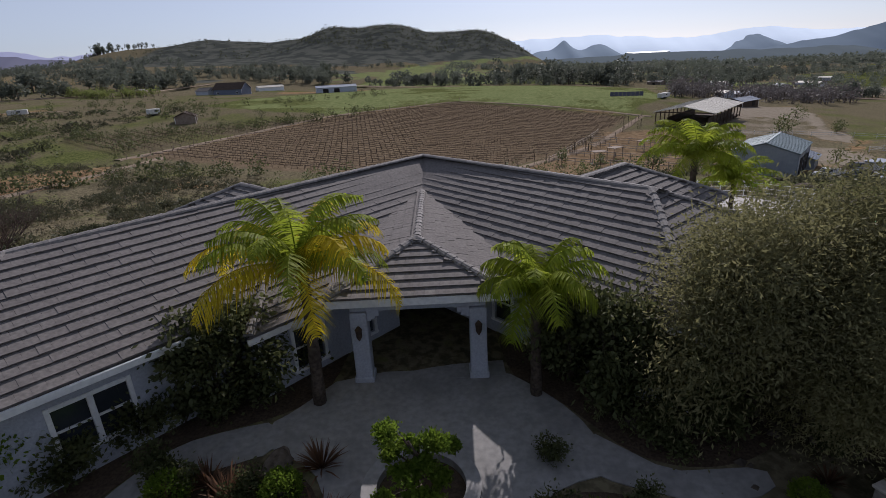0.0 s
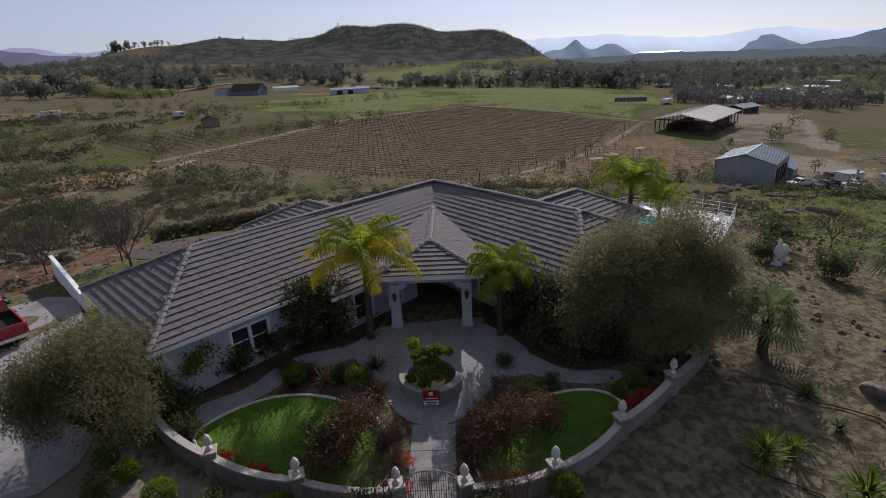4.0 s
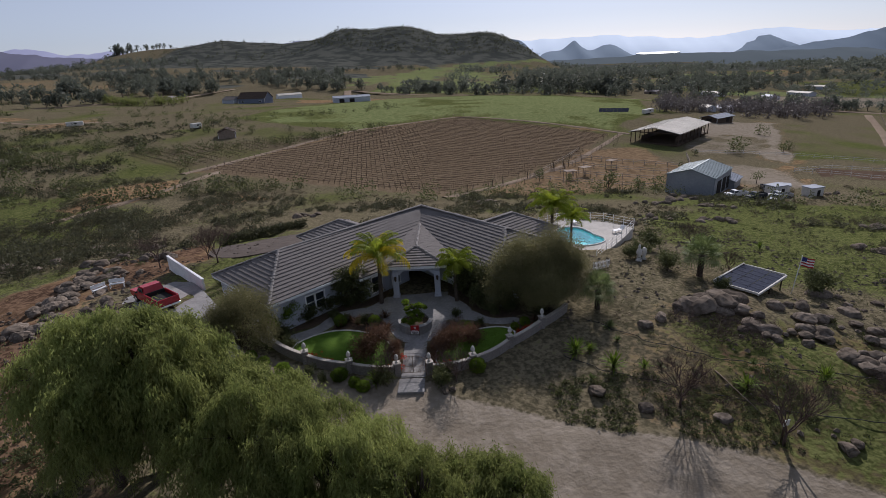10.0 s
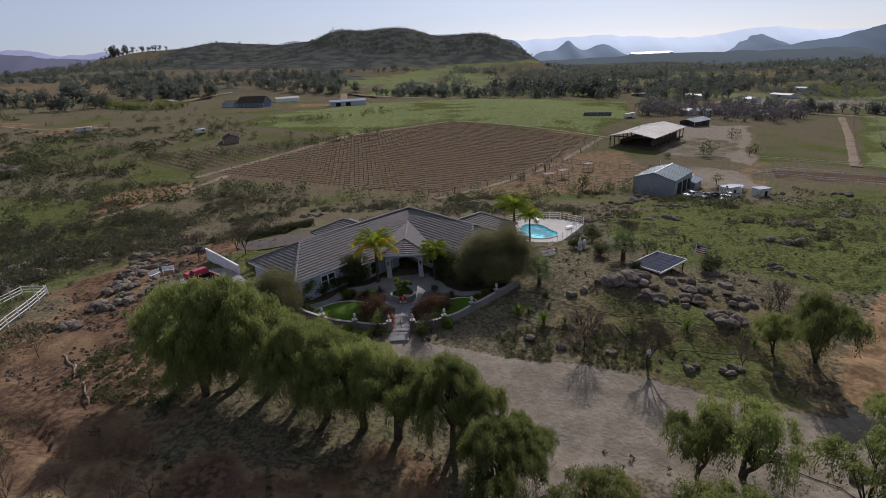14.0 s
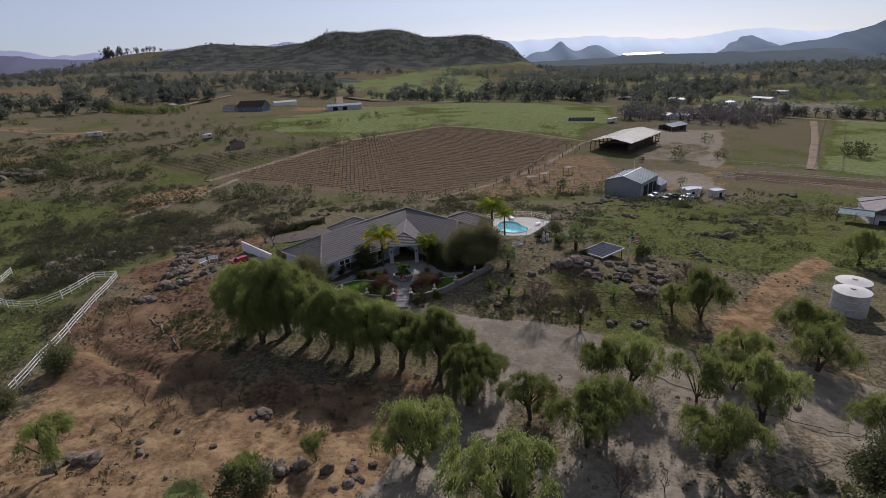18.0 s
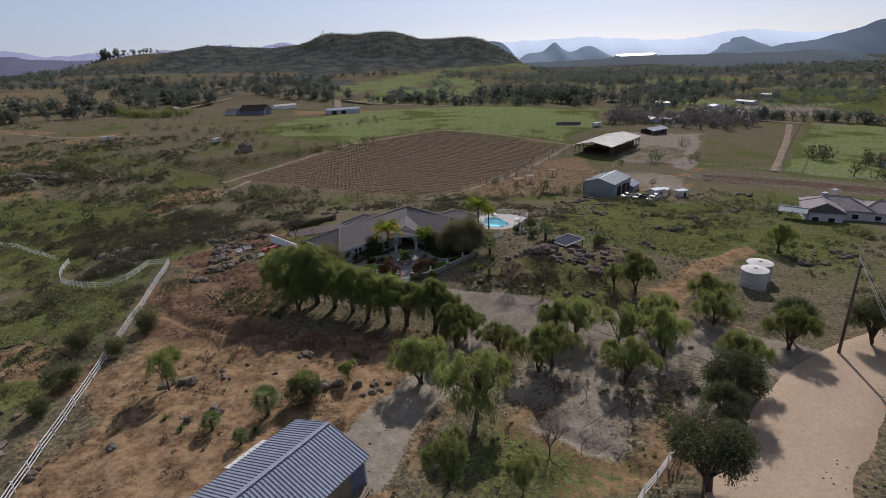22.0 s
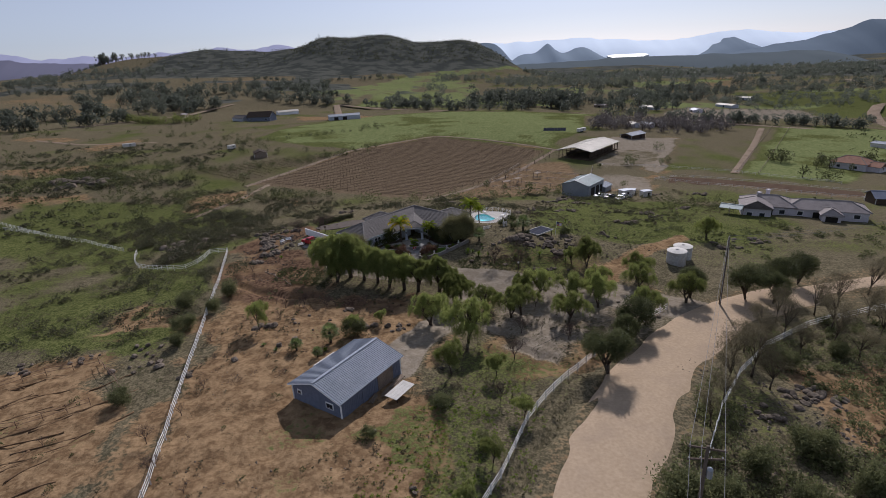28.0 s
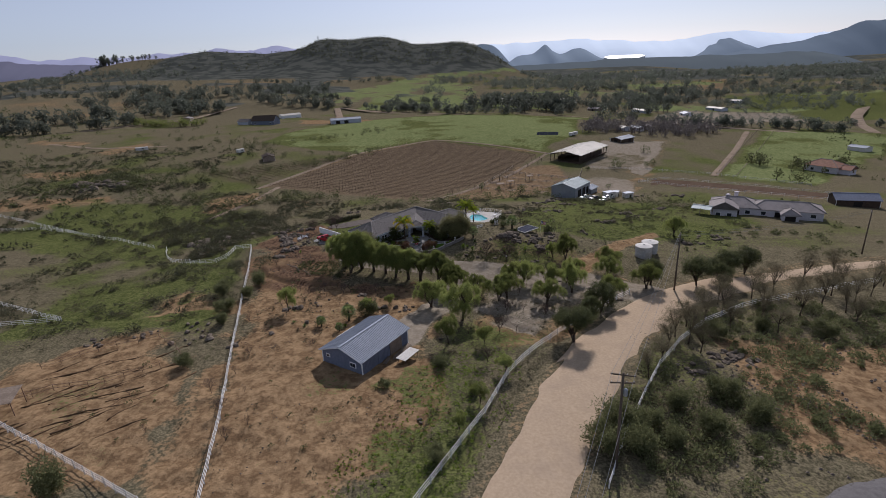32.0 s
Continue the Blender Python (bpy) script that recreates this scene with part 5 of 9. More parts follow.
queen = feather_palm("queen_palm", "queen palm with drooping golden-green fronds by the porch", 3, 4.75, 27, 3.5, PALM_Y)
plant(queen, -3.3, -1.2, 1.0, 10)
drop_source(queen)
queen2 = feather_palm("queen_palm", "smaller queen palm with bright green drooping fronds by the porch", 5, 3.7, 18, 2.6, PALM_G)
plant(queen2, 3.7, -1.2, 1.0, 200)
drop_source(queen2)
queen3 = feather_palm("queen_palm", "tall green queen palm beside the pool deck", 9, 5.0, 24, 3.2, PALM_G)
plant(queen3, 15.2, 13.4, 1.0, 80)
plant(queen3, 17.5, 13.2, .72, 150, label="smaller green queen palm beside the swimming pool")
drop_source(queen3)
fan = fan_palm("fan_palm", "stout fan palm with shaggy trunk and grey-green fronds", 7, 1.9)
for x, y, s in ((15.8, -4.2, 1.0), (27.7, 2.6, 1.25), (-12.9, -48.0, .95), (-17.8, -50.5, .6), (-14, -53, .5)):
    plant(fan, x, y, s)
drop_source(fan)


# ---- front yard ----
def draped(name, poly, mat, lift, label, category, rings=7, skirt=.25, kind="structure", zfun=None, smooth_edge=2):
    """A slab laid over the ground: its outline rounded, its rim turned down."""
    P = [Vector((*p, 0)) for p in poly]
    for _ in range(smooth_edge):
        Q = []
        for a, b in zip(P, P[1:] + P[:1]):
            Q += [a * .75 + b * .25, a * .25 + b * .75]
        P = Q
    c = sum(P, Vector()) / len(P)
    zf = zfun or (lambda x, y: gz(x, y))
    n = len(P)
    V = [(c.x, c.y, zf(c.x, c.y) + lift)]
    for k in range(1, rings + 1):
        V += [(c.x + (p.x - c.x) * k / rings, c.y + (p.y - c.y) * k / rings, zf(c.x + (p.x - c.x) * k / rings, c.y + (p.y - c.y) * k / rings) + lift) for p in P]
    V += [(p.x, p.y, zf(p.x, p.y) + lift - skirt) for p in P]
    F = [(0, 1 + i, 1 + (i + 1) % n) for i in range(n)]
    for k in range(rings):
        F += [(1 + k * n + i, 1 + (k + 1) * n + i, 1 + (k + 1) * n + (i + 1) % n, 1 + k * n + (i + 1) % n) for i in range(n)]
    ob = new(name, mesh_of(name, V, F, mat))
    return tagged(ob, label, category, kind=kind), P


LAWN = material("lawn", (0.06, 0.125, 0.014), (0.11, 0.20, 0.026), 14, 0.9, 0.4, 0.3, space="World")
MULCH = material("mulch", (0.05, 0.036, 0.026), (0.10, 0.072, 0.05), 12, 0.95, 0.6, 0.3, space="World")
FLOWER = leafy("red_flower", (0.42, 0.03, 0.02), (0.55, 0.06, 0.03), 0.3)
STONE_W = material("white_cast_stone", (0.50, 0.48, 0.45), (0.62, 0.60, 0.56), 9, 0.8, 0.25, 0.2)
yardz = lambda x, y: float(land(x, y))
draped("pavement", [(-2.6, .3), (2.6, .3), (4.2, -1.4), (5.0, -2.9), (5.2, -4.5), (3.8, -4.8), (2.7, -5.6), (2.1, -6.6), (1.15, -7.7), (-.7, -7.7), (-1.7, -6.6), (-2.3, -5.2), (-3.0, -3.8), (-4.3, -3.3), (-4.7, -2.2), (-4.0, -1.6)],
       CONCRETE, .035, "grey concrete entry court round the planter", "pavement", 8, zfun=yardz, smooth_edge=1)
draped("pavement", [(-4.4, -2.0), (-4.1, -3.4), (-5.6, -3.4), (-6.5, -3.8), (-7.2, -5.4), (-8.8, -6.8), (-9.6, -7.7), (-10.6, -6.6), (-9.4, -5.9), (-8.4, -5.2), (-7.9, -4.1), (-7.1, -2.9), (-5.6, -2.3)],
       CONCRETE, .03, "grey concrete path curving off beside the lawn", "pavement", 6, zfun=yardz, smooth_edge=1)
draped("pavement", [(4.8, -2.8), (5.8, -4.1), (7.3, -4.8), (9.0, -4.6), (8.9, -5.5), (7.0, -5.6), (5.2, -4.9), (4.5, -4.4)], CONCRETE, .03, "grey concrete path under the olive tree", "pavement", 6, zfun=yardz, smooth_edge=1)
for k in range(3):
    y0 = -7.7 - k * 1.42
    g = Geo().add([(-.68, y0, yardz(0, y0) + .045), (1.13, y0, yardz(0, y0) + .045), (1.13, y0 - 1.39, yardz(0, y0 - 1.39) + .045), (-.68, y0 - 1.39, yardz(0, y0 - 1.39) + .045),
                   (-.68, y0, yardz(0, y0) - .2), (1.13, y0, yardz(0, y0) - .2), (1.13, y0 - 1.39, yardz(0, y0 - 1.39) - .2), (-.68, y0 - 1.39, yardz(0, y0 - 1.39) - .2)],
                  [(3, 2, 1, 0), (0, 1, 5, 4), (1, 2, 6, 5), (2, 3, 7, 6), (3, 0, 4, 7)])
    tagged(new("pavement", g.mesh("path_slab", CONCRETE)), "pale concrete path slab", "pavement", kind="structure")
tagged(new("pavement", Geo().box(.15, -12.9, yardz(.15, -12.9) + .02, 1.9, 1.7, .22, 0, .02).mesh("apron", CONCRETE)), "concrete apron outside the gate", "pavement", kind="structure")
for nm, poly, lab in (("lawn", [(-10.0, -7.9), (-7.6, -5.9), (-5.0, -5.7), (-2.6, -6.8), (-1.6, -8.2), (-1.3, -10.3), (-2.2, -11.2), (-5.3, -10.9), (-9.2, -9.2)], "small bright green lawn with pale edging"),
                      ("lawn", [(1.7, -9.4), (2.4, -8.0), (4.8, -6.2), (7.4, -5.8), (8.7, -7.0), (6.9, -9.1), (4.4, -10.8), (2.2, -11.1)], "small green lawn in shade with pale edging")):
    ob, edge = draped(nm, poly, LAWN, .03, lab, "lawn", 6, zfun=yardz)
    tagged(new("trim", Geo().tube([(p.x, p.y, yardz(p.x, p.y) + .04) for p in edge + edge[:1]], .07, 6).mesh("edging", STONE_W)), "pale curved lawn edging", "edging", kind="structure")
    rng = np.random.default_rng(5)
    xs, ys = rng.uniform(-10, 8.7, 22000), rng.uniform(-11.2, -5.6, 22000)
    ok = inside(xs, ys, poly) > .05
    pts = np.stack([xs[ok], ys[ok], land(xs[ok], ys[ok]) + .02], 1)
    tagged(new("grass_blades", leaves_mesh("grass_blades", pts, (.02, .02, .0), 1, (.07, .014), BRIGHT, -.8, 3)), "short bright lawn grass", "grass", kind="stuff")
for bed in ([(-5.2, -2.1), (-4, -1.5), (-2.9, -.4), (-2.6, 4.5), (-9.5, -1.0), (-12.8, -5.5), (-12.4, -6.4), (-10.6, -6.1), (-8.5, -5.1), (-7.9, -4.0), (-7.1, -2.8)],
            [(2.9, -.4), (4.2, -1.3), (5.1, -2.8), (5.9, -4.0), (7.3, -4.6), (9.0, -4.4), (10.2, -3.6), (9.6, -2.5), (6.8, -.8), (2.8, 4.5)],
            [(-7.0, -5.5), (-6.5, -3.9), (-4.7, -3.5), (-3.1, -4.1), (-2.4, -5.3), (-1.9, -6.5), (-2.6, -6.6), (-5.0, -5.5), (-7.2, -5.7)],
            [(2.4, -6.4), (2.9, -5.7), (3.9, -4.9), (6.1, -5.4), (6.0, -5.9), (4.8, -5.9), (2.5, -7.7), (1.9, -7.5)]):
    draped("bed", bed, MULCH, .02, "dark mulched planting bed beside the path", "bed", 5, zfun=yardz)

# garden wall with piers and urn lamps
CAPSTONE = material("wall_cap_stone", (0.36, 0.33, 0.29), (0.48, 0.44, 0.39), 9, 0.85, 0.3, 0.3, space="World")
PIERS = [(-13.6, -5.6), (-11.6, -7.7), (-8.2, -10.0), (-4.6, -11.1), (-.98, -11.55), (1.42, -11.5), (4.7, -10.9), (7.7, -8.8), (10.6, -6.5), (13.1, -4.3)]
garden_wall = thing("garden_wall", 0, 0, 0, 0, "curved low stucco garden wall with white cap and piers", "wall", kind="structure")


def wall_curve(a, b, bulge):
    m = ((a[0] + b[0]) / 2, (a[1] + b[1]) / 2)
    d = (b[0] - a[0], b[1] - a[1])
    L = math.hypot(*d)
    nrm = (d[1] / L, -d[0] / L)
    return [(a[0] + d[0] * t + nrm[0] * bulge * 4 * t * (1 - t), a[1] + d[1] * t + nrm[1] * bulge * 4 * t * (1 - t)) for t in [i / 8 for i in range(9)]]


def sweep_wall(pts, thick, z_low, z_high, name, mat, parent):
    n = len(pts)
    V = []
    for i, p in enumerate(pts):
        a, b = pts[max(0, i - 1)], pts[min(n - 1, i + 1)]
        d = Vector((b[0] - a[0], b[1] - a[1], 0)).normalized()
        s = Vector((-d.y, d.x, 0)) * thick / 2
        z = yardz(*p)
        V += [(p[0] - s.x, p[1] - s.y, z + z_low), (p[0] + s.x, p[1] + s.y, z + z_low), (p[0] + s.x, p[1] + s.y, z + z_high), (p[0] - s.x, p[1] - s.y, z + z_high)]
    F = [(4 * i + k, 4 * i + (k + 1) % 4, 4 * i + 4 + (k + 1) % 4, 4 * i + 4 + k) for i in range(n - 1) for k in range(4)] + [(3, 2, 1, 0), (4 * n - 4, 4 * n - 3, 4 * n - 2, 4 * n - 1)]
    return part(name, mesh_of(name, V, F, mat), parent)


for i, (a, b) in enumerate(zip(PIERS, PIERS[1:])):
    if i == 4:
        continue
    c = wall_curve(a, b, .22 if i not in (7, 8) else .1)
    sweep_wall(c, .22, -.5, .74, "wall_panel", CMU, garden_wall)
    sweep_wall(c, .29, .74, .81, "wall_cap", CAPSTONE, garden_wall)
urn_prof = [(.05, 0), (.13, .02), (.13, .06), (.05, .12), (.06, .2), (.15, .3), (.17, .42), (.12, .5), (.14, .55), (.10, .62), (.03, .72)]
urn = thing("urn_lamp", 0, 0, -500, 0, "white cast-stone urn finial on a wall pier", "lamp", "urn lamps along the garden wall")
part("urn_base", Geo().lathe(urn_prof[:5], 10).mesh("urn_base", STONE_W, True), urn)
part("urn_bowl", Geo().lathe(urn_prof[4:], 12).mesh("urn_bowl", STONE_W, True), urn)
for p in PIERS[1:-1]:
    z = yardz(*p)
    part("pier", Geo().box(p[0], p[1], z + .25, .46, .46, 1.5, 20, .02).mesh("pier", CMU), garden_wall)
    part("pier_cap", Geo().box(p[0], p[1], z + 1.04, .56, .56, .08, 20, .02).mesh("pier_cap", CAPSTONE), garden_wall)
    copy_thing(urn, pose(p[0], p[1], z + 1.07))
drop_source(urn)
gate = thing("garden_gate", .22, -11.55, yardz(.2, -11.5) + .08, 0, "arched double metal garden gate with upright bars", "gate")
for sx in (-1, 1):
    leaf = part("gate_leaf", Geo().tube([(sx * .03, 0, .05), (sx * .03, 0, 1.5)], .025, 5).tube([(sx * .93, 0, .05), (sx * .93, 0, 1.2)], .025, 5).tube([(sx * (.03 + .15 * i), 0, 1.5 - .3 * (i / 6) ** 2) for i in range(7)], .025, 5).tube([(sx * .03, 0, .1), (sx * .93, 0, .1)], .02, 5).tube([(sx * .03, 0, .62), (sx * .93, 0, .62)], .02, 5).mesh("gate_leaf", WOOD), gate)
    for i in range(9):
        x = .12 + .085 * i
        part("gate_bar", Geo().tube([(sx * x, 0, .1), (sx * x, 0, 1.48 - .3 * (x / .93) ** 2)], .013, 5).mesh("gate_bar", WOOD), leaf)

# round planter with a clipped juniper, and a sign leaning on it
pz = yardz(.1, -5.2)
planter = thing("round_planter", .1, -5.2, pz, 0, "round raised concrete planter ring filled with soil", "planter")
ring = [(1.42, -.2), (1.42, .55), (1.5, .57), (1.5, .68), (1.12, .68), (1.12, .4)]
part("planter_ring", Geo().lathe(ring, 40).mesh("planter_ring", CONCRETE), planter)
part("soil", Geo().lathe([(1.13, .3), (1.13, .45), (.6, .5), (.05, .52)], 24).mesh("soil", MULCH), planter)
juniper = thing("clipped_juniper", .05, -5.15, pz + .45, 0, "cloud-pruned bright green juniper in rounded pads", "shrub")
trunk = Geo().tube([(0, 0, 0), (-.15, .05, .5), (.05, 0, 1.0), (-.2, .05, 1.5)], [.10, .08, .06, .03], 6)
pads = [(-.55, .1, 1.75, .42), (.05, .25, 1.25, .38), (.5, .1, 1.35, .36), (.75, .3, 1.15, .26), (-.7, .2, 1.1, .28), (.1, -.3, .95, .3), (-.35, -.4, .8, .34), (.25, -.75, .45, .3), (-.25, -.8, .35, .28), (.6, -.35, .7, .24), (-.75, -.5, .35, .26)]
for x, y, z, r in pads:
    trunk.tube([(0, 0, min(z * .6, 1.0)), (x * .6, y * .6, z - r * .3), (x, y, z)], [.04, .03, .015], 4)
part("trunk", trunk.mesh("trunk", BARK, True), juniper)
for i, (x, y, z, r) in enumerate(pads):
    cp, _ = crown_points(90, r * 1.0, r * .6, z - r * .2, 200 + i, .75, 3, .5)
    part("foliage_pad", leaves_mesh("foliage_pad", [(px + x, py + y, pz_) for px, py, pz_ in cp], (.06, .06, .05), 12, (.09, .03), BRIGHT, -.3, 300 + i), juniper)
SIGN_R = material("sign_red", (0.30, 0.02, 0.02), (0.36, 0.03, 0.03), 5, 0.5, 0.0, 0.1)
sign = thing("yard_sign", .12, -6.86, pz, 0, "red and white yard sign on a thin metal frame", "sign")
part("sign_frame", Geo().tube([(-.36, 0, 0), (-.36, .04, .95), (.36, .04, .95), (.36, 0, 0)], .018, 5).mesh("sign_frame", DARKWOOD), sign)
part("sign_panel", Geo().box(0, .03, .66, .68, .03, .52, 0, .004).mesh("sign_panel", SIGN_R), sign, "red sign panel")
part("sign_panel", Geo().box(0, .02, .27, .68, .03, .22, 0, .004).mesh("sign_panel", WHITE), sign, "white lower sign panel")
part("sign_mark", Geo().box(0, .008, .74, .16, .012, .16, 0, .003).mesh("sign_mark", WHITE), sign)
for zz, ww in ((.50, .52), (.31, .5), (.22, .4)):
    part("sign_bar", Geo().box(0, .0 if zz < .4 else .008, zz, ww, .012, .04).mesh("sign_bar", DARK if zz < .4 else WHITE), sign)


def spiky(name, label, seed, n, ln, w, mat, up=.5, category="shrub"):
    """A tuft of sword leaves."""
    rng = random.Random(seed)
    t = thing(name, 0, 0, -500, 0, label, category)
    g = Geo()
    for k in range(n):
        a, el = rng.uniform(0, 6.28), rng.uniform(.15, 1.5) ** 1 * .95
        L = ln * rng.uniform(.7, 1.1)
        d = Vector((math.cos(a) * math.cos(el), math.sin(a) * math.cos(el), math.sin(el)))
        s = Vector((-math.sin(a), math.cos(a), 0)) * w
        b = Vector((0, 0, up * rng.random()))
        m = b + d * L * .55
        tip = b + d * L + Vector((0, 0, -.10 * L * (1.4 - el)))
        o = len(g.v)
        g.v += [tuple(b - s * .5), tuple(b + s * .5), tuple(m + s), tuple(m - s), tuple(tip)]
        g.f += [(o, o + 1, o + 2, o + 3), (o + 3, o + 2, o + 4)]
    part("leaf_tuft", g.mesh("leaf_tuft", mat), t)
    if up > .3:
        part("stem", Geo().tube([(0, 0, -.2), (0, 0, up)], [.10, .08], 6).mesh("stem", BARK, True), t)
    return t


def bush_kind(name, label, seed, r, h, clumps, per, size, mat, ball=False, category="shrub"):
    t = thing(name, 0, 0, -500, 0, label, category)
    if ball:
        rng = np.random.default_rng(seed)
        v = rng.normal(0, 1, (clumps, 3))
        v /= np.linalg.norm(v, axis=1)[:, None]
        pts = v * np.array([r, r, h * .5]) * .93 + np.array([0, 0, h * .5])
        sp = (.05, .05, .05)
    else:
        pts, _ = crown_points(clumps, r, h, h * .12, seed, .4, 5)
        sp = (r * .16, r * .16, h * .13)
    part("foliage", leaves_mesh("foliage", pts, sp, per, size, mat, -.15, seed), t)
    g = Geo()
    rr = random.Random(seed)
    for k in range(5):
        g.tube([(0, 0, -.15), (rr.uniform(-r, r) * .3, rr.uniform(-r, r) * .3, h * .3), (rr.uniform(-r, r) * .6, rr.uniform(-r, r) * .6, h * .65)], [.03, .02, .008], 4, False)
    part("stem", g.mesh("stem", BARK), t)
    return t


flax = spiky("flax", "spiky red-brown flax plant by the path", 2, 70, 1.0, .03, REDLEAF, .1)
for x, y, s in ((-4.9, -4.9, 1.1), (-2.7, -3.9, 1.0), (-2.35, -5.9, 1.15), (-5.6, -4.4, .9), (-6.3, -5.2, .9), (2.0, -7.6, .8), (-1.3, -8.8, .8), (-1.2, -7.9, .7), (1.6, -8.6, .8), (1.6, -9.6, .7), (10.2, -5.3, .6)):
    plant(flax, x, y, s)
drop_source(flax)
agave = spiky("yucca", "bright yellow-green yucca with spiky leaves", 4, 90, .95, .035, BRIGHT, .5, "yucca")
for x, y, s in ((12.5, -10.4, 1.25), (14.8, -12.3, 1.2), (22.7, -15.4, 1.1), (28.2, -14.8, 1.15), (13.6, -10.2, .8), (33.5, -17, .7), (-31.5, -6.5, .7), (-13.2, -51.2, .7), (42.5, 17.5, .9), (16.9, -12.6, .7), (2.4, -12.3, .8), (-2.6, -12.4, .95)):
    plant(agave, x, y, s)
drop_source(agave)
aloe = spiky("agave", "grey-green agave rosette on dry soil", 6, 46, .6, .05, FAN, .05, "agave")
for x, y, s in ((16.0, -9.2, 1.0), (18.1, -12.5, .8), (13.0, -13.2, .8), (15.9, -7.3, 1.2), (-35.0, -1.5, 1.4), (20.2, -13.4, .7), (-21, -50.5, 1.2), (24.5, -12.8, .8), (-23.5, -48.5, 1.1)):
    plant(aloe, x, y, s)
drop_source(aloe)
ball = bush_kind("ball_shrub", "round clipped green shrub by the wall", 8, .6, 1.05, 700, 4, (.10, .03), BRIGHT, True)
for x, y, s in ((4.2, -6.5, 1.05), (5.0, -11.5, 1.0), (-5.2, -12.0, .9), (-4.0, -12.7, .7), (-9.6, -11.3, .9), (-3.3, -13.2, .75), (9.3, -5.9, .7), (-12.6, -9.6, .8), (3.3, -6.6, .6), (-11.4, -10.2, .7), (8.4, -6.4, .6), (-6.4, -4.9, .9), (-3.5, -4.9, .85)):
    plant(ball, x, y, s)
drop_source(ball)
shrub = bush_kind("shrub", "loose dark green garden shrub", 9, .85, 1.3, 60, 22, (.16, .045), BUSH)
for x, y, s in ((2.3, -13.0, .9), (2.6, -12.0, .8), (-1.9, -12.6, .9), (-7.4, -2.0, 1.1), (-5.6, -.6, .9), (-9.4, -4.2, .8), (-8.6, -3.0, .7), (5.2, -.6, 1.2), (6.2, -1.7, 1.1), (7.6, -3.0, 1.0), (4.6, .2, 1.0), (-4.2, .6, .9), (6.9, -4.1, .6), (-10.9, -6.9, .9), (-9.9, -8.3, .7), (-11.8, -11.3, .8),
                (-7.5, -11.6, .6), (-6.4, -12.3, .5), (10.8, -4.5, .7), (-12.2, -6.6, 1.0), (3.6, -4.0, .5), (-7.0, -4.2, .7), (24.0, 9.0, 1.2), (22.8, 8.2, 1.0), (26.5, 12.5, 1.5), (25.8, 6.0, 1.1), (25.4, 4.6, 1.2), (38.2, .8, 1.5), (37.0, -.4, 1.1), (28.0, -1.2, .8), (-21, 5.2, .9), (-19.8, 3.4, .8), (-9.2, -3.8, .95), (-8.0, -2.6, 1.0), (-6.2, -1.9, .8), (-5.2, -1.2, .8), (5.6, -2.3, .9), (6.6, -3.5, .9), (8.2, -3.7, 1.0), (-4.4, -4.9, .6), (-6.2, -4.6, .6), (3.3, -5.9, .6), (5.5, -5.7, .5)):
    plant(shrub, x, y, s)
drop_source(shrub)
lemon = tree_kind("small_tree", "small leafy tree with yellow-green new growth by the window", 91, 2.9, 1.15, .7, 110, 34, (.15, .045), BUSH, 0, (.2, .2, .2), .07, lobes=9, dome=True)
for x, y, s in ((-6.7, -1.3, 1.25), (5.9, -1.9, 1.35), (4.9, -.5, 1.3), (-5.6, -.9, 1.25), (7.9, -3.0, 1.1)):
    plant(lemon, x, y, s)
drop_source(lemon)
citrus = tree_kind("small_tree", "small citrus tree with bright yellow-green leaves by the window", 92, 2.7, 1.2, .6, 120, 44, (.13, .05), BRIGHT, 0, (.2, .2, .2), .07, lobes=9, dome=True)
for x, y, s in ((-10.6, -5.0, 1.0), (-12.0, -6.4, .8)):
    plant(citrus, x, y, s)
drop_source(citrus)
myrtle = bare_tree("bare_shrub", "leafless multi-stemmed tree with red-brown twigs", 5, 3.0, 4, .9, .05, 8)
for x, y, s in ((-3.0, -8.2, .95), (-1.9, -9.2, .7), (2.7, -8.0, .9), (3.6, -7.3, .8), (2.3, -9.6, .7), (-3.8, -9.4, .7)):
    plant(myrtle, x, y, s)
drop_source(myrtle)
redbush = bush_kind("red_shrub", "red-brown winter shrub beside the path", 12, 1.25, 2.1, 110, 44, (.11, .028), REDLEAF)
for x, y, s in ((-3.1, -9.0, 1.25), (3.2, -8.8, 1.15), (5.0, -8.4, .9), (-1.5, -8.6, .5), (2.0, -8.7, .5), (-1.3, -9.9, .45), (1.7, -10.2, .4)):
    plant(redbush, x, y, s)
drop_source(redbush)
bare = [bare_tree("bare_tree", "leafless grey-brown tree with fine twigs", 21 + i, 5.5, 5, .62, .085, 6) for i in range(2)]
for x, y, s, k in ((-24.5, 12.6, 1.05, 0), (-31.5, 12.6, .9, 1), (17.9, -16.4, .85, 1), (22.6, -19.8, .95, 0), (32.3, 14.5, .7, 1), (-1.7, -12.2, .5, 0), (3.4, -12.6, .55, 1), (31.6, 4.5, .55, 0), (-26.6, 14.8, .8, 1), (30.5, -20.5, .55, 1), (40.5, -9.5, .7, 0), (37.5, -12.5, .6, 1), (-20.5, -32.5, .45, 0), (-16.0, -34, .5, 1), (-24.0, -33, .45, 1),
                   (-27.5, -76.5, .5, 0), (-24.5, -83, .45, 1), (-31, -71, .5, 1), (15.8, -55.5, .7, 0), (18.5, -46.5, .6, 1), (25.3, -50.5, .6, 0), (23, -36, .6, 1), (12.2, -66.5, .6, 0), (-9, -33.5, .5, 1), (8.2, -55, .5, 0)):
    plant(bare[k], x, y, s)
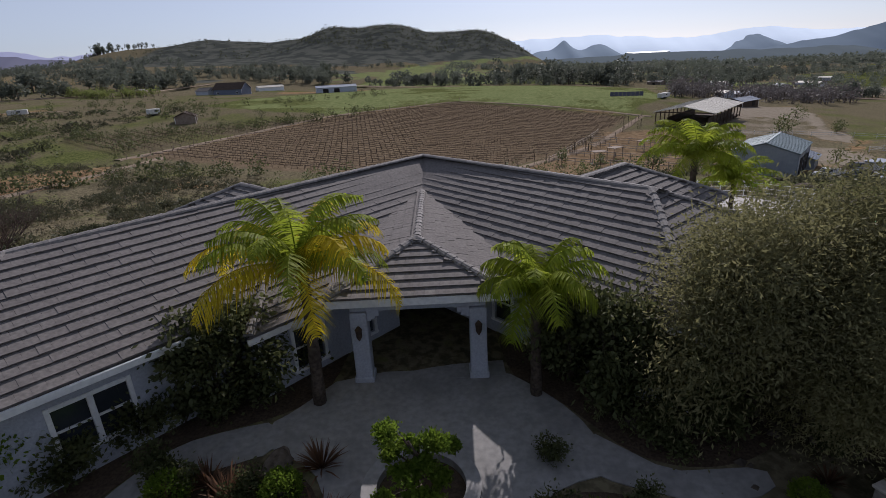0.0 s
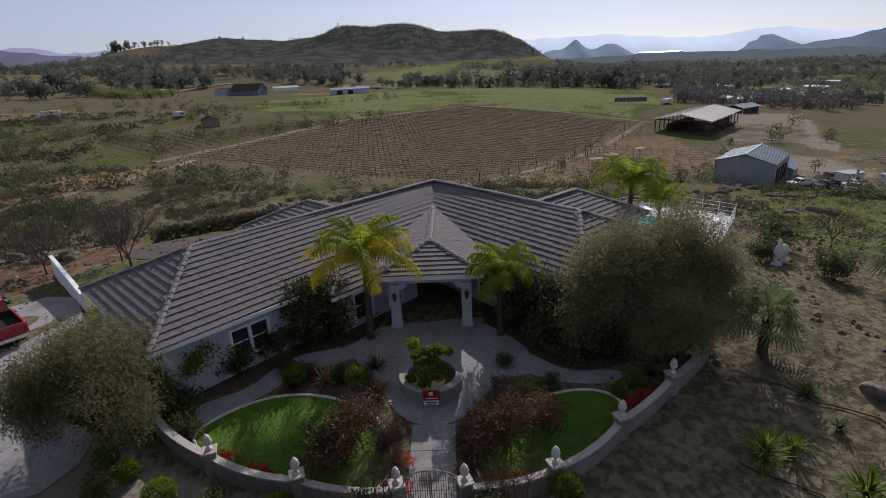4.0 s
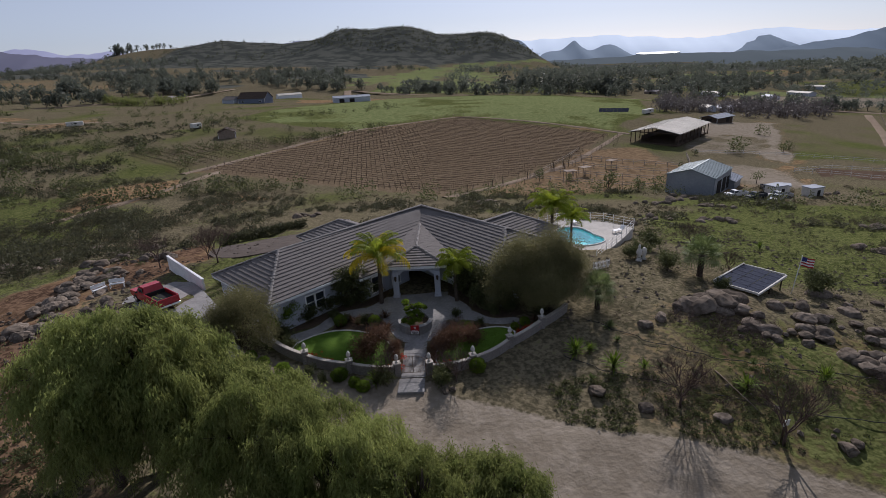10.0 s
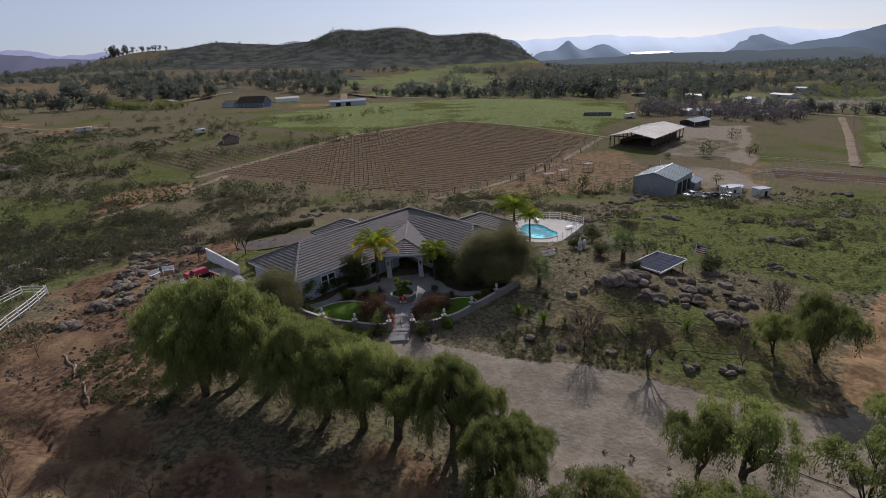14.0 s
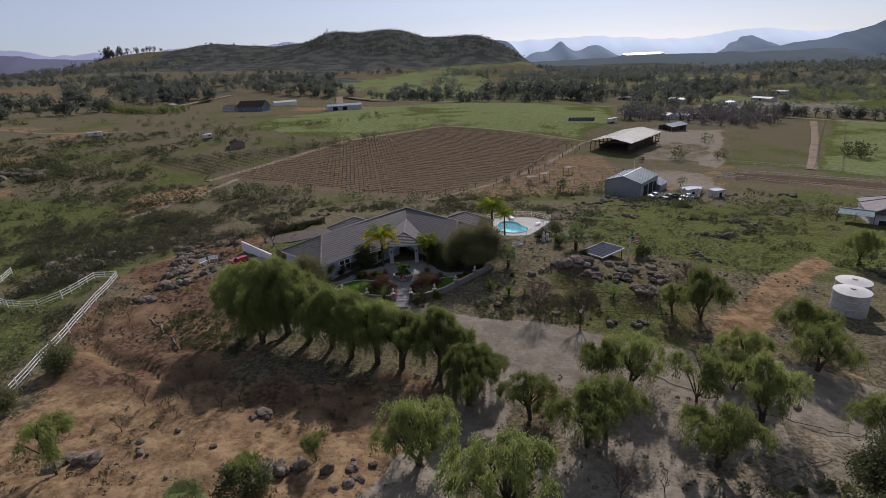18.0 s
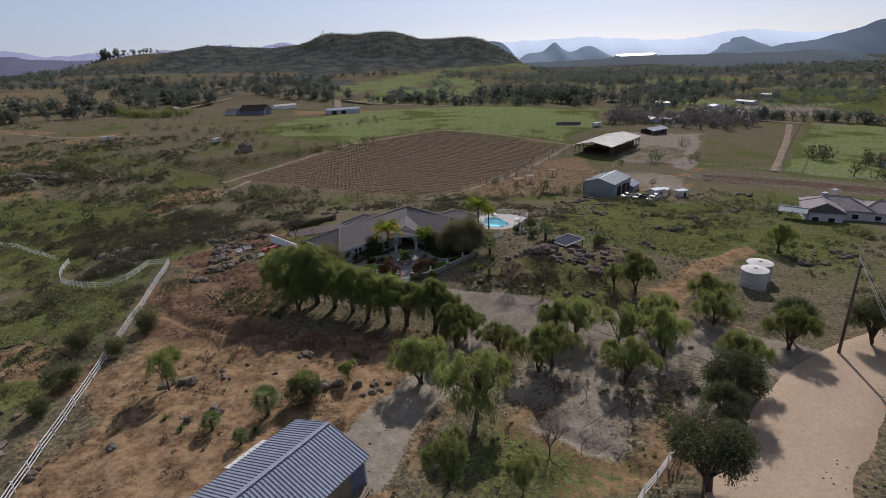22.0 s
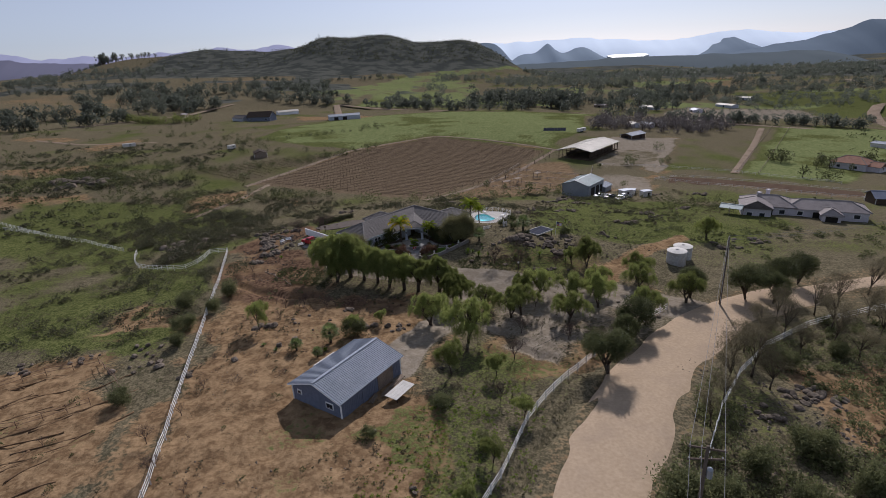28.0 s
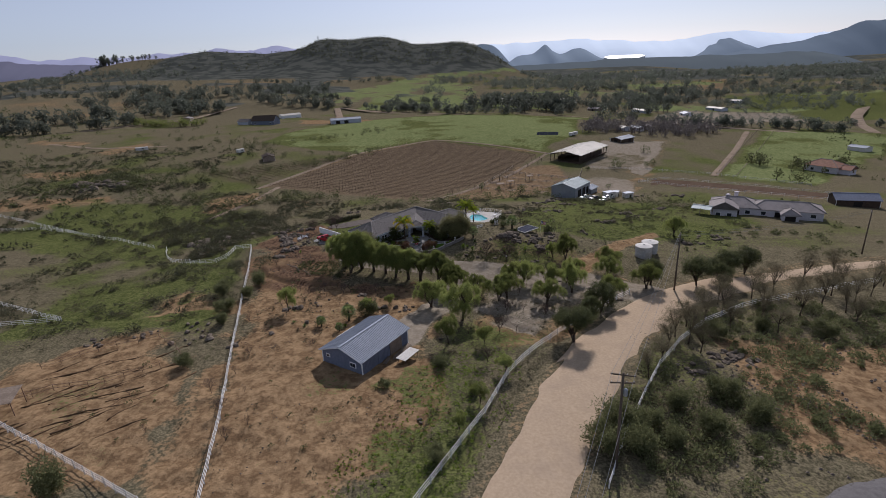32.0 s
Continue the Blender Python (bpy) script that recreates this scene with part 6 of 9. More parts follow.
for b_ in bare:
    drop_source(b_)
rng = np.random.default_rng(9)
fl = np.concatenate([np.stack([rng.normal(cx, .35, 40), rng.normal(cy, .16, 40)], 1) for cx, cy in ((-8.0, -9.4), (-6.8, -10.1), (-5.9, -10.4), (-1.1, -10.9), (2.6, -10.7), (3.6, -10.7), (9.6, -6.7), (-1.0, -9.8), (8.8, -7.2))])
tagged(new("flowers", leaves_mesh("flowers", np.stack([fl[:, 0], fl[:, 1], land(fl[:, 0], fl[:, 1]) + .22], 1), (.05, .05, .08), 10, (.07, .03), FLOWER, -.3, 4)), "red bedding flowers inside the garden wall", "flowers", kind="stuff")

# ---- motor court on the garage side ----
draped("pavement", [(-30, 3.5), (-25.5, 7.4), (-20.2, 1.0), (-14.2, -6.8), (-13.6, -10.5), (-16.8, -12), (-22, -5.5), (-29, .5)], CONCRETE, .04, "pale concrete motor court beside the garage end", "pavement", 8, zfun=yardz, smooth_edge=1)
wing_wall = thing("wing_wall", 0, 0, 0, 0, "white stucco screen wall running out from the house corner", "wall", kind="structure")
wp0, wp1 = (-22.0, 3.6), (-29.4, 11.0)
part("wall_panel", Geo().box((wp0[0] + wp1[0]) / 2, (wp0[1] + wp1[1]) / 2, .25, math.dist(wp0, wp1), .2, 1.7, math.degrees(math.atan2(wp1[1] - wp0[1], wp1[0] - wp0[0])), .02).mesh("wall_panel", WHITE), wing_wall)
part("wall_cap", Geo().box((wp0[0] + wp1[0]) / 2, (wp0[1] + wp1[1]) / 2, 1.13, math.dist(wp0, wp1) + .1, .28, .08, math.degrees(math.atan2(wp1[1] - wp0[1], wp1[0] - wp0[0])), .02).mesh("wall_cap", WHITE), wing_wall)
hedge = thing("retaining_hedge", 0, 0, 0, 0, "long low dark green clipped hedge above the rear terrace", "hedge")
hp = [(-28.4, 23.3), (-24.2, 29.4), (-20.2, 35.5)]
hc = []
for (ax, ay), (bx, by) in zip(hp, hp[1:]):
    for i in range(46):
        t = i / 46
        for j in range(13):
            hc.append((ax + (bx - ax) * t + random.uniform(-.6, .6), ay + (by - ay) * t + random.uniform(-.6, .6), gz(ax + (bx - ax) * t, ay + (by - ay) * t) + random.uniform(.1, 1.3)))
part("foliage", leaves_mesh("foliage", hc, (.12, .12, .1), 12, (.15, .05), PINE, -.1, 17), hedge)
draped("pavement", [(-30, 20), (-24, 12.5), (-17, 17), (-13, 24), (-15, 28), (-22, 27)], material("terrace", (0.066, 0.053, 0.045), (0.11, 0.088, 0.074), 6, .9, .2, .3, space="World"), .08, "brown gravel terrace behind the house", "pavement", 5)


def pickup(name, x, y, z, rz, paint, label):
    """A pickup: body with wheel arches, cab, open bed, glass, lamps and wheels."""
    t = thing(name, x, y, z, rz, label, "pickup truck")
    prof = [(-2.7, .55), (-2.7, 1.0), (-1.55, 1.08), (-1.5, 1.08), (.1, 1.08), (2.7, 1.02), (2.72, .5), (2.2, .42), (-2.2, .42)]
    n = len(prof)
    g = Geo().add([(px, -.92, pz_) for px, pz_ in prof] + [(px, .92, pz_) for px, pz_ in prof], [tuple(range(n - 1, -1, -1)), tuple(range(n, 2 * n))] + [(i, (i + 1) % n, n + (i + 1) % n, n + i) for i in range(n) if i not in (4,)])
    g.box(1.42, -.88, 1.14, 2.5, .10, .16, 0, .02).box(1.42, .88, 1.14, 2.5, .10, .16, 0, .02).box(2.68, 0, 1.1, .08, 1.7, .22, 0, .02)
    part("body", g.mesh("body", paint), t)
    part("truck_bed", Geo().box(1.45, 0, .82, 2.4, 1.62, .06).box(.2, 0, 1.0, .06, 1.62, .4).mesh("truck_bed", RUBBER), t, "dark open truck bed")
    cab = [(-1.5, 1.06), (-.95, 1.68), (-.1, 1.72), (.12, 1.06)]
    g = Geo().add([(px, -.86 + .12 * (pz_ > 1.3), pz_) for px, pz_ in cab] + [(px, .86 - .12 * (pz_ > 1.3), pz_) for px, pz_ in cab], [(3, 2, 1, 0), (4, 5, 6, 7), (0, 1, 5, 4), (1, 2, 6, 5), (2, 3, 7, 6), (3, 0, 4, 7)])
    cab_ob = part("cab", g.mesh("cab", paint), t)
    part("windscreen", Geo().add([(-1.46, -.74, 1.13), (-1.46, .74, 1.13), (-1.0, .68, 1.64), (-1.0, -.68, 1.64)], [(0, 1, 2, 3)]).add([(-1.48, -.74, 1.13), (-1.48, .74, 1.13), (-1.02, .68, 1.64), (-1.02, -.68, 1.64)], [(3, 2, 1, 0)]).mesh("windscreen", GLASS), cab_ob)
    for sy in (-1, 1):
        part("side_window", Geo().box(-.6, sy * .83, 1.38, .9, .03, .4, 0, .01).mesh("side_window", GLASS), cab_ob)
        part("mirror", Geo().box(-1.1, sy * 1.02, 1.15, .1, .2, .14, 0, .02).mesh("mirror", RUBBER), t)
        part("tail_light", Geo().box(2.73, sy * .82, .9, .04, .16, .26, 0, .01).mesh("tail_light", SIGN_R), t)
        part("headlight", Geo().box(-2.72, sy * .72, .85, .05, .32, .16, 0, .01).mesh("headlight", CHROME), t)
        for wx in (-1.75, 1.7):
            w = part("wheel", Geo().tube([(wx, sy * .72, .37), (wx, sy * .95, .37)], .37, 16).mesh("tyre", RUBBER), t)
            part("rim", Geo().tube([(wx, sy * .94, .37), (wx, sy * .965, .37)], .21, 12).mesh("rim", CHROME), w)
    part("bumper", Geo().box(2.8, 0, .55, .14, 1.75, .18, 0, .03).mesh("bumper", CHROME), t)
    part("bumper", Geo().box(-2.78, 0, .55, .14, 1.75, .2, 0, .03).mesh("bumper", CHROME), t)
    return t


pickup("pickup_truck", -25.5, .8, yardz(-25.5, .8) + .06, -38, RED_PAINT, "red pickup truck with open bed on the motor court").scale = (1.1, 1.1, 1.1)
for k, (x, y, r) in enumerate(((-33.0, 6.6, 20), (-34.3, 5.6, 60))):
    b = thing("garden_bench", x, y, gz(x, y), r, "white weathered wooden bench tipped on bare soil", "bench")
    part("seat", Geo().box(0, 0, .45, 1.5, .42, .06, 0, .01).mesh("seat", WHITE), b)
    part("backrest", Geo().box(0, .2, .75, 1.5, .05, .4, 0, .01).mesh("backrest", WHITE), b)
    for sx in (-.65, .65):
        for sy in (-.16, .16):
            part("leg", Geo().box(sx, sy, .21, .06, .06, .46).mesh("leg", WHITE), b)

# ---- swimming pool ----
PO = []
for i in range(40):
    a = 360 * i / 40
    r = float(np.interp(a, [0, 15, 45, 75, 105, 140, 170, 230, 270, 300, 325, 345, 360], [2.5, 2.2, 2.6, 3.5, 4.0, 3.2, 2.5, 3.0, 3.5, 3.6, 3.6, 3.1, 2.5]))
    PO.append((POOL_C[0] + r * math.cos(radians(a)), POOL_C[1] + r * math.sin(radians(a))))
DECK_EDGE = [(15.4, 9.4), (19.4, 9.3), (21.3, 11.8), (25.3, 17.2), (27.2, 20.2), (24.2, 23.4), (19.2, 24.6), (15.2, 22.6), (13.6, 15.5)]
DK = []
for i in range(40):
    a = math.atan2(PO[i][1] - POOL_C[1], PO[i][0] - POOL_C[0])
    best = None
    for (ax, ay), (bx, by) in zip(DECK_EDGE, DECK_EDGE[1:] + DECK_EDGE[:1]):
        den = math.cos(a) * (by - ay) - math.sin(a) * (bx - ax)
        if abs(den) > 1e-9:
            d = ((ax - POOL_C[0]) * (by - ay) - (ay - POOL_C[1]) * (bx - ax)) / den
            k = ((ax - POOL_C[0]) * math.sin(a) - (ay - POOL_C[1]) * math.cos(a)) / den
            if d > 0 and -1e-6 <= k <= 1 + 1e-6:
                best = d if best is None else max(best, d)
    best = max(best or 6.0, math.dist(PO[i], POOL_C) + .6)
    DK.append((POOL_C[0] + best * math.cos(a), POOL_C[1] + best * math.sin(a)))
PZ = -.85
DECK = material("pool_deck", (0.40, 0.375, 0.34), (0.50, 0.47, 0.43), 5, 0.85, 0.15, 0.3, space="World")
V, F = [], []
for i in range(40):
    V += [(*PO[i], PZ), (*DK[i], PZ - .03), (*DK[i], PZ - 3.2), (*PO[i], PZ - 1.75)]
for i in range(40):
    j = (i + 1) % 40
    F += [(4 * i, 4 * i + 1, 4 * j + 1, 4 * j), (4 * i + 1, 4 * i + 2, 4 * j + 2, 4 * j + 1)]
tagged(new("pavement", mesh_of("pool_deck", V, F, DECK)), "pale concrete pool deck", "pavement", kind="structure")
pool = thing("swimming_pool", 0, 0, 0, 0, "kidney-shaped swimming pool with turquoise water", "pool", kind="structure")
POOLP = material("pool_plaster", (0.30, 0.80, 0.80), (0.40, 0.80, 0.86), 4, .6, .05, .2)
part("basin", mesh_of("basin", [(*p, PZ) for p in PO] + [(*p, PZ - 1.7) for p in PO], [(i, (i + 1) % 40, 40 + (i + 1) % 40, 40 + i) for i in range(40)] + [tuple(range(40, 80))], POOLP), pool)
part("coping", Geo().tube([(*p, PZ + .01) for p in PO + PO[:1]], .13, 6).mesh("coping", STONE_W), pool)
WATER = bpy.data.materials.new("pool_water")
WATER.use_nodes = True
wp = WATER.node_tree.nodes["Principled BSDF"]
wp.inputs["Base Color"].default_value, wp.inputs["Roughness"].default_value, wp.inputs["Transmission Weight"].default_value, wp.inputs["IOR"].default_value = (0.35, 0.78, 0.85, 1), .05, .85, 1.33
wnz, wbp = WATER.node_tree.nodes.new("ShaderNodeTexNoise"), WATER.node_tree.nodes.new("ShaderNodeBump")
wnz.inputs["Scale"].default_value, wbp.inputs["Strength"].default_value = 3.0, .12
WATER.node_tree.links.new(wnz.outputs[0], wbp.inputs["Height"])
WATER.node_tree.links.new(wbp.outputs[0], wp.inputs["Normal"])
wat = part("pool_water", mesh_of("pool_water", [(*p, PZ - .14) for p in PO], [tuple(range(40))], WATER), pool)
wat.visible_shadow = False
for x, y, r in ((24.6, 18.6, 30), (20.2, 23.0, 100)):
    c = thing("sun_lounger", x, y, PZ, r, "white slatted sun lounger on the pool deck", "lounger")
    part("seat", Geo().box(0, 0, .32, 1.3, .6, .06, 0, .01).mesh("seat", WHITE), c)
    part("backrest", Geo().add([(.62, -.3, .32), (.62, .3, .32), (1.15, .3, .75), (1.15, -.3, .75), (.66, -.3, .27), (.66, .3, .27), (1.19, .3, .7), (1.19, -.3, .7)], [(3, 2, 1, 0), (4, 5, 6, 7), (0, 1, 5, 4), (1, 2, 6, 5), (2, 3, 7, 6), (3, 0, 4, 7)]).mesh("backrest", WHITE), c)
    for sx in (-.55, .55):
        for sy in (-.25, .25):
            part("leg", Geo().box(sx, sy, .15, .05, .05, .3).mesh("leg", WHITE), c)

UNIT = mesh_of("unit_rail", [(i, j * .5, k * .5) for k in (-1, 1) for i, j in ((0, -1), (1, -1), (1, 1), (0, 1))], [(3, 2, 1, 0), (4, 5, 6, 7), (0, 1, 5, 4), (1, 2, 6, 5), (2, 3, 7, 6), (3, 0, 4, 7)], WHITE)
UNITS = {}


def bar(name, a, b, w, h, mat, parent):
    """A straight bar between two places, on one shared mesh for each material."""
    if mat.name not in UNITS:
        me = UNIT.copy()
        me.materials.clear()
        me.materials.append(mat)
        UNITS[mat.name] = me
    a, b = Vector(a), Vector(b)
    ob = new(name, UNITS[mat.name])
    ob.parent = parent
    d = b - a
    q = d.to_track_quat("X", "Z").to_matrix().to_4x4()
    ob.matrix_world = Matrix.Translation(a) @ q @ Matrix.Diagonal((d.length, w, h, 1))
    return ob


FENCE_WHITE = material("fence_white", (0.60, 0.59, 0.57), (0.74, 0.73, 0.71), 3, 0.75, 0.1, 0.3, space="World")


def rail_fence(line, label, rails=(.35, .75, 1.15), post_h=1.3, gap=2.6, mat=None, post_w=.11, rail_h=.085, rail_w=.05, zf=None, post_mat=None):
    """A post-and-rail fence following the ground: each post and rail a part."""
    mat = mat or FENCE_WHITE
    zf = zf or gz
    f = thing("fence", 0, 0, 0, 0, label, "fence")
    pts = []
    for (ax, ay), (bx, by) in zip(line, line[1:]):
        k = max(1, round(math.hypot(bx - ax, by - ay) / gap))
        pts += [(ax + (bx - ax) * i / k, ay + (by - ay) * i / k) for i in range(k)]
    pts.append(line[-1])
    P = [Vector((x + random.uniform(-.04, .04), y + random.uniform(-.04, .04), zf(x, y))) for x, y in pts]
    for p in P:
        bar("post", p + Vector((0, 0, -.3)), p + Vector((random.uniform(-.03, .03), random.uniform(-.03, .03), post_h)), post_w, post_w, post_mat or mat, f)
    for p, q in zip(P, P[1:]):
        for h in rails:
            bar("rail", p + Vector((0, 0, h)), q + Vector((0, 0, h + random.uniform(-.02, .02))), rail_w, rail_h, mat, f)
    return f


deckz = lambda x, y: PZ - .05
rail_fence(DECK_EDGE[1:8], "white metal pool fence with thin rails and posts", (.12, .5, .85, 1.2), 1.3, 1.6, WHITE, .05, .03, .02, deckz)
white_gate = thing("picket_panel", 18.6, 4.6, gz(18.6, 4.6), 25, "low white picket panel near the pool fence", "fence")
for i in range(12):
    part("picket", Geo().box(-1.0 + i * .18, 0, .45, .07, .03, .9, 0, .008).mesh("picket", WHITE), white_gate)
for zz in (.25, .7):
    part("rail", Geo().box(0, .03, zz, 2.2, .04, .07).mesh("rail", WHITE), white_gate)
st = Geo().lathe([(.35, 0), (.35, .2), (.2, .3), (.25, .7), (.32, 1.1), (.2, 1.4), (.12, 1.55), (.15, 1.75), (.05, 1.95)], 12).lathe([(.3, 0), (.3, .15), (.15, .25), (.3, .8), (.25, 1.2), (.1, 1.35)], 10, .9, .3)
sob = new("statue", st.mesh("statue", STONE_W, True))
sob.matrix_world = pose(23.4, 7.4, gz(23.4, 7.4) - .05, 0, 0, 20)
tagged(sob, "white cast-stone garden statue on a plinth", "statue")

# solar-roofed shelter with a flag
SOLAR = material("solar_panel", (0.03, 0.035, 0.055), (0.05, 0.058, 0.085), 3, 0.8, 0.0, 0.2, spec=0.03)
sx0, sy0, sz0 = 33.0, .6, 0
shel = thing("solar_shelter", 31.4, .4, gz(31.4, .4) - 1.2, 38, "open timber shelter roofed with dark solar panels", "shelter")
for i in (-1, 0, 1):
    for j in (-1, 1):
        part("post", Geo().box(i * 3.3, j * 2.2, .9 + .12 * j, .14, .14, 2.2 + .2 * j).mesh("post", DARKWOOD), shel)
part("roof_frame", Geo().box(0, -2.42, 1.93, 7.8, .16, .2).box(0, 2.42, 2.07, 7.8, .16, .2).box(-3.82, 0, 2.0, .16, 4.7, .2).box(3.82, 0, 2.0, .16, 4.7, .2).mesh("roof_frame", STONE_W), shel)
for i in range(6):
    for j in range(3):
        x, y = -3.05 + i * 1.22, -1.6 + j * 1.6
        z = 2.02 + y * .03
        part("solar_panel", Geo().add([(x - .59, y - .77, z - .023), (x + .57, y - .77, z - .023), (x + .57, y + .77, z + .023), (x - .57, y + .77, z + .023), (x - .57, y - .77, z - .06), (x + .57, y - .77, z - .06), (x + .57, y + .77, z - .014), (x - .57, y + .77, z - .014)], [(0, 1, 2, 3), (7, 6, 5, 4), (0, 4, 5, 1), (1, 5, 6, 2), (2, 6, 7, 3), (3, 7, 4, 0)]).mesh("solar_panel", SOLAR), shel)
shel.scale = (.78, .8, 1)
fx, fy = 35.3, .1
flag = thing("flag_pole", fx, fy, gz(fx, fy), 0, "leaning flagpole with a red, white and blue striped flag", "flag")
part("pole", Geo().tube([(0, 0, -.3), (.35, 0, 3.6)], .04, 6).mesh("pole", WHITE), flag)
BLUE_C = material("flag_blue", (0.03, 0.04, 0.14), (0.04, 0.05, 0.17), 6, .9, 0, .1)
for k in range(7):
    zt = 3.5 - k * .13
    xs = [.34 - .095 * .13 * k * 0 + i * .16 for i in range(9)]
    g = Geo()
    for i in range(8):
        f0, f1 = .10 * math.sin(i * 1.1), .10 * math.sin((i + 1) * 1.1)
        d0, d1 = -.28 * i * .16, -.28 * (i + 1) * .16
        g.add([(xs[i], f0, zt + d0), (xs[i + 1], f1, zt + d1), (xs[i + 1], f1, zt + d1 - .13), (xs[i], f0, zt + d0 - .13)], [(0, 1, 2, 3)])
    part("flag_stripe", g.mesh("flag_stripe", BLUE_C if k == 9 else (SIGN_R if k % 2 == 0 else WHITE)), flag)
part("flag_canton", Geo().add([(.33, -.02, 3.51), (.86, -.02, 3.36), (.86, -.02, 2.96), (.33, -.02, 3.10)], [(0, 1, 2, 3)]).mesh("flag_canton", BLUE_C), flag)


# ---- fences ----
rail_fence([(-47.9, 3.6), (-43, -14), (-38.2, -34.2), (-32.2, -58), (-27, -78), (-23.8, -93), (-20, -108)], "long white three-rail fence along the bare dirt slope")
rail_fence([(-82.6, 23.6), (-80.5, 18.5), (-77.5, 13), (-73.5, 7.6), (-68, 2.4), (-62.5, -1.9), (-58.2, -4.4), (-55, -5.2), (-53.2, -2.4), (-53.2, 1.8), (-53.6, 6.2), (-48.2, 3.6)], "curved white three-rail fence round a rocky thicket")
rail_fence([(-89, 28), (-108, 41), (-132, 54), (-156, 69), (-181, 83)], "long white three-rail fence across the scrub", gap=3.2)
rail_fence([(-181, 60), (-150, 62), (-132, 54)], "white three-rail fence meeting the long fence", gap=3.2)
rail_fence([(-77.6, -35.3), (-92, -26), (-106, -17)], "white three-rail paddock fence")
rail_fence([(-106, -37), (-92, -34), (-78, -35.5)], "white three-rail paddock fence")
rail_fence([(-74, -66), (-60, -75.3), (-46.2, -83.7), (-32.6, -92), (-24.5, -97)], "white three-rail fence below the horse pen", (.35, .75, 1.15), 1.35, 2.4)
rail_fence([(29.5, -54.5), (22.3, -61.7), (18, -66.8), (14.9, -71.2), (10.3, -80.2), (1.2, -95), (-7, -108)], "white three-rail fence beside the dirt road")
rail_fence([(46, -40), (40, -44.5), (33, -51.5)], "white three-rail fence beside the dirt road")
rail_fence([(22.5, -95), (27.5, -86.5), (33.5, -78), (39, -70.5), (46, -62.5), (55, -54.5), (66, -48), (84, -41), (108, -33)], "white three-rail fence on the far side of the dirt road")
PIPE = material("rusty_pipe", (0.16, 0.10, 0.07), (0.24, 0.16, 0.12), 6, .7, .1, .3, metal=.3)
rail_fence([(-66, -58), (-56, -52), (-49, -50), (-43, -56), (-40, -60)], "thin dark pipe fence round the horse pen", (.5, 1.1), 1.25, 3.0, PIPE, .06, .05, .05)
rail_fence([(-66, -70), (-58, -66.5), (-50, -66), (-43, -62)], "thin dark pipe fence round the horse pen", (.5, 1.1), 1.25, 3.0, PIPE, .06, .05, .05)

# ---- round the workshop ----
sm = shop.matrix_world


def by_shop(x, y):
    p = sm @ Vector((x, y, 0))
    return p.x, p.y


lx, ly = by_shop(-5.4, 1.8)
lean = thing("lean_to", lx, ly, gz(lx, ly), -35, "pale board lean-to against the workshop wall", "shed")
for i in range(7):
    part("board", Geo().add([(-1.2, -2.1 + i * .6, 1.5), (-1.2, -1.54 + i * .6, 1.5), (1.0, -1.54 + i * .6, 2.1), (1.0, -2.1 + i * .6, 2.1), (-1.2, -2.1 + i * .6, 1.44), (-1.2, -1.54 + i * .6, 1.44), (1.0, -1.54 + i * .6, 2.04), (1.0, -2.1 + i * .6, 2.04)], [(3, 2, 1, 0), (4, 5, 6, 7), (0, 1, 5, 4), (1, 2, 6, 5), (2, 3, 7, 6), (3, 0, 4, 7)]).mesh("board", STONE_W), lean)
for sy in (-1.9, 0, 1.9):
    part("post", Geo().box(-1.1, sy, .65, .1, .1, 1.7).mesh("post", WOOD), lean)
tx, ty = -.9, -64.2
trailer = thing("flat_trailer", tx, ty, gz(tx, ty), -35, "pale flat-bed trailer table beside the workshop", "trailer")
for i in range(4):
    part("deck_board", Geo().box(-.75 + i * .5, 0, .78, .48, 4.0, .06, 0, .01).mesh("deck_board", STONE_W), trailer)
part("chassis", Geo().box(-.6, 0, .68, .1, 3.9, .12).box(.6, 0, .68, .1, 3.9, .12).mesh("chassis", DARKWOOD), trailer)
for sx in (-.8, .8):
    for sy in (-1.6, 1.6):
        part("leg", Geo().box(sx, sy, .3, .08, .08, .64).mesh("leg", DARKWOOD), trailer)
for k, (x, y) in enumerate(((5.3, 3.2), (5.5, 1.2), (5.0, -.8), (5.2, 4.6))):
    px, py = by_shop(x, y)
    b = thing("lumber_stack", px, py, gz(px, py), -35 + k * 7, "small stack of weathered boards on the ground", "lumber")
    for i in range(5):
        part("plank", Geo().box(random.uniform(-.1, .1) + (i % 2) * .25 - .12, random.uniform(-.1, .1), .06 + .09 * (i // 2), .22, 1.7 + .2 * (i % 3), .06, random.uniform(-8, 8)).mesh("plank", WOOD), b)
shl = thing("pen_shelter", -62.5, -71.5, gz(-62.5, -71.5), 15, "open horse shelter with weathered board roof", "shelter")
part("roof_panel", Geo().add([(-2.6, -2.2, 2.5), (2.6, -2.2, 2.5), (2.6, 2.2, 2.9), (-2.6, 2.2, 2.9), (-2.6, -2.2, 2.44), (2.6, -2.2, 2.44), (2.6, 2.2, 2.84), (-2.6, 2.2, 2.84)], [(0, 1, 2, 3), (7, 6, 5, 4), (0, 4, 5, 1), (1, 5, 6, 2), (2, 6, 7, 3), (3, 7, 4, 0)]).mesh("roof_panel", WOOD), shl)
for sx in (-2.4, 0, 2.4):
    for sy in (-2, 2):
        part("post", Geo().box(sx, sy, 1.2, .1, .1, 2.7).mesh("post", PIPE), shl)

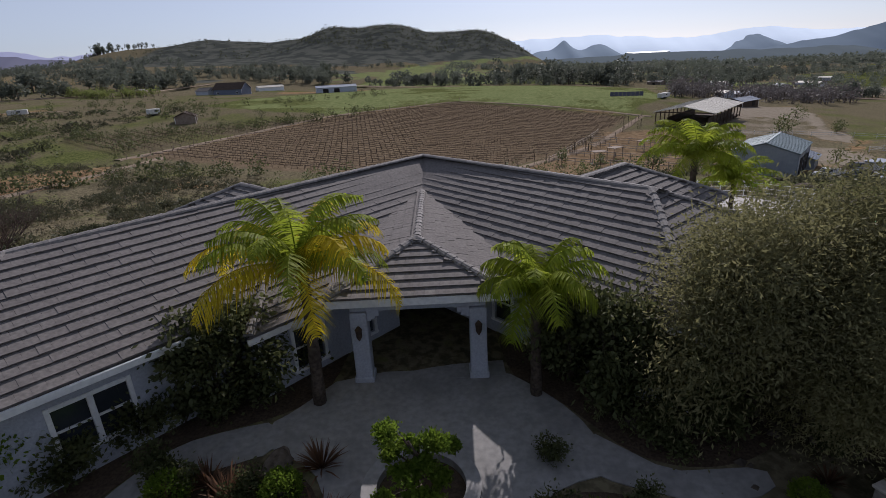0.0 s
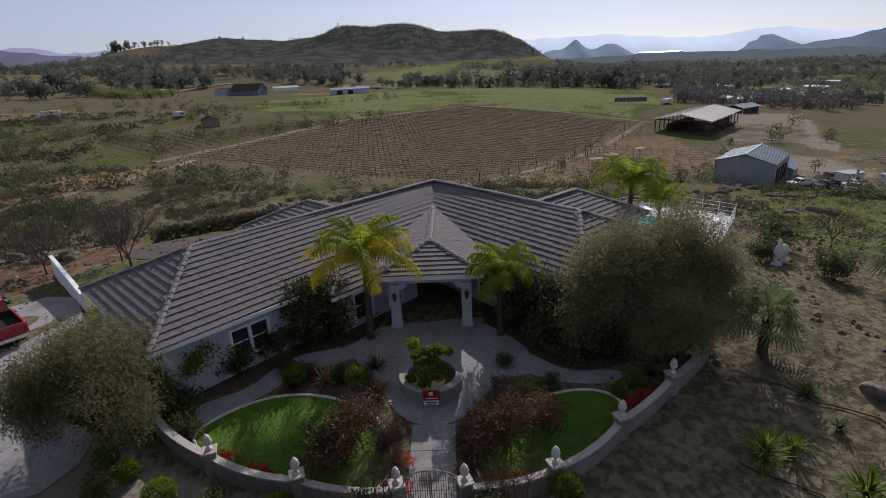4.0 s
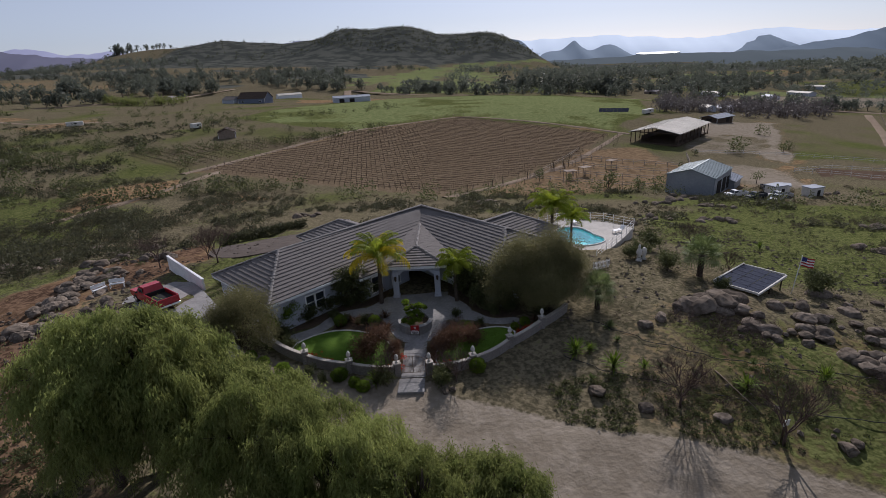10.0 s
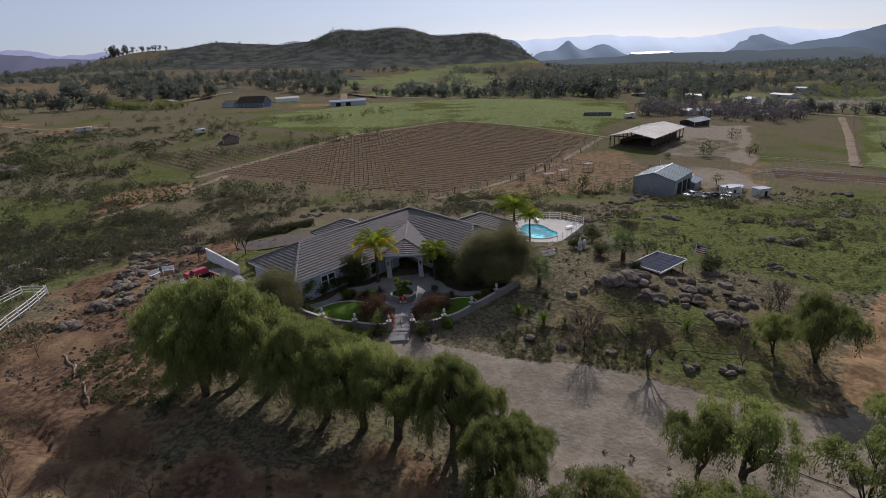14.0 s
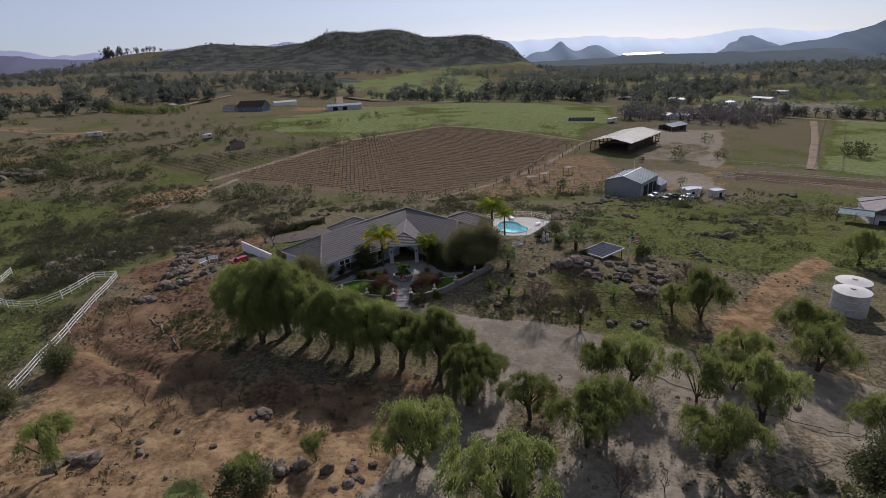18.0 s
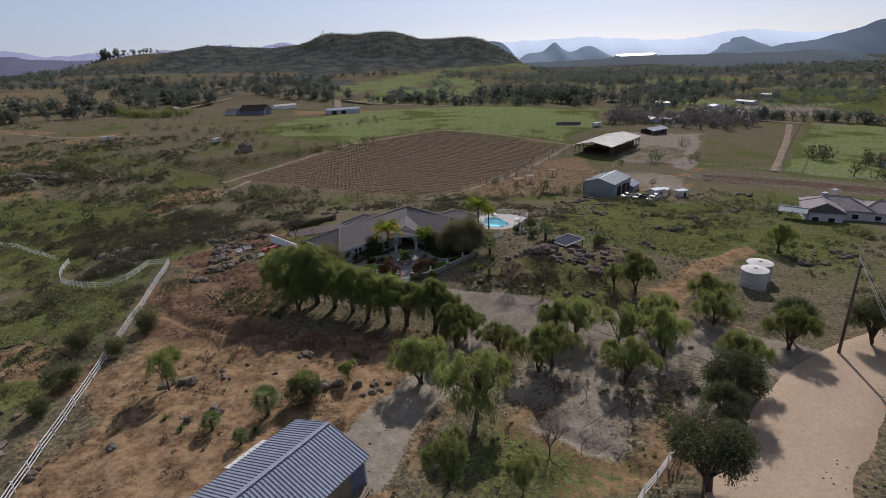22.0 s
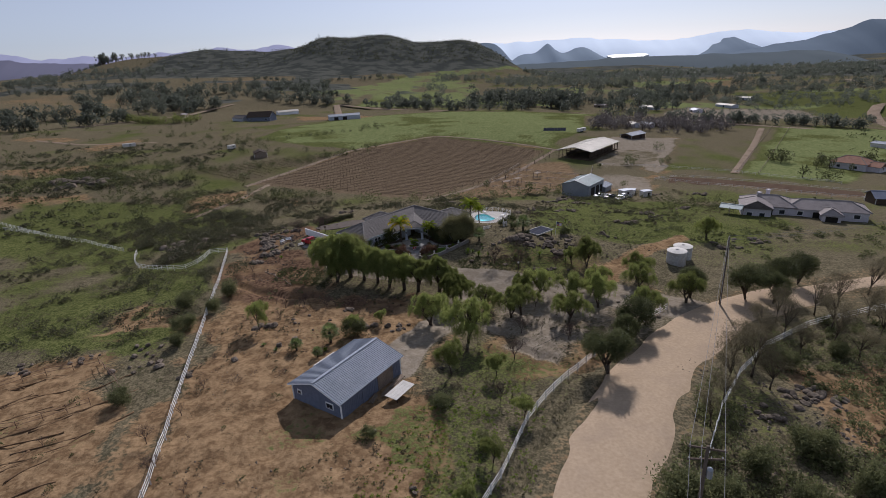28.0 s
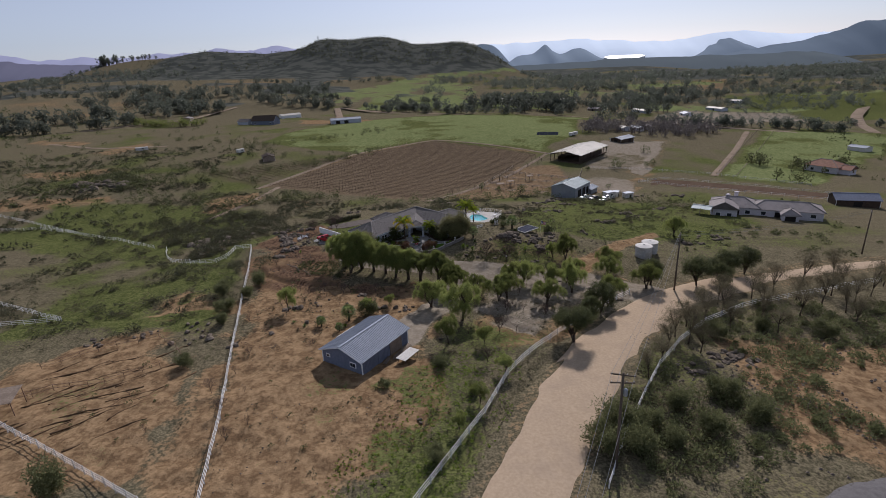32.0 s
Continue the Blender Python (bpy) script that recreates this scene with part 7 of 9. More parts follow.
# ---- water tanks ----
tank = thing("water_tank", 0, 0, -500, 0, "pale steel cylindrical water tank with shallow cone lid", "tank", "pair of water tanks")
g = Geo().lathe([(2.05, -.4), (2.05, .95), (2.08, 1.0), (2.05, 1.05), (2.05, 1.95), (2.08, 2.0), (2.05, 2.05), (2.05, 2.9)], 32)
part("shell", g.mesh("shell", TANK, False), tank)
part("lid", Geo().lathe([(2.12, 2.86), (2.12, 2.94), (1.0, 3.12), (.3, 3.24), (.3, 3.34), (.02, 3.36)], 32).mesh("lid", STONE_W), tank, "white conical tank lid")
part("ladder", Geo().tube([(2.1, -.2, 0), (2.1, -.2, 3.0)], .03, 4).tube([(2.1, .2, 0), (2.1, .2, 3.0)], .03, 4).mesh("ladder", PIPE), tank)
copy_thing(tank, pose(58.8, -16.0, gz(58.8, -16) - .02, 0, 0, 40))
copy_thing(tank, pose(62.0, -12.2, gz(62, -12.2) - .02, 0, 0, 100))
drop_source(tank)

# ---- power poles and wires ----
POLE = material("pole_wood", (0.09, 0.07, 0.055), (0.15, 0.12, 0.095), 5, .9, .3, .3, stretch=(6, 6, 1))
POLES = [(24.4, -91.8, 13.0, 2), (56.4, -38.6, 13.2, 1), (122, -11, 12.5, 1), (-8, -152, 13, 1)]
heads = []
for x, y, h, arms in POLES:
    p = thing("power_pole", x, y, gz(x, y), -20 if arms == 2 else 55, "dark wooden power pole with crossarms and insulators", "pole")
    part("shaft", Geo().tube([(0, 0, -.5), (0, 0, h * .5), (0, 0, h)], [.2, .17, .13], 9).mesh("shaft", POLE, True), p)
    hd = []
    for a in range(arms):
        z = h - .35 - a * 1.0
        arm = part("crossarm", Geo().box(0, .16, z, 2.7, .13, .15, 12 * a, .01).mesh("crossarm", POLE), p)
        for sx in (-1.2, -.4, .4, 1.2):
            part("insulator", Geo().lathe([(.03, z + .06), (.05, z + .12), (.07, z + .16), (.03, z + .24)], 6, sx, .16 + sx * math.tan(radians(12 * a)) * 1).mesh("insulator", STONE_W), arm)
            if a == 0:
                q = p.matrix_world @ Vector((sx, .16, z + .24))
                hd.append(q)
    if arms == 2:
        part("transformer", Geo().lathe([(.2, h - 2.9), (.24, h - 2.85), (.24, h - 2.1), (.18, h - 2.0), (.05, h - 1.9)], 12, .38, 0).mesh("transformer", METAL_GREY), p, "grey pole-mounted transformer")
    heads.append(hd)
WIRE = material("aluminium_wire", (0.16, 0.16, 0.165), (0.24, 0.24, 0.245), 3, .6, 0, .1, metal=.2)


def wire(a, b, sag, r=.018):
    pts = [a.lerp(b, t / 14) + Vector((0, 0, -sag * 4 * (t / 14) * (1 - t / 14))) for t in range(15)]
    w = new("power_line", Geo().tube(pts, r, 4).mesh("power_line", WIRE))
    tagged(w, "thin sagging overhead power line between poles", "wire")


for k in (0, 1, 3):
    wire(heads[0][k], heads[1][k], 1.1)
    wire(heads[1][k], heads[2][k], 1.2)
    wire(heads[0][k], heads[3][k], 1.1)

# ---- rocks ----
def rock_mesh(seed, n=2):
    bm = bmesh.new()
    bmesh.ops.create_icosphere(bm, subdivisions=n, radius=1)
    rng = random.Random(seed)
    cuts = [(Vector((rng.gauss(0, 1), rng.gauss(0, 1), rng.gauss(.2, 1))).normalized(), rng.uniform(.55, .85)) for _ in range(7)]
    for v in bm.verts:
        for d, k in cuts:
            s = v.co.dot(d)
            if s > k:
                v.co -= d * (s - k) * .85
        v.co *= 1 + noise.noise(v.co * 2.3 + Vector((seed, 0, 0))) * .16
    me = bpy.data.meshes.new("boulder")
    bm.to_mesh(me)
    bm.free()
    me.materials.append(ROCK)
    return me


ROCKS = [rock_mesh(s, 3) for s in range(6)]
ROCKS_FAR = [rock_mesh(s + 20, 2) for s in range(6)]
rr = random.Random(77)


def boulder(x, y, s, flat=.7, label="rounded grey granite boulder half sunk in the soil"):
    ob = new("boulder", ROCKS[rr.randrange(6)])
    ob.matrix_world = Matrix.LocRotScale((x, y, gz(x, y) + s * flat * .15), Euler((rr.uniform(-.2, .2), rr.uniform(-.2, .2), rr.uniform(0, 6.28))), (s * rr.uniform(.8, 1.3), s * rr.uniform(.8, 1.2), s * flat * rr.uniform(.8, 1.2)))
    tagged(ob, label, "boulder", "granite boulders")


OUTCROPS = [(25.4, -5.0, 2.6, 14, 1.5), (32.3, -12.6, 2.2, 12, 1.0), (28.5, -8.0, 2.6, 9, .8), (31.5, -5.5, 3.5, 10, .9), (39, -3, 4, 12, .9), (51, 4, 3, 8, .8), (62, 21, 4, 14, 1.0), (57.5, 75, 5, 14, 1.5), (49, 41, 4, 10, 1.1), (38.5, 43, 4, 12, 1.2), (30, 34, 3, 8, 1.0),
            (-34.5, -3, 3.4, 16, .8), (-36.5, 4, 3, 16, .9), (-38, 12, 3.5, 14, .9), (-35, 18, 3, 10, .9), (-44, 28, 5, 14, 1.1), (-52, 33, 4, 9, 1.1), (-25.5, 54, 4, 9, 1.4), (11.9, 74, 5, 9, 1.3), (-12.2, -35.1, 1.2, 4, .6), (-6.4, -42.4, 1.5, 6, .6), (-1.2, -42.6, 1.5, 6, .55), (-20, -47.5, 3, 6, .7),
            (52, -68.5, 4.5, 50, .8), (45, -71.5, 2.5, 8, .6), (56.3, -80.6, 1.2, 3, .8), (50.5, -82.6, .6, 1, .5), (41.7, -91.3, .9, 3, .5), (-68, 22, 4, 14, 1.3), (-168, 134, 15, 40, 3.2), (1.3, -81.3, .7, 4, .32), (-34, -56, 2.5, 6, .6), (-43, -48, 5, 9, .6), (76, 34, 4, 9, .9), (92, 50, 5, 12, 1.2), (79, -1, 4, 12, 1.0), (88, 3, 5, 12, 1.2), (-27, -53, 1.5, 4, .6), (-25.5, -41.4, 1.8, 8, .85), (-8.2, -42.8, 1.7, 10, .75), (-2.9, -44.1, 1.9, 10, .7), (-11.9, -35.4, 1.2, 5, .75), (-18, -40.5, 4.5, 9, .5), (-62, 10, 5, 16, 1.3), (-36, 9, 4.5, 18, .8), (29.6, -8.9, 2.6, 14, .8), (35.5, -8.6, 3, 14, .75), (75.6, 40, 4, 10, 1.1), (61, 64, 5, 16, 1.2), (61, 82, 4, 10, 1.1), (79, 77, 6, 16, 1.2), (95, 82, 5, 12, 1.2), (112, 80, 5, 10, 1.2), (-60, -49.5, 4, 12, .8), (-42, -52, 4, 12, .8), (-53, -48, 3, 8, .7), (49, 70, 4, 10, 1.0), (-34, 0, 4, 12, .8), (-36.8, -8, 1.5, 16, .75), (-36.2, -3.6, 1.8, 20, .8), (-37.4, 2.4, 2.0, 22, .9), (-39.2, 8.5, 2.0, 20, .9), (-40.6, 14.5, 2.2, 16, .9), (-43.4, 20, 2.6, 14, 1.0), (-70, 26, 6, 24, 1.7), (-64, 17, 4.5, 18, 1.5), (-57, 26, 4, 10, 1.2)]
FAR_ROCKS = Geo()
for ox, oy, rad, n, s in OUTCROPS:
    for k in range(round(n * .75)):
        a, d = rr.uniform(0, 6.28), rad * math.sqrt(rr.random())
        if oy > 24 or ox > 70 or ox < -60 or n >= 40:
            px_, py_, q = ox + d * math.cos(a), oy + d * math.sin(a) * .7, s * rr.uniform(.35, 1.0)
            m_ = Matrix.LocRotScale((px_, py_, gz(px_, py_) + q * .1), Euler((rr.uniform(-.3, .3), rr.uniform(-.3, .3), rr.uniform(0, 6.28))), (q * rr.uniform(.8, 1.3), q * rr.uniform(.8, 1.2), q * rr.uniform(.4, .8)))
            me_ = ROCKS_FAR[rr.randrange(6)]
            FAR_ROCKS.add([m_ @ v.co for v in me_.vertices], [tuple(p.vertices) for p in me_.polygons])
            continue
        boulder(ox + d * math.cos(a), oy + d * math.sin(a) * .7, s * rr.uniform(.35, 1.0), rr.uniform(.5, .85))
tagged(new("rock_outcrop", FAR_ROCKS.mesh("rock_outcrop", ROCK)), "weathered granite outcrops over the far slopes", "rocks", kind="stuff")
for x, y, q in ((24.2, -5.6, 1.25), (25.9, -5.2, 1.35), (25.0, -4.3, 1.1), (26.9, -6.0, 1.0), (23.2, -5.0, .9)):
    boulder(x, y, q, .7, "large craggy dark granite boulder")
for x, y, s in ((18.8, -7.4, .75), (20.4, -6.4, .65), (-3.9, -3.7, .45), (6.3, -2.7, .4), (26.0, -20.3, .5), (29.2, -21.1, .45), (28.8, -20.6, .4), (33, -21.5, .5), (31.4, -32.6, .5), (32.1, -32.3, .45), (32.8, -32.0, .4), (26.4, -29.2, .5), (38.4, -36.6, .4), (42.4, -42.6, .6), (43.2, -43.0, .5), (2.6, -13.6, .35), (3.1, -13.4, .3), (-2.9, -12.9, .3), (20.1, -17.6, .62), (15.7, -16.4, .62), (26.1, -20.1, .42), (26.8, -19.9, .4), (29.7, -20.5, .42), (30.3, -20.7, .36), (13.0, -14.6, .75), (-3.8, -71.5, .4), (4.8, -57.6, .35), (22.5, -5.0, .6), (24, -4.2, .5)):
    boulder(x, y, s, .6, "single pale granite stone on bare soil")
rng = np.random.default_rng(31)


def pebbles(name, n, region, smin, smax, label):
    """Loose stones too many to count, as one object."""
    xs, ys = rng.uniform(region[0], region[1], n), rng.uniform(region[2], region[3], n)
    keep = vnoise(xs, ys, 6, 12) > .48
    xs, ys = xs[keep], ys[keep]
    zs = ground_z(xs, ys)
    base = np.array([(1, 0, 0), (0, 1, 0), (-1, 0, 0), (0, -1, 0), (0, 0, .7)])
    s = rng.uniform(smin, smax, (len(xs), 1, 1)) * rng.uniform(.7, 1.3, (len(xs), 5, 3))
    V = (base[None] * s + np.stack([xs, ys, zs], 1)[:, None]).reshape(-1, 3)
    f = np.array([(0, 1, 4), (1, 2, 4), (2, 3, 4), (3, 0, 4)])
    F = (f[None] + (np.arange(len(xs)) * 5)[:, None, None]).reshape(-1, 3)
    tagged(new(name, mesh_of(name, V, F, ROCK)), label, "stones", kind="stuff")


pebbles("loose_stones", 2600, (8, 60, -24, 30), .06, .28, "loose grey stones scattered over the slope")
pebbles("loose_stones", 1800, (-48, -20, -20, 26), .06, .3, "loose stones on the red dirt slope")
pebbles("loose_stones", 1600, (-30, 20, -100, -32), .04, .16, "small stones on the bare yard")
pebbles("loose_stones", 1800, (38, 75, -95, -58), .06, .3, "loose rubble beside the asphalt road")

# ---- brush and tufts, more than one could count ----
def scatter(name, n, region, r, per, size, mat, label, keep, seed, category="brush", hfac=.75, pal=None):
    """Low shrubs over a stretch of ground, joined into one object."""
    g = np.random.default_rng(seed)
    xs, ys = g.uniform(region[0], region[1], n), g.uniform(region[2], region[3], n)
    k = keep(xs, ys)
    xs, ys = xs[k], ys[k]
    rad = g.uniform(r[0], r[1], len(xs)) * (.5 + vnoise(xs, ys, 9, seed))
    zs = ground_z(xs, ys)
    m = len(xs)
    C = np.repeat(np.stack([xs, ys, zs], 1), per, axis=0)
    R = np.repeat(rad, per)[:, None]
    v = g.normal(0, 1, (m * per, 3))
    v /= np.linalg.norm(v, axis=1)[:, None]
    v[:, 2] = np.abs(v[:, 2]) * hfac * 1.3
    lump = .62 + .5 * g.random((m, 1, 1)) * np.ones((m, per, 1))
    P = C + v * R * g.uniform(.45, 1.0, (m * per, 1)) * lump.reshape(-1, 1)
    D = v + g.normal(0, .7, v.shape)
    D /= np.linalg.norm(D, axis=1)[:, None]
    S = np.cross(D, g.normal(0, 1, v.shape))
    S /= np.linalg.norm(S, axis=1)[:, None] + 1e-9
    L = size[0] * (.6 + .5 * R) * g.uniform(.6, 1.4, (m * per, 1))
    W = size[1] * (.6 + .5 * R) * g.uniform(.6, 1.4, (m * per, 1))
    V = np.stack([P, P + D * L * .5 + S * W, P + D * L, P + D * L * .5 - S * W], 1).reshape(-1, 3)
    tagged(new(name, mesh_of(name, V, np.arange(4 * m * per).reshape(-1, 4), mat)), label, category, kind="stuff")


def clear(x, y, extra=()):
    """True off the roads, the yard, the pen and the buildings."""
    ok = (near_line(x, y, ROAD) > 6.5) & (near_line(x, y, DRIVE) > 5) & (near_line(x, y, DRIVE2) > 3.5) & (near_line(x, y, DRIVE3) > 3)
    ok &= ~((np.abs(x + 8) < 9) & (np.abs(y + 61.5) < 9.5)) & (np.hypot(x, y - 2) > 17) & ~((np.hypot(x - 20, y - 17) < 10)) & ~((np.abs(x + 22) < 11) & (np.abs(y - 10) < 18))
    ok &= (np.hypot(x - 59.5, y + 15) > 5) & (inside(x, y, PADDOCK) < 0) & (inside(x, y, VINE) < -2) & (np.hypot(x - 69.5, y - 91.5) > 13) & (inside(x, y, SANDLOT) < 0) & (inside(x, y, PAD) < 0) & (inside(x, y, ARENA) < 0)
    return ok


thick = lambda x, y, s, t: vnoise(x, y, s, 14) * .65 + vnoise(x, y, s * .35, 15) * .35 > t
FENCES = [[(-47.9, 3.6), (-43, -14), (-38.2, -34.2), (-32.2, -58), (-27, -78)], [(-82.6, 23.6), (-77.5, 13), (-68, 2.4), (-58.2, -4.4), (-55, -5.2), (-53.2, -2.4), (-53.6, 6.2), (-48.2, 3.6)], [(-89, 28), (-108, 41), (-181, 83)]]
open_line = lambda x, y: np.minimum.reduce([near_line(x, y, f) for f in FENCES]) > 1.8
BRUSH = [(-97, 35), (-102, 50), (-92, 60), (-79, 69), (-64, 70), (-54, 56), (-51, 42), (-51, 26), (-55, 12), (-60, 2), (-68, 5), (-80, 20)]
ragged = lambda x, y, poly, w: inside(x, y, poly) + (vnoise(x, y, 9, 61) - .5) * w + (vnoise(x, y, 3, 62) - .5) * w * .6
scatter("chaparral", 740, (-106, -48, -2, 74), (.9, 2.3), 110, (.30, .062), DUSKY, "dense dusky chaparral round the curved fence and the rocks", lambda x, y: open_line(x, y) & clear(x, y) & (ragged(x, y, BRUSH, 14) > 0), 40, hfac=.85)
scatter("sage_scrub", 700, (-106, -48, -2, 74), (.5, 1.4), 70, (.26, .04), SAGE, "grey-brown sage among the dusky chaparral", lambda x, y: open_line(x, y) & clear(x, y) & (ragged(x, y, BRUSH, 18) > -2), 39)
scatter("chaparral", 2400, (-125, -46, -50, 112), (.5, 1.9), 84, (.26, .06), DUSKY, "scattered dusky bushes over the grassy slope", lambda x, y: clear(x, y) & open_line(x, y) & thick(x, y, 8, .585) & (inside(x, y, PEN) < -1), 41, hfac=.85)
scatter("chaparral", 130, (-52, -38, -34, -8), (.7, 1.7), 90, (.26, .055), DUSKY, "dusky bushes along the white fence", lambda x, y: open_line(x, y) & (near_line(x, y, FENCES[0]) < 6.5) & (x < -36) & thick(x, y, 6, .46), 38, hfac=.85)
scatter("chaparral", 2600, (-300, -110, 20, 250), (.7, 2.2), 34, (.5, .13), DUSKY, "dusky low scrub over the far grassy slope", lambda x, y: clear(x, y) & open_line(x, y) & thick(x, y, 16, .54) & (inside(x, y, VINE2) < -2), 37, hfac=.7)
scatter("sage_scrub", 1700, (-125, -30, -50, 112), (.4, 1.2), 60, (.24, .04), SAGE, "grey-brown sage scrub between the bushes", lambda x, y: clear(x, y) & open_line(x, y) & thick(x, y, 7, .53) & (inside(x, y, REDDIRT) < -1) & (inside(x, y, PEN) < 0), 42)
scatter("chaparral", 2600, (-60, 75, 24, 92), (.5, 1.4), 62, (.32, .085), DUSKY, "dusky green brush on the slope behind the house", lambda x, y: clear(x, y) & thick(x, y, 9, .56) & ~((x > 20) & (y < 60) & (vnoise(x, y, 8, 3) > .55)), 43)
scatter("sage_scrub", 2600, (-60, 110, 20, 92), (.3, .9), 50, (.26, .05), SAGE, "grey-brown scrub on the slope behind the house", lambda x, y: clear(x, y) & thick(x, y, 10, .48), 44)
scatter("chaparral", 2200, (28, 115, -100, -46), (.5, 1.4), 80, (.30, .07), THICKET, "dense olive brush beside the dirt road", lambda x, y: clear(x, y) & thick(x, y, 12, .42) & (near_line(x, y, [(34, -112), (48, -101), (70, -99)]) > 10) & ~((x > 62) & (y < -72)), 45)
scatter("chaparral", 900, (60, 160, -30, 70), (.5, 1.5), 76, (.30, .075), BUSH, "scattered dark bushes on the green slope", lambda x, y: clear(x, y) & thick(x, y, 10, .60) & (np.hypot(x - 128, y - 38) > 20), 46)
scatter("weed_clumps", 1500, (18, 75, -22, 40), (.15, .5), 40, (.18, .05), BUSH, "low green weeds among the rocks", lambda x, y: clear(x, y) & thick(x, y, 7, .6), 47)
scatter("weed_clumps", 1900, (-34, 32, -104, -28), (.12, .38), 22, (.24, .08), SAGE, "dry weeds on the bare yard", lambda x, y: clear(x, y) & thick(x, y, 6, .57), 48)
scatter("green_weeds", 2600, (-12, 30, -104, -60), (.10, .3), 20, (.2, .06), BRIGHT, "fresh green weeds in the lower yard", lambda x, y: clear(x, y) & (inside(x, y, [(2, -66), (16, -62), (16, -80), (2, -104), (-12, -98)]) + (vnoise(x, y, 4, 3) - .5) * 6 > 0), 49)
scatter("green_weeds", 900, (-30, -14, -26, -12), (.12, .35), 22, (.24, .07), BUSH, "green weeds under the pepper trees", lambda x, y: (inside(x, y, [(-16, -14), (-29, -13), (-32, -20), (-18, -24)]) > 0), 50)
scatter("dry_grass", 22000, (-30, 62, -100, 28), (.07, .16), 5, (.22, .03), SAGE, "thin dry grass over the yard", lambda x, y: clear(x, y) & thick(x, y, 5, .46), 51, "grass", 1.2)
scatter("green_weeds", 900, (10, 26, -20, -13), (.12, .36), 24, (.2, .05), BUSH, "low green weeds at the edge of the gravel", lambda x, y: (y > np.interp(x, [5, 14.2, 20.5, 27.3], [-15, -18.6, -20.2, -23])) & thick(x, y, 4, .54), 60)
scatter("dead_brush", 240, (16, 34, -17, -6), (.4, 1.0), 80, (.4, .014), TWIG, "grey-brown dead brush among the rocks", lambda x, y: clear(x, y) & thick(x, y, 5, .5), 58)
scatter("leafless_brush", 420, (-36, 6, -60, -24), (.4, .9), 54, (.40, .014), TWIG, "leafless dark brush on the bare slope", lambda x, y: clear(x, y) & thick(x, y, 6, .56), 53)
scatter("green_grass", 26000, (0, 62, -104, 30), (.06, .15), 5, (.20, .03), BUSH, "short green grass over the slope and lower yard", lambda x, y: clear(x, y) & (vnoise(x, y, 9, 21) * .6 + vnoise(x, y, 3, 22) * .4 > .5), 54, "grass", 1.2)
scatter("green_grass", 22000, (-110, -30, -60, 60), (.07, .18), 5, (.24, .035), BUSH, "short green grass on the scrub slope", lambda x, y: clear(x, y) & (inside(x, y, REDDIRT) < 0) & (inside(x, y, PEN) < 0) & (vnoise(x, y, 9, 23) * .6 + vnoise(x, y, 3, 24) * .4 > .47), 55, "grass", 1.2)
scatter("dry_grass", 12000, (-80, -4, -104, 22), (.06, .16), 5, (.22, .022), SAGE, "dry grass on the red dirt", lambda x, y: clear(x, y) & ((inside(x, y, REDDIRT) > -3) | (inside(x, y, PEN) > -3)) & (vnoise(x, y, 7, 25) * .6 + vnoise(x, y, 2.5, 26) * .4 > .53), 56, "grass", 1.2)
scatter("small_shrubs", 420, (-50, 6, -104, 22), (.25, .6), 60, (.22, .045), BUSH, "small dark shrubs on the red dirt", lambda x, y: clear(x, y) & thick(x, y, 8, .52), 57)
big = [bush_kind("large_bush", "large dense dark green bush beside the road", 61 + i, 2.0, 2.6, 150, 34, (.26, .06), THICKET) for i in range(2)]
for x, y, s, k in ((26.9, -85.5, 1.25, 0), (24.2, -88.5, 1.1, 1), (28.4, -89.8, 1.1, 0), (31.2, -84.5, .9, 1), (37, -80.5, .9, 0), (44.9, -78.0, .9, 1), (46.6, -83.5, .95, 0), (39, -86, .8, 1), (33.4, -88.6, .8, 0), (-38.8, -62.4, .7, 1), (-43, -90.5, 1.2, 0), (-9.3, -46.0, .9, 1), (4.9, -67.2, .65, 0), (-4.2, -72.4, .4, 1), (8.9, -75, .5, 0), (3.2, -89, .6, 1),
                   (54, -60, .8, 1), (64, -58, .8, 0), (74, -60, .9, 1), (-37, -33, .8, 0), (-40, -40, .9, 1), (-37.5, -26, .9, 0), (-44, -30, 1, 1), (-38, -46, .7, 0)):
    plant(big[k], x, y, s)
for b_ in big:
    drop_source(b_)
# drip hose and fallen limbs
HOSE = material("black_hose", (0.03, 0.03, 0.03), (0.05, 0.05, 0.05), 6, .6, 0, .1)
for line, lab in (([(11.8, -10.4), (13, -11.8), (15, -13), (19.4, -15), (24.4, -17.4), (30, -18.6), (36, -19)], "black irrigation hose lying on the soil"), ([(27.4, -30.6), (31, -34.4), (36, -38.2), (41, -40.6), (46, -41.2)], "thin irrigation hose between the pepper trees"), ([(20, -52), (26, -48), (32, -44.5), (38, -43)], "thin irrigation hose on the bare soil"), ([(14.5, -6), (18, -9.5), (22, -12), (27, -13.5), (33, -14.5)], "black irrigation hose lying on the soil")):
    pts = [(x + .3 * math.sin(3 * x), y, gz(x, y) + .06) for (ax, ay), (bx, by) in zip(line, line[1:]) for x, y in [(ax + (bx - ax) * t / 6, ay + (by - ay) * t / 6) for t in range(6)]]
    tagged(new("hose", Geo().tube(pts, .03, 5).mesh("hose", HOSE)), lab, "hose")
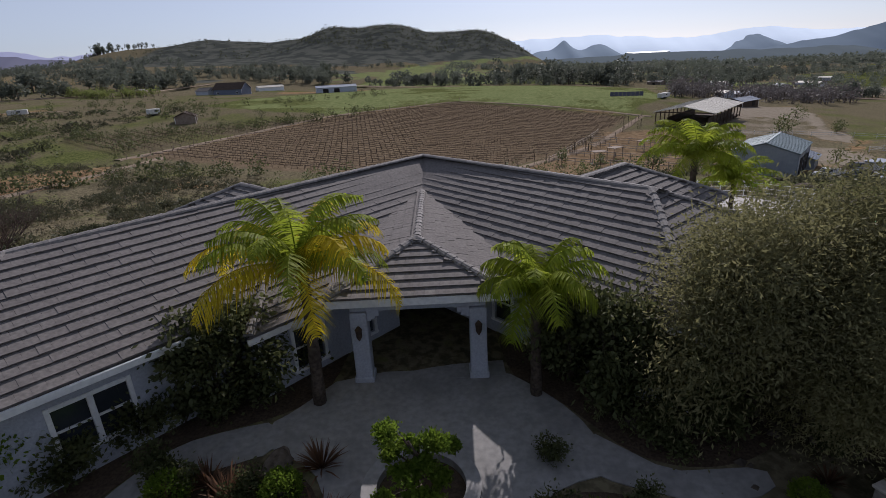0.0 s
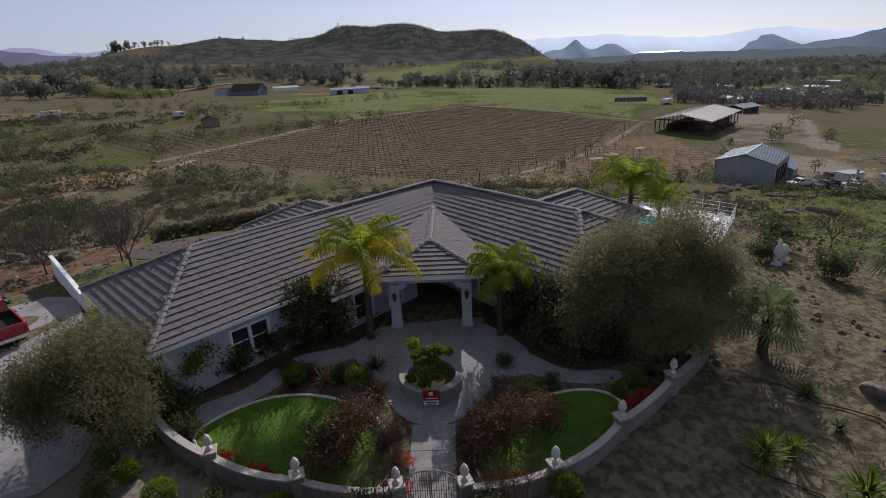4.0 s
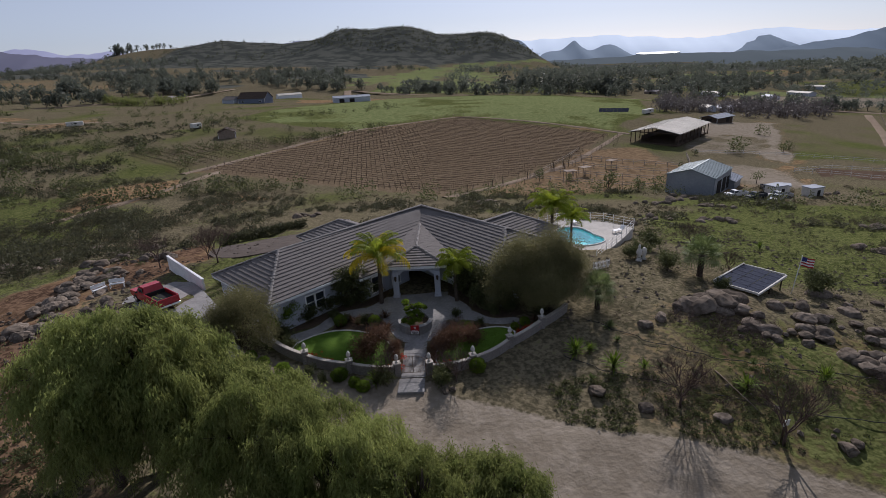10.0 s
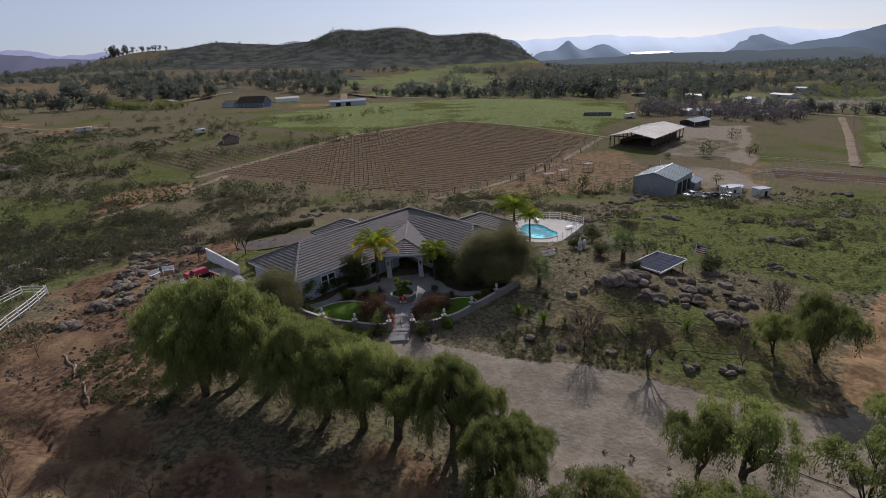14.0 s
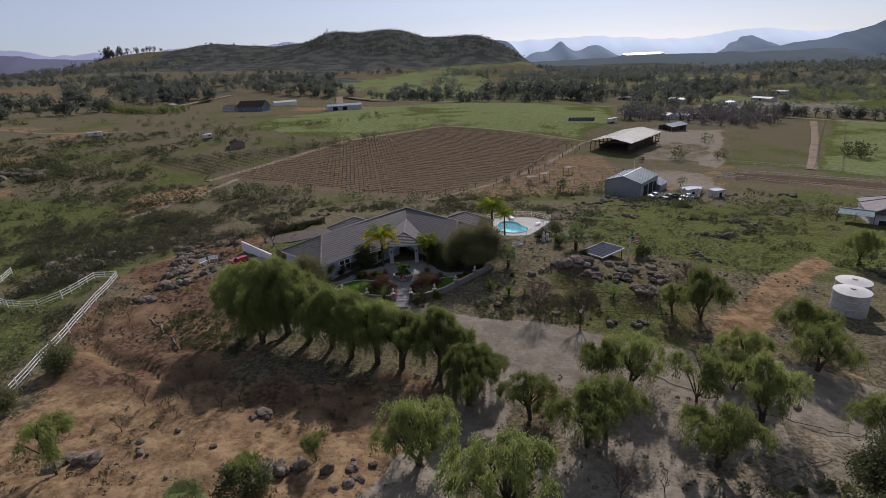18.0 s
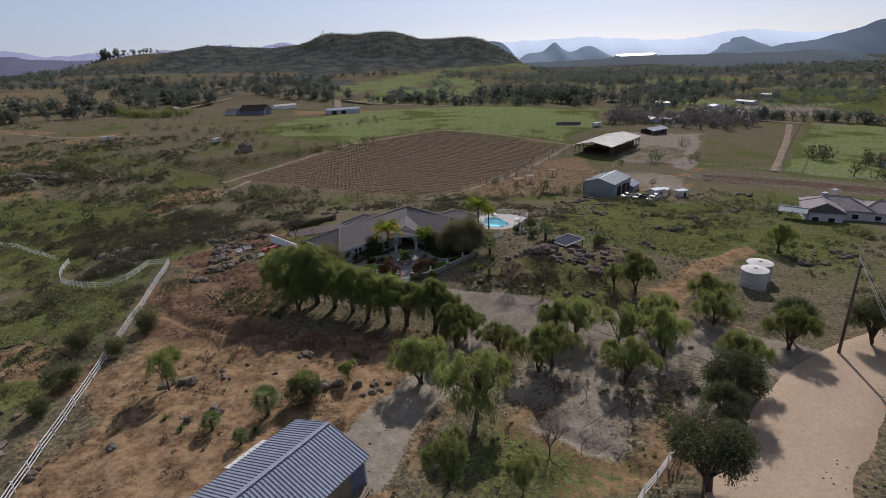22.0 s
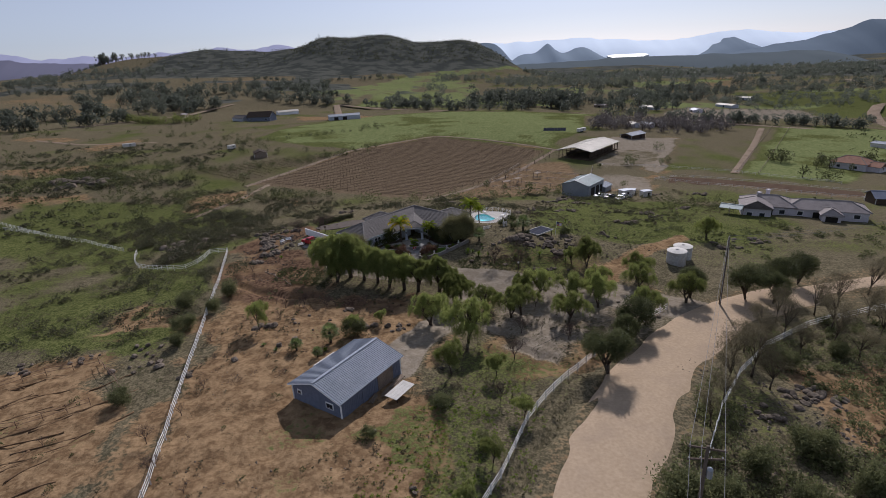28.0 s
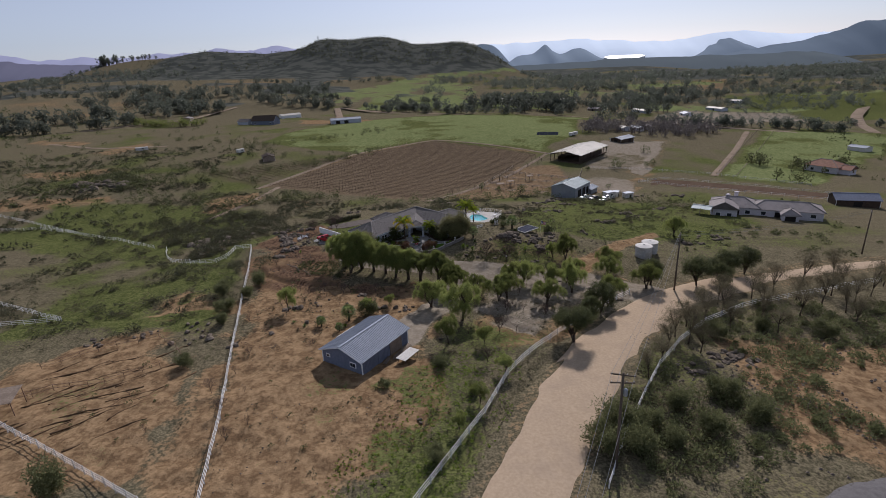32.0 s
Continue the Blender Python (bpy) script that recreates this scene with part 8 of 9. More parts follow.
for a, b, r in (((-30.5, -16.5), (-29.2, -18.6), .10), ((-27.8, -19.5), (-25.3, -22.6), .08), ((-33.2, -14.3), (-29.9, -17.4), .08), ((21.5, -13.5), (22.5, -17.5), .05)):
    pts = [(a[0] + (b[0] - a[0]) * t / 5, a[1] + (b[1] - a[1]) * t / 5 + .12 * math.sin(t * 2), gz(a[0] + (b[0] - a[0]) * t / 5, a[1] + (b[1] - a[1]) * t / 5) + .12) for t in range(6)]
    tagged(new("fallen_limb", Geo().tube(pts, [r * (1.2 - .1 * t) for t in range(6)], 6).mesh("fallen_limb", WOOD, True)), "pale fallen limb on bare red soil", "log")

# white notice board on a post by the bare trees
board = thing("notice_board", 22.6, -19.5, gz(22.6, -19.5), 20, "small white notice board on a dark wooden post", "sign")
part("post", Geo().box(0, 0, .65, .1, .1, 1.7, 0, .01).mesh("post", DARKWOOD), board)
part("panel", Geo().box(0, -.08, 1.35, .5, .04, .42, 0, .01).mesh("panel", WHITE), board, "blank white painted panel")

# ruts and wheel tracks in the bare soil
# Two soil browns: the darker for grooves, the lighter for ruts.
DARK_SOIL = material("dark_soil", (0.045, 0.03, 0.021), (0.085, 0.058, 0.04), 5, .95, .4, .3, space="World", spec=0.0)
WORN = material("worn_soil", (0.115, 0.073, 0.044), (0.18, 0.12, 0.073), 5, .95, .4, .3, space="World", spec=0.0)


def rut(a, b, r, seed, bend=.8):
    g = random.Random(seed)
    k = 14
    pts = []
    for i in range(k + 1):
        t = i / k
        x, y = a[0] + (b[0] - a[0]) * t + bend * math.sin(t * 5 + seed) * .6, a[1] + (b[1] - a[1]) * t + bend * math.sin(t * 3.1 + seed * 2)
        pts.append((x, y, gz(x, y) + .02 - r * .62))
    tagged(new("soil_rut", Geo().tube(pts, [r * g.uniform(.4, 1.2) for _ in pts], 6).mesh("soil_rut", WORN, True)), "dark eroded rut in the bare soil", "rut", kind="stuff")


PEN_RUTS = []
pr = random.Random(15)
for k in range(30):
    bx, by = pr.uniform(-62, -41), pr.uniform(-80, -55)
    ln_ = pr.uniform(4, 13)
    if float(inside(bx, by, PEN)) > -2:
        PEN_RUTS.append(((bx - ln_ * .42, by - ln_ * .28), (bx + ln_ * .42, by + ln_ * .28)))
for k, (a, b) in enumerate(PEN_RUTS):
    rut(a, b, .14, k, 1.1)


def groove(line, r, label, mat=None):
    """A dark groove along a broken line on the ground."""
    P = np.array([(ax + (bx - ax) * i / 8, ay + (by - ay) * i / 8) for (ax, ay), (bx, by) in zip(line, line[1:]) for i in range(8)] + [line[-1]], float)
    for _ in range(6):
        P[1:-1] = (P[:-2] + P[1:-1] * 2 + P[2:]) / 4
    P += np.stack([vnoise(P[:, 0], P[:, 1], 2, 31) - .5, vnoise(P[:, 0], P[:, 1], 2, 32) - .5], 1) * r * 2
    pts = [(x, y, gz(x, y) - r * .72) for x, y in P]
    tagged(new("soil_rut", Geo().tube(pts, [r * (.7 + .6 * float(vnoise(x, y, 1.5, 33))) for x, y, z in pts], 6).mesh("soil_rut", mat or DARK_SOIL, True)), label, "rut", kind="stuff")


groove([(-61, -28), (-54, -26), (-48, -30), (-43, -34)], .2, "dark track in the bare patch")
sapling = bare_tree("bare_sapling", "small leafless sapling on bare soil", 33, 2.4, 3, .7, .04, 4)
sr = random.Random(9)
for x, y in ((-26.3, -30.6), (-21.2, -33.7), (-19.5, -35.6), (-14.6, -33), (-30, -38), (-24, -37), (-33, -46), (-30, -52), (-28.5, -60), (-29, -66), (-25.5, -72), (-22.5, -80), (-36, -14), (-34, -19), (-39, -52), (-44, -70), (-36.5, -80), (-16, -40), (8, -44), (14, -40), (22, -46), (26, -49), (19, -55), (10, -56), (16, -63), (38, -14), (42, -8), (33, -24)):
    plant(sapling, x, y, sr.uniform(.6, 1.3))
drop_source(sapling)


# ---- the valley: barns, paddocks, houses ----
pb = gable("pole_barn", 101.5, 188.5, -16.4, -41, 20, 40, 4.6, 2.0, METAL_GREY, PALE_ROOF, "large open-sided pole barn with pale metal roof", "barn", open_side=True, over=.6, ribs=1.6)
for sx in (-9.8, 9.8):
    for k in range(9):
        part("post", Geo().box(sx, -19.6 + k * 4.9, 2.0, .3, .3, 5.2).mesh("post", DARKWOOD), pb)
for sy in (-19.8, 19.8):
    part("truss", Geo().box(0, sy, 4.5, 19.6, .2, .4).mesh("truss", DARKWOOD), pb)
part("stall_wall", Geo().box(-7, 2, 1.0, .2, 34, 2.6).box(7, 2, 1.0, .2, 34, 2.6).mesh("stall_wall", DARKWOOD), pb)
part("floor_pad", Geo().box(0, 0, -.3, 19, 39, .8).mesh("floor_pad", MULCH), pb)
gable("stable", 152, 250, gz(152, 250) - .1, -55, 9, 16, 2.9, 1.2, DARKWOOD, METAL_ROOF, "dark stable with pale metal roof", "stable", [("y-", 0, 3, 2.4, DARK), ("x+", 3, 3, 2.4, DARK)], over=.8, ribs=1.2)
gable("field_shed", 79.5, 96, gz(79.5, 96) - .1, -41, 5, 6.5, 2.6, .8, METAL_GREY, METAL_ROOF, "small shed with metal roof beside the barn", "shed", open_side=False, over=.5, ribs=1.0)
for x, y, r, s in ((83.5, 80.5, 20, 1.0), (91.5, 79.2, 15, .9), (88.0, 84.5, 60, .8)):
    c = thing("storage_hut", x, y, gz(x, y), r, "small white storage hut with flat lid roof", "hut")
    part("wall", Geo().box(0, 0, 1.1 * s, 4.2 * s, 3.0 * s, 2.8 * s, 0, .03).mesh("wall", STONE_W), c)
    part("roof", Geo().box(0, 0, 2.55 * s, 4.6 * s, 3.4 * s, .16, 0, .03).mesh("roof", METAL_ROOF), c)
    part("door", Geo().box(.4, -1.53 * s, .9 * s, .9, .08, 1.8 * s).mesh("door", DARK), c)
gable("stone_hut", -94.5, 188, gz(-94.5, 188) - .1, 20, 7, 9, 2.6, 1.4, WOOD, DARKWOOD, "small weathered brown shed in the field", "shed", [("x+", 0, 1.2, 2.0, DARK)], over=.3, ribs=1.0)
gable("long_shed", -73.5, 388, gz(-73.5, 388) - .3, -75, 11, 29, 4.2, 1.3, STUCCO, METAL_ROOF, "long pale storage building with metal roof", "building", [("x+", -8, 4, 3.4, DARK), ("x+", 0, 4, 3.4, DARK)], over=.3, ribs=2.0)
gable("farm_shed", -148, 472, gz(-148, 472), -60, 12, 22, 3.2, 1.3, WHITE, PALE_ROOF, "low white farm shed", "shed", over=.5, ribs=2.2)
gable("farmhouse", -155, 400, gz(-155, 400) - .2, 78, 13, 24, 4.6, 4.4, METAL_BLUE, DARKWOOD, "dark grey farmhouse with steep dark roof", "house", [("x+", 2, 1.4, 2.2, DARK)], [("x+", -8, 1.2, 2.0, 1.4), ("x+", 8, 1.2, 2.0, 1.4), ("x-", -8, 1.2, 2.0, 1.4), ("x-", 8, 1.2, 2.0, 1.4)], over=.6, ribs=2.0)
gable("farmhouse", -176, 404, gz(-176, 404) - .2, 60, 9, 14, 3.4, 2.2, STUCCO, ROOF_TILE, "smaller pale outbuilding beside the farmhouse", "house", [("x+", 0, 3, 2.4, WHITE)], [], over=.5, ribs=2.0)
ROSE = material("pale_pink_stucco", (0.50, 0.47, 0.50), (0.60, 0.57, 0.60), 6, .9, .2, .2)
BROWN_TILE = material("brown_roof_tile", (0.21, 0.185, 0.18), (0.30, 0.27, 0.26), 5, .85, .3, .3)
RED_TILE = material("red_roof_tile", (0.25, 0.13, 0.09), (0.36, 0.20, 0.14), 5, .85, .3, .3)
rz0 = gz(128, 36) - .2


def hip_block(parent, cx, cy, rz, w, l, eave, rise, wall, roof, windows=(), doors=(), over=.6, gable_end=False):
    """One wing of a house: four walls, a hipped roof of separate faces, cap tiles, windows and doors, as parts of the house."""
    m = pose(cx, cy, 0, 0, 0, rz)
    hw, hl = w / 2, l / 2

    def put(name, g, mat, under=parent, label=""):
        g.v = [tuple(m @ Vector(v)) for v in g.v]
        return part(name, g.mesh(name, mat), under, label)
    for sx in (-1, 1):
        put("wall", Geo().box(sx * (hw - .1), 0, eave / 2 - .6, .2, l, eave + 1.2), wall)
        put("wall", Geo().box(0, sx * (hl - .1), eave / 2 - .6, w - .4, .2, eave + 1.2), wall)
    ez = eave - over * rise / hw
    e = [(-hw - over, -hl - over, ez), (hw + over, -hl - over, ez), (hw + over, hl + over, ez), (-hw - over, hl + over, ez)]
    back = 0 if gable_end else hw
    r0, r1 = (0, -hl - over + back, eave + rise), (0, hl + over - hw, eave + rise)
    for face in ([e[0], e[1], r0], [e[1], e[2], r1, r0], [e[2], e[3], r1], [e[3], e[0], r0, r1]):
        n = len(face)
        put("roof", Geo().add(face + [(x, y, z - .12) for x, y, z in face], [tuple(range(n)), tuple(range(2 * n - 1, n - 1, -1))] + [(i, n + i, n + (i + 1) % n, (i + 1) % n) for i in range(n)]), roof)
    for p, q in ((r0, r1), (r0, e[0]), (r0, e[1]), (r1, e[2]), (r1, e[3])):
        put("ridge_cap", Geo().tube([(p[0], p[1], p[2] + .04), (q[0], q[1], q[2] + .04)], .14, 5), RIDGE_TILE)
    for side, pos, sill, ww, wh in windows:
        ax, sg = side[0] == "x", 1 if side[1] == "+" else -1
        fr = Geo().box(sg * (hw + .03), pos, sill + wh / 2, .1, ww + .3, wh + .3) if ax else Geo().box(pos, sg * (hl + .03), sill + wh / 2, ww + .3, .1, wh + .3)
        pn = Geo().box(sg * (hw + .07), pos, sill + wh / 2, .06, ww, wh) if ax else Geo().box(pos, sg * (hl + .07), sill + wh / 2, ww, .06, wh)
        put("pane", pn, GLASS, put("window", fr, WHITE))
    for side, pos, dw, dh in doors:
        ax, sg = side[0] == "x", 1 if side[1] == "+" else -1
        put("door", Geo().box(sg * (hw + .04), pos, dh / 2, .1, dw, dh) if ax else Geo().box(pos, sg * (hl + .04), dh / 2, dw, .1, dh), DARK)


ranch = thing("ranch_house", 126, 38, rz0, 0, "long pale stucco ranch house with hipped brown tile roofs", "house")
hip_block(ranch, -7.5, 6.2, 62, 11, 15, 3.6, 2.3, ROSE, BROWN_TILE, [("x-", -4, 1.0, 1.5, 1.3), ("x-", 2.5, 1.0, 1.5, 1.3)], [("x-", -.8, 1.2, 2.1)])
hip_block(ranch, 6.5, -1.6, 62, 10, 22, 3.3, 2.0, ROSE, BROWN_TILE, [("x-", -8, 1.0, 1.6, 1.2), ("x-", -3, 1.0, 1.6, 1.2), ("x-", 7, 1.0, 1.4, 1.2)], [("x-", 2, 3.0, 2.2)])
hip_block(ranch, -13.5, 3.0, -28, 8.5, 10, 4.0, 2.2, ROSE, BROWN_TILE, [("y-", -1.8, 1.0, 1.5, 1.2), ("y-", 1.8, 1.0, 1.5, 1.2), ("x+", 0, 1.0, 1.4, 1.2)], gable_end=True)
hip_block(ranch, 4.2, -7.6, -28, 5, 6, 3.0, 1.3, ROSE, BROWN_TILE, [], [("y-", 0, 3.2, 2.2)])
for x, y in ((-4.5, 11.0), (-9.4, 8.2)):
    st_ = part("chimney", Geo().box(x, y, 4.9, 1.2, .9, 2.6, 28, .03).mesh("chimney", ROSE), ranch)
    part("chimney_cap", Geo().box(x, y, 6.3, 1.5, 1.2, .2, 28, .03).mesh("chimney_cap", ROSE), st_)
gable("dark_barn", 178, 60, gz(178, 60) - .3, 70, 9, 15, 3.6, 1.8, DARKWOOD, METAL_BLUE, "dark blue-grey barn with skylights", "barn", [("x-", 0, 3, 2.8, DARK)], over=.5, ribs=1.0)
red_house = thing("red_roof_house", 236, 152, gz(236, 152) - .2, 0, "pale house with hipped red tile roof", "house")
hip_block(red_house, 0, 0, 30, 12, 17, 4.4, 2.8, ROSE, RED_TILE, [("x-", -4, 1.4, 1.6, 1.4), ("x-", 4, 1.4, 1.6, 1.4), ("y-", 0, 1.4, 2.0, 1.4)])
hip_block(red_house, 5.5, -8.5, 30, 8, 8, 3.4, 1.8, ROSE, RED_TILE, [("y-", 0, 1.2, 1.8, 1.4)], gable_end=True)
gable("field_shed", 318, 226, gz(318, 226), 20, 8, 12, 3, 1, STONE_W, METAL_ROOF, "small pale field shed", "shed", over=.4, ribs=1.5)
gable("shade_shelter", 104, 40, gz(104, 40), 50, 5, 6, 2.5, .7, WOOD, GREEN_ROOF, "small open shelter with green roof", "shelter", open_side=True, over=.3, ribs=1.0)
for sx in (-2.3, 2.3):
    for sy in (-2.7, 2.7):
        o = thing("shelter_post", 104 + sx, 40 + sy, gz(104 + sx, 40 + sy), 0, "thin wooden post of the green shelter", "post")
        part("shaft", Geo().box(0, 0, 1.2, .15, .15, 3.2).mesh("shaft", WOOD), o)
for k, (x, y, r, w_, l_) in enumerate(((258, 476, 20, 9, 22), (300, 452, -10, 10, 16), (212, 505, 40, 9, 14), (372, 520, 15, 10, 26), (190, 318, 30, 7, 10), (205, 330, -20, 7, 12), (448, 610, 30, 10, 20), (330, 700, -15, 12, 18), (-262, 470, 10, 9, 14), (176, 312, 10, 6, 9))):
    gable("farm_shed", x, y, gz(x, y) - .1, r, w_, l_, 3.0, 1.2, (STUCCO, ROSE, WOOD)[k % 3], (PALE_ROOF, METAL_ROOF, BROWN_TILE)[k % 3], ("low pale farm building among trees", "small farm building with metal roof among trees", "brown wooden farm building among trees")[k % 3], "building", [("x-", 0, 2.4, 2.3, DARK)], over=.4, ribs=4.0)
far_sol = thing("solar_array", 97, 257, gz(97, 257), -20, "tilted blue solar panels on a frame in the field", "solar array")
for i in range(8):
    part("solar_panel", Geo().add([(-8 + i * 2, -1.5, .6), (-6.1 + i * 2, -1.5, .6), (-6.1 + i * 2, 1.5, 2.4), (-8 + i * 2, 1.5, 2.4), (-8 + i * 2, -1.5, .5), (-6.1 + i * 2, -1.5, .5), (-6.1 + i * 2, 1.5, 2.3), (-8 + i * 2, 1.5, 2.3)], [(0, 1, 2, 3), (7, 6, 5, 4), (0, 4, 5, 1), (1, 5, 6, 2), (2, 6, 7, 3), (3, 7, 4, 0)]).mesh("solar_panel", SOLAR), far_sol)
    part("post", Geo().box(-7 + i * 2, .9, .8, .1, .1, 2.4).mesh("post", METAL_GREY), far_sol)
for x, y, r, l_, lab in ((-199, 242, 30, 8, "white travel trailer parked in the scrub"), (118, 262, 40, 9, "white travel trailer by the sand lot"), (-120, 214, 60, 5, "small white utility trailer in the field")):
    t = thing("travel_trailer", x, y, gz(x, y), r, lab, "trailer")
    part("body", Geo().box(0, 0, 1.7, l_, 2.4, 2.2, 0, .15).mesh("body", STONE_W), t)
    part("window", Geo().box(.5, -1.22, 1.9, 1.4, .06, .6).mesh("window", GLASS), t)
    for sx in (-.6, .6):
        part("wheel", Geo().tube([(sx, -1.15, .36), (sx, 1.15, .36)], .36, 12).mesh("wheel", RUBBER), t)
CARP = [material("white_car_paint", (0.6, 0.6, 0.6), (0.66, 0.66, 0.66), 2, .3, 0, .1), material("dark_car_paint", (0.03, 0.035, 0.045), (0.05, 0.055, 0.065), 2, .3, 0, .1), material("silver_car_paint", (0.35, 0.36, 0.38), (0.4, 0.41, 0.43), 2, .3, 0, .1, metal=.5)]
for k, (x, y, r) in enumerate(((76, 76, 20), (79, 72.5, 35), (73, 79, 10), (85.5, 88, 70), (82, 76.5, 0))):
    pickup("parked_truck", x, y, gz(x, y) + .02, r, CARP[(k + 1) % 3], ("white", "dark", "silver")[(k + 1) % 3] + " truck parked on dirt near the barn")

# paddock rails, arena rails, field fences
PALE_RAIL = material("pale_rail_wood", (0.33, 0.27, 0.21), (0.45, 0.38, 0.31), 4, .85, .1, .3, space="World")
rail_fence([(30, 112), (48, 101), (63, 93)], "pale brown paddock rail fence on red soil", (.6, 1.2), 1.4, 4, PALE_RAIL, .2, .16, .08)
rail_fence([(36, 124), (56, 112), (72, 104)], "pale brown paddock rail fence on red soil", (.6, 1.2), 1.4, 4, PALE_RAIL, .2, .16, .08)
rail_fence([(43, 137), (62, 125), (80, 116)], "pale brown paddock rail fence on red soil", (.6, 1.2), 1.4, 4, PALE_RAIL, .2, .16, .08)
rail_fence([(49, 149), (68, 137), (84, 128)], "pale brown paddock rail fence on red soil", (.6, 1.2), 1.4, 4, PALE_RAIL, .2, .16, .08)
rail_fence([(28, 113), (54, 160)], "pale brown paddock rail fence on red soil", (.6, 1.2), 1.4, 4, PALE_RAIL, .2, .16, .08)
rail_fence([(62, 94), (72, 110), (84, 128), (92, 150)], "pale brown paddock rail fence on red soil", (.6, 1.2), 1.4, 4, PALE_RAIL, .2, .16, .08)
ribbon("arena_sand", [(118, 116), (148, 101), (182, 78)], 21, material("arena_soil", (0.085, 0.058, 0.042), (0.125, 0.09, 0.066), 2, .95, .3, .3, space="World", spec=0.0), "dark brown riding arena of harrowed soil", 0.05, 3.0, "arena")
rail_fence([(112, 118), (128, 124), (160, 106), (192, 84), (174, 69), (140, 92), (112, 118)], "pale rail fence round the riding arena", (.6, 1.2), 1.4, 5, STONE_W, .14, .10, .06)
rail_fence([(98, 156), (126, 151), (160, 138), (196, 108)], "pale rail fence along the lane", (.6, 1.2), 1.4, 6, STONE_W, .14, .10, .06)
rail_fence([(164, 138), (230, 228), (312, 338)], "dark field fence along the lane", (.6, 1.2), 1.4, 9, WOOD, .14, .08, .06)
rail_fence([(172, 133), (240, 222), (322, 330)], "dark field fence along the lane", (.6, 1.2), 1.4, 9, WOOD, .14, .08, .06)
for k, (x, y, r) in enumerate(((46, 118, 30), (58, 130, 40), (40, 112, 10))):
    s_ = thing("paddock_shade", x, y, gz(x, y), r, "small open paddock shade with pale roof", "shelter")
    part("roof_panel", Geo().box(0, 0, 2.6, 3.6, 2.6, .12, 0, .02).mesh("roof_panel", WOOD), s_)
    for sx in (-1.6, 1.6):
        for sy in (-1.1, 1.1):
            part("post", Geo().box(sx, sy, 1.2, .12, .12, 2.8).mesh("post", WOOD), s_)

# ---- vineyards: rows of posts, wires and bare vines ----
VINEWOOD = material("vine_wood", (0.085, 0.06, 0.045), (0.15, 0.11, 0.085), 5, .9, 0, .3, space="World")


def vineyard(name, poly, ang, gap, label, mat, leaf=None):
    d = np.array([math.cos(radians(ang)), math.sin(radians(ang))])
    n = np.array([-d[1], d[0]])
    c = np.mean(np.array(poly), 0)
    g = np.random.default_rng(61)
    boxes, sizes = [], []
    for r in np.arange(-130, 130, gap):
        t = np.arange(-130, 130, 1.9)
        P = c + n * r + t[:, None] * d + g.normal(0, .05, (len(t), 2))
        P = P[inside(P[:, 0], P[:, 1], poly) > 1.5]
        for i, p in enumerate(P):
            post = i % 4 == 0
            boxes.append((p[0], p[1]))
            sizes.append((.07, .07, 1.75) if post else (.09, .09, .85))
            boxes.append((p[0] + d[0] * .9, p[1] + d[1] * .9))
            sizes.append((1.7, .07, -1))
    B, S = np.array(boxes), np.array(sizes)
    z = ground_z(B[:, 0], B[:, 1])
    cube = np.array([(i, j, k) for k in (0, 1) for i, j in ((-.5, -.5), (.5, -.5), (.5, .5), (-.5, .5))])
    wire_ = S[:, 2] < 0
    h = np.where(wire_, .12, S[:, 2])
    zb = np.where(wire_, z + .82, z - .05)
    L = cube[None] * np.stack([S[:, 0], S[:, 1], h], 1)[:, None]
    X = L[:, :, 0] * d[0] - L[:, :, 1] * d[1] + B[:, 0, None]
    Y = L[:, :, 0] * d[1] + L[:, :, 1] * d[0] + B[:, 1, None]
    V = np.stack([X, Y, L[:, :, 2] + zb[:, None]], -1).reshape(-1, 3)
    f = np.array([(4, 5, 6, 7), (0, 1, 5, 4), (1, 2, 6, 5), (2, 3, 7, 6), (3, 0, 4, 7)])
    F = (f[None] + (np.arange(len(B)) * 8)[:, None, None]).reshape(-1, 4)
    tagged(new(name, mesh_of(name, V, F, mat)), label, "vines", kind="stuff")
    k = ~wire_
    pts = np.stack([B[k, 0], B[k, 1], z[k] + .95], 1)
    tagged(new("vine_canes", leaves_mesh("vine_canes", pts, (.35, .35, .12) if leaf is None else (.5, .5, .25), 5 if leaf is None else 16, (.5, .03) if leaf is None else (.5, .09), leaf or TWIG, -.4, 9)), "bare brown vine canes" if leaf is None else "short green growth on vines", "vines", kind="stuff")


vineyard("vineyard_rows", VINE, -24.7, 2.9, "rows of bare trellised vines on brown soil", VINEWOOD)
vineyard("vineyard_rows", VINE2, -38, 3.6, "rows of trellised vines with green between", VINEWOOD, BUSH)
rail_fence([(-80, 120), (-42, 206), (12, 250)], "thin post fence along the vineyard track", (1.0,), 1.5, 7, WOOD, .14, .04, .04)
rail_fence([(0, 83), (47, 134), (82, 196)], "thin post fence along the vineyard track", (1.0,), 1.5, 7, WOOD, .14, .04, .04)


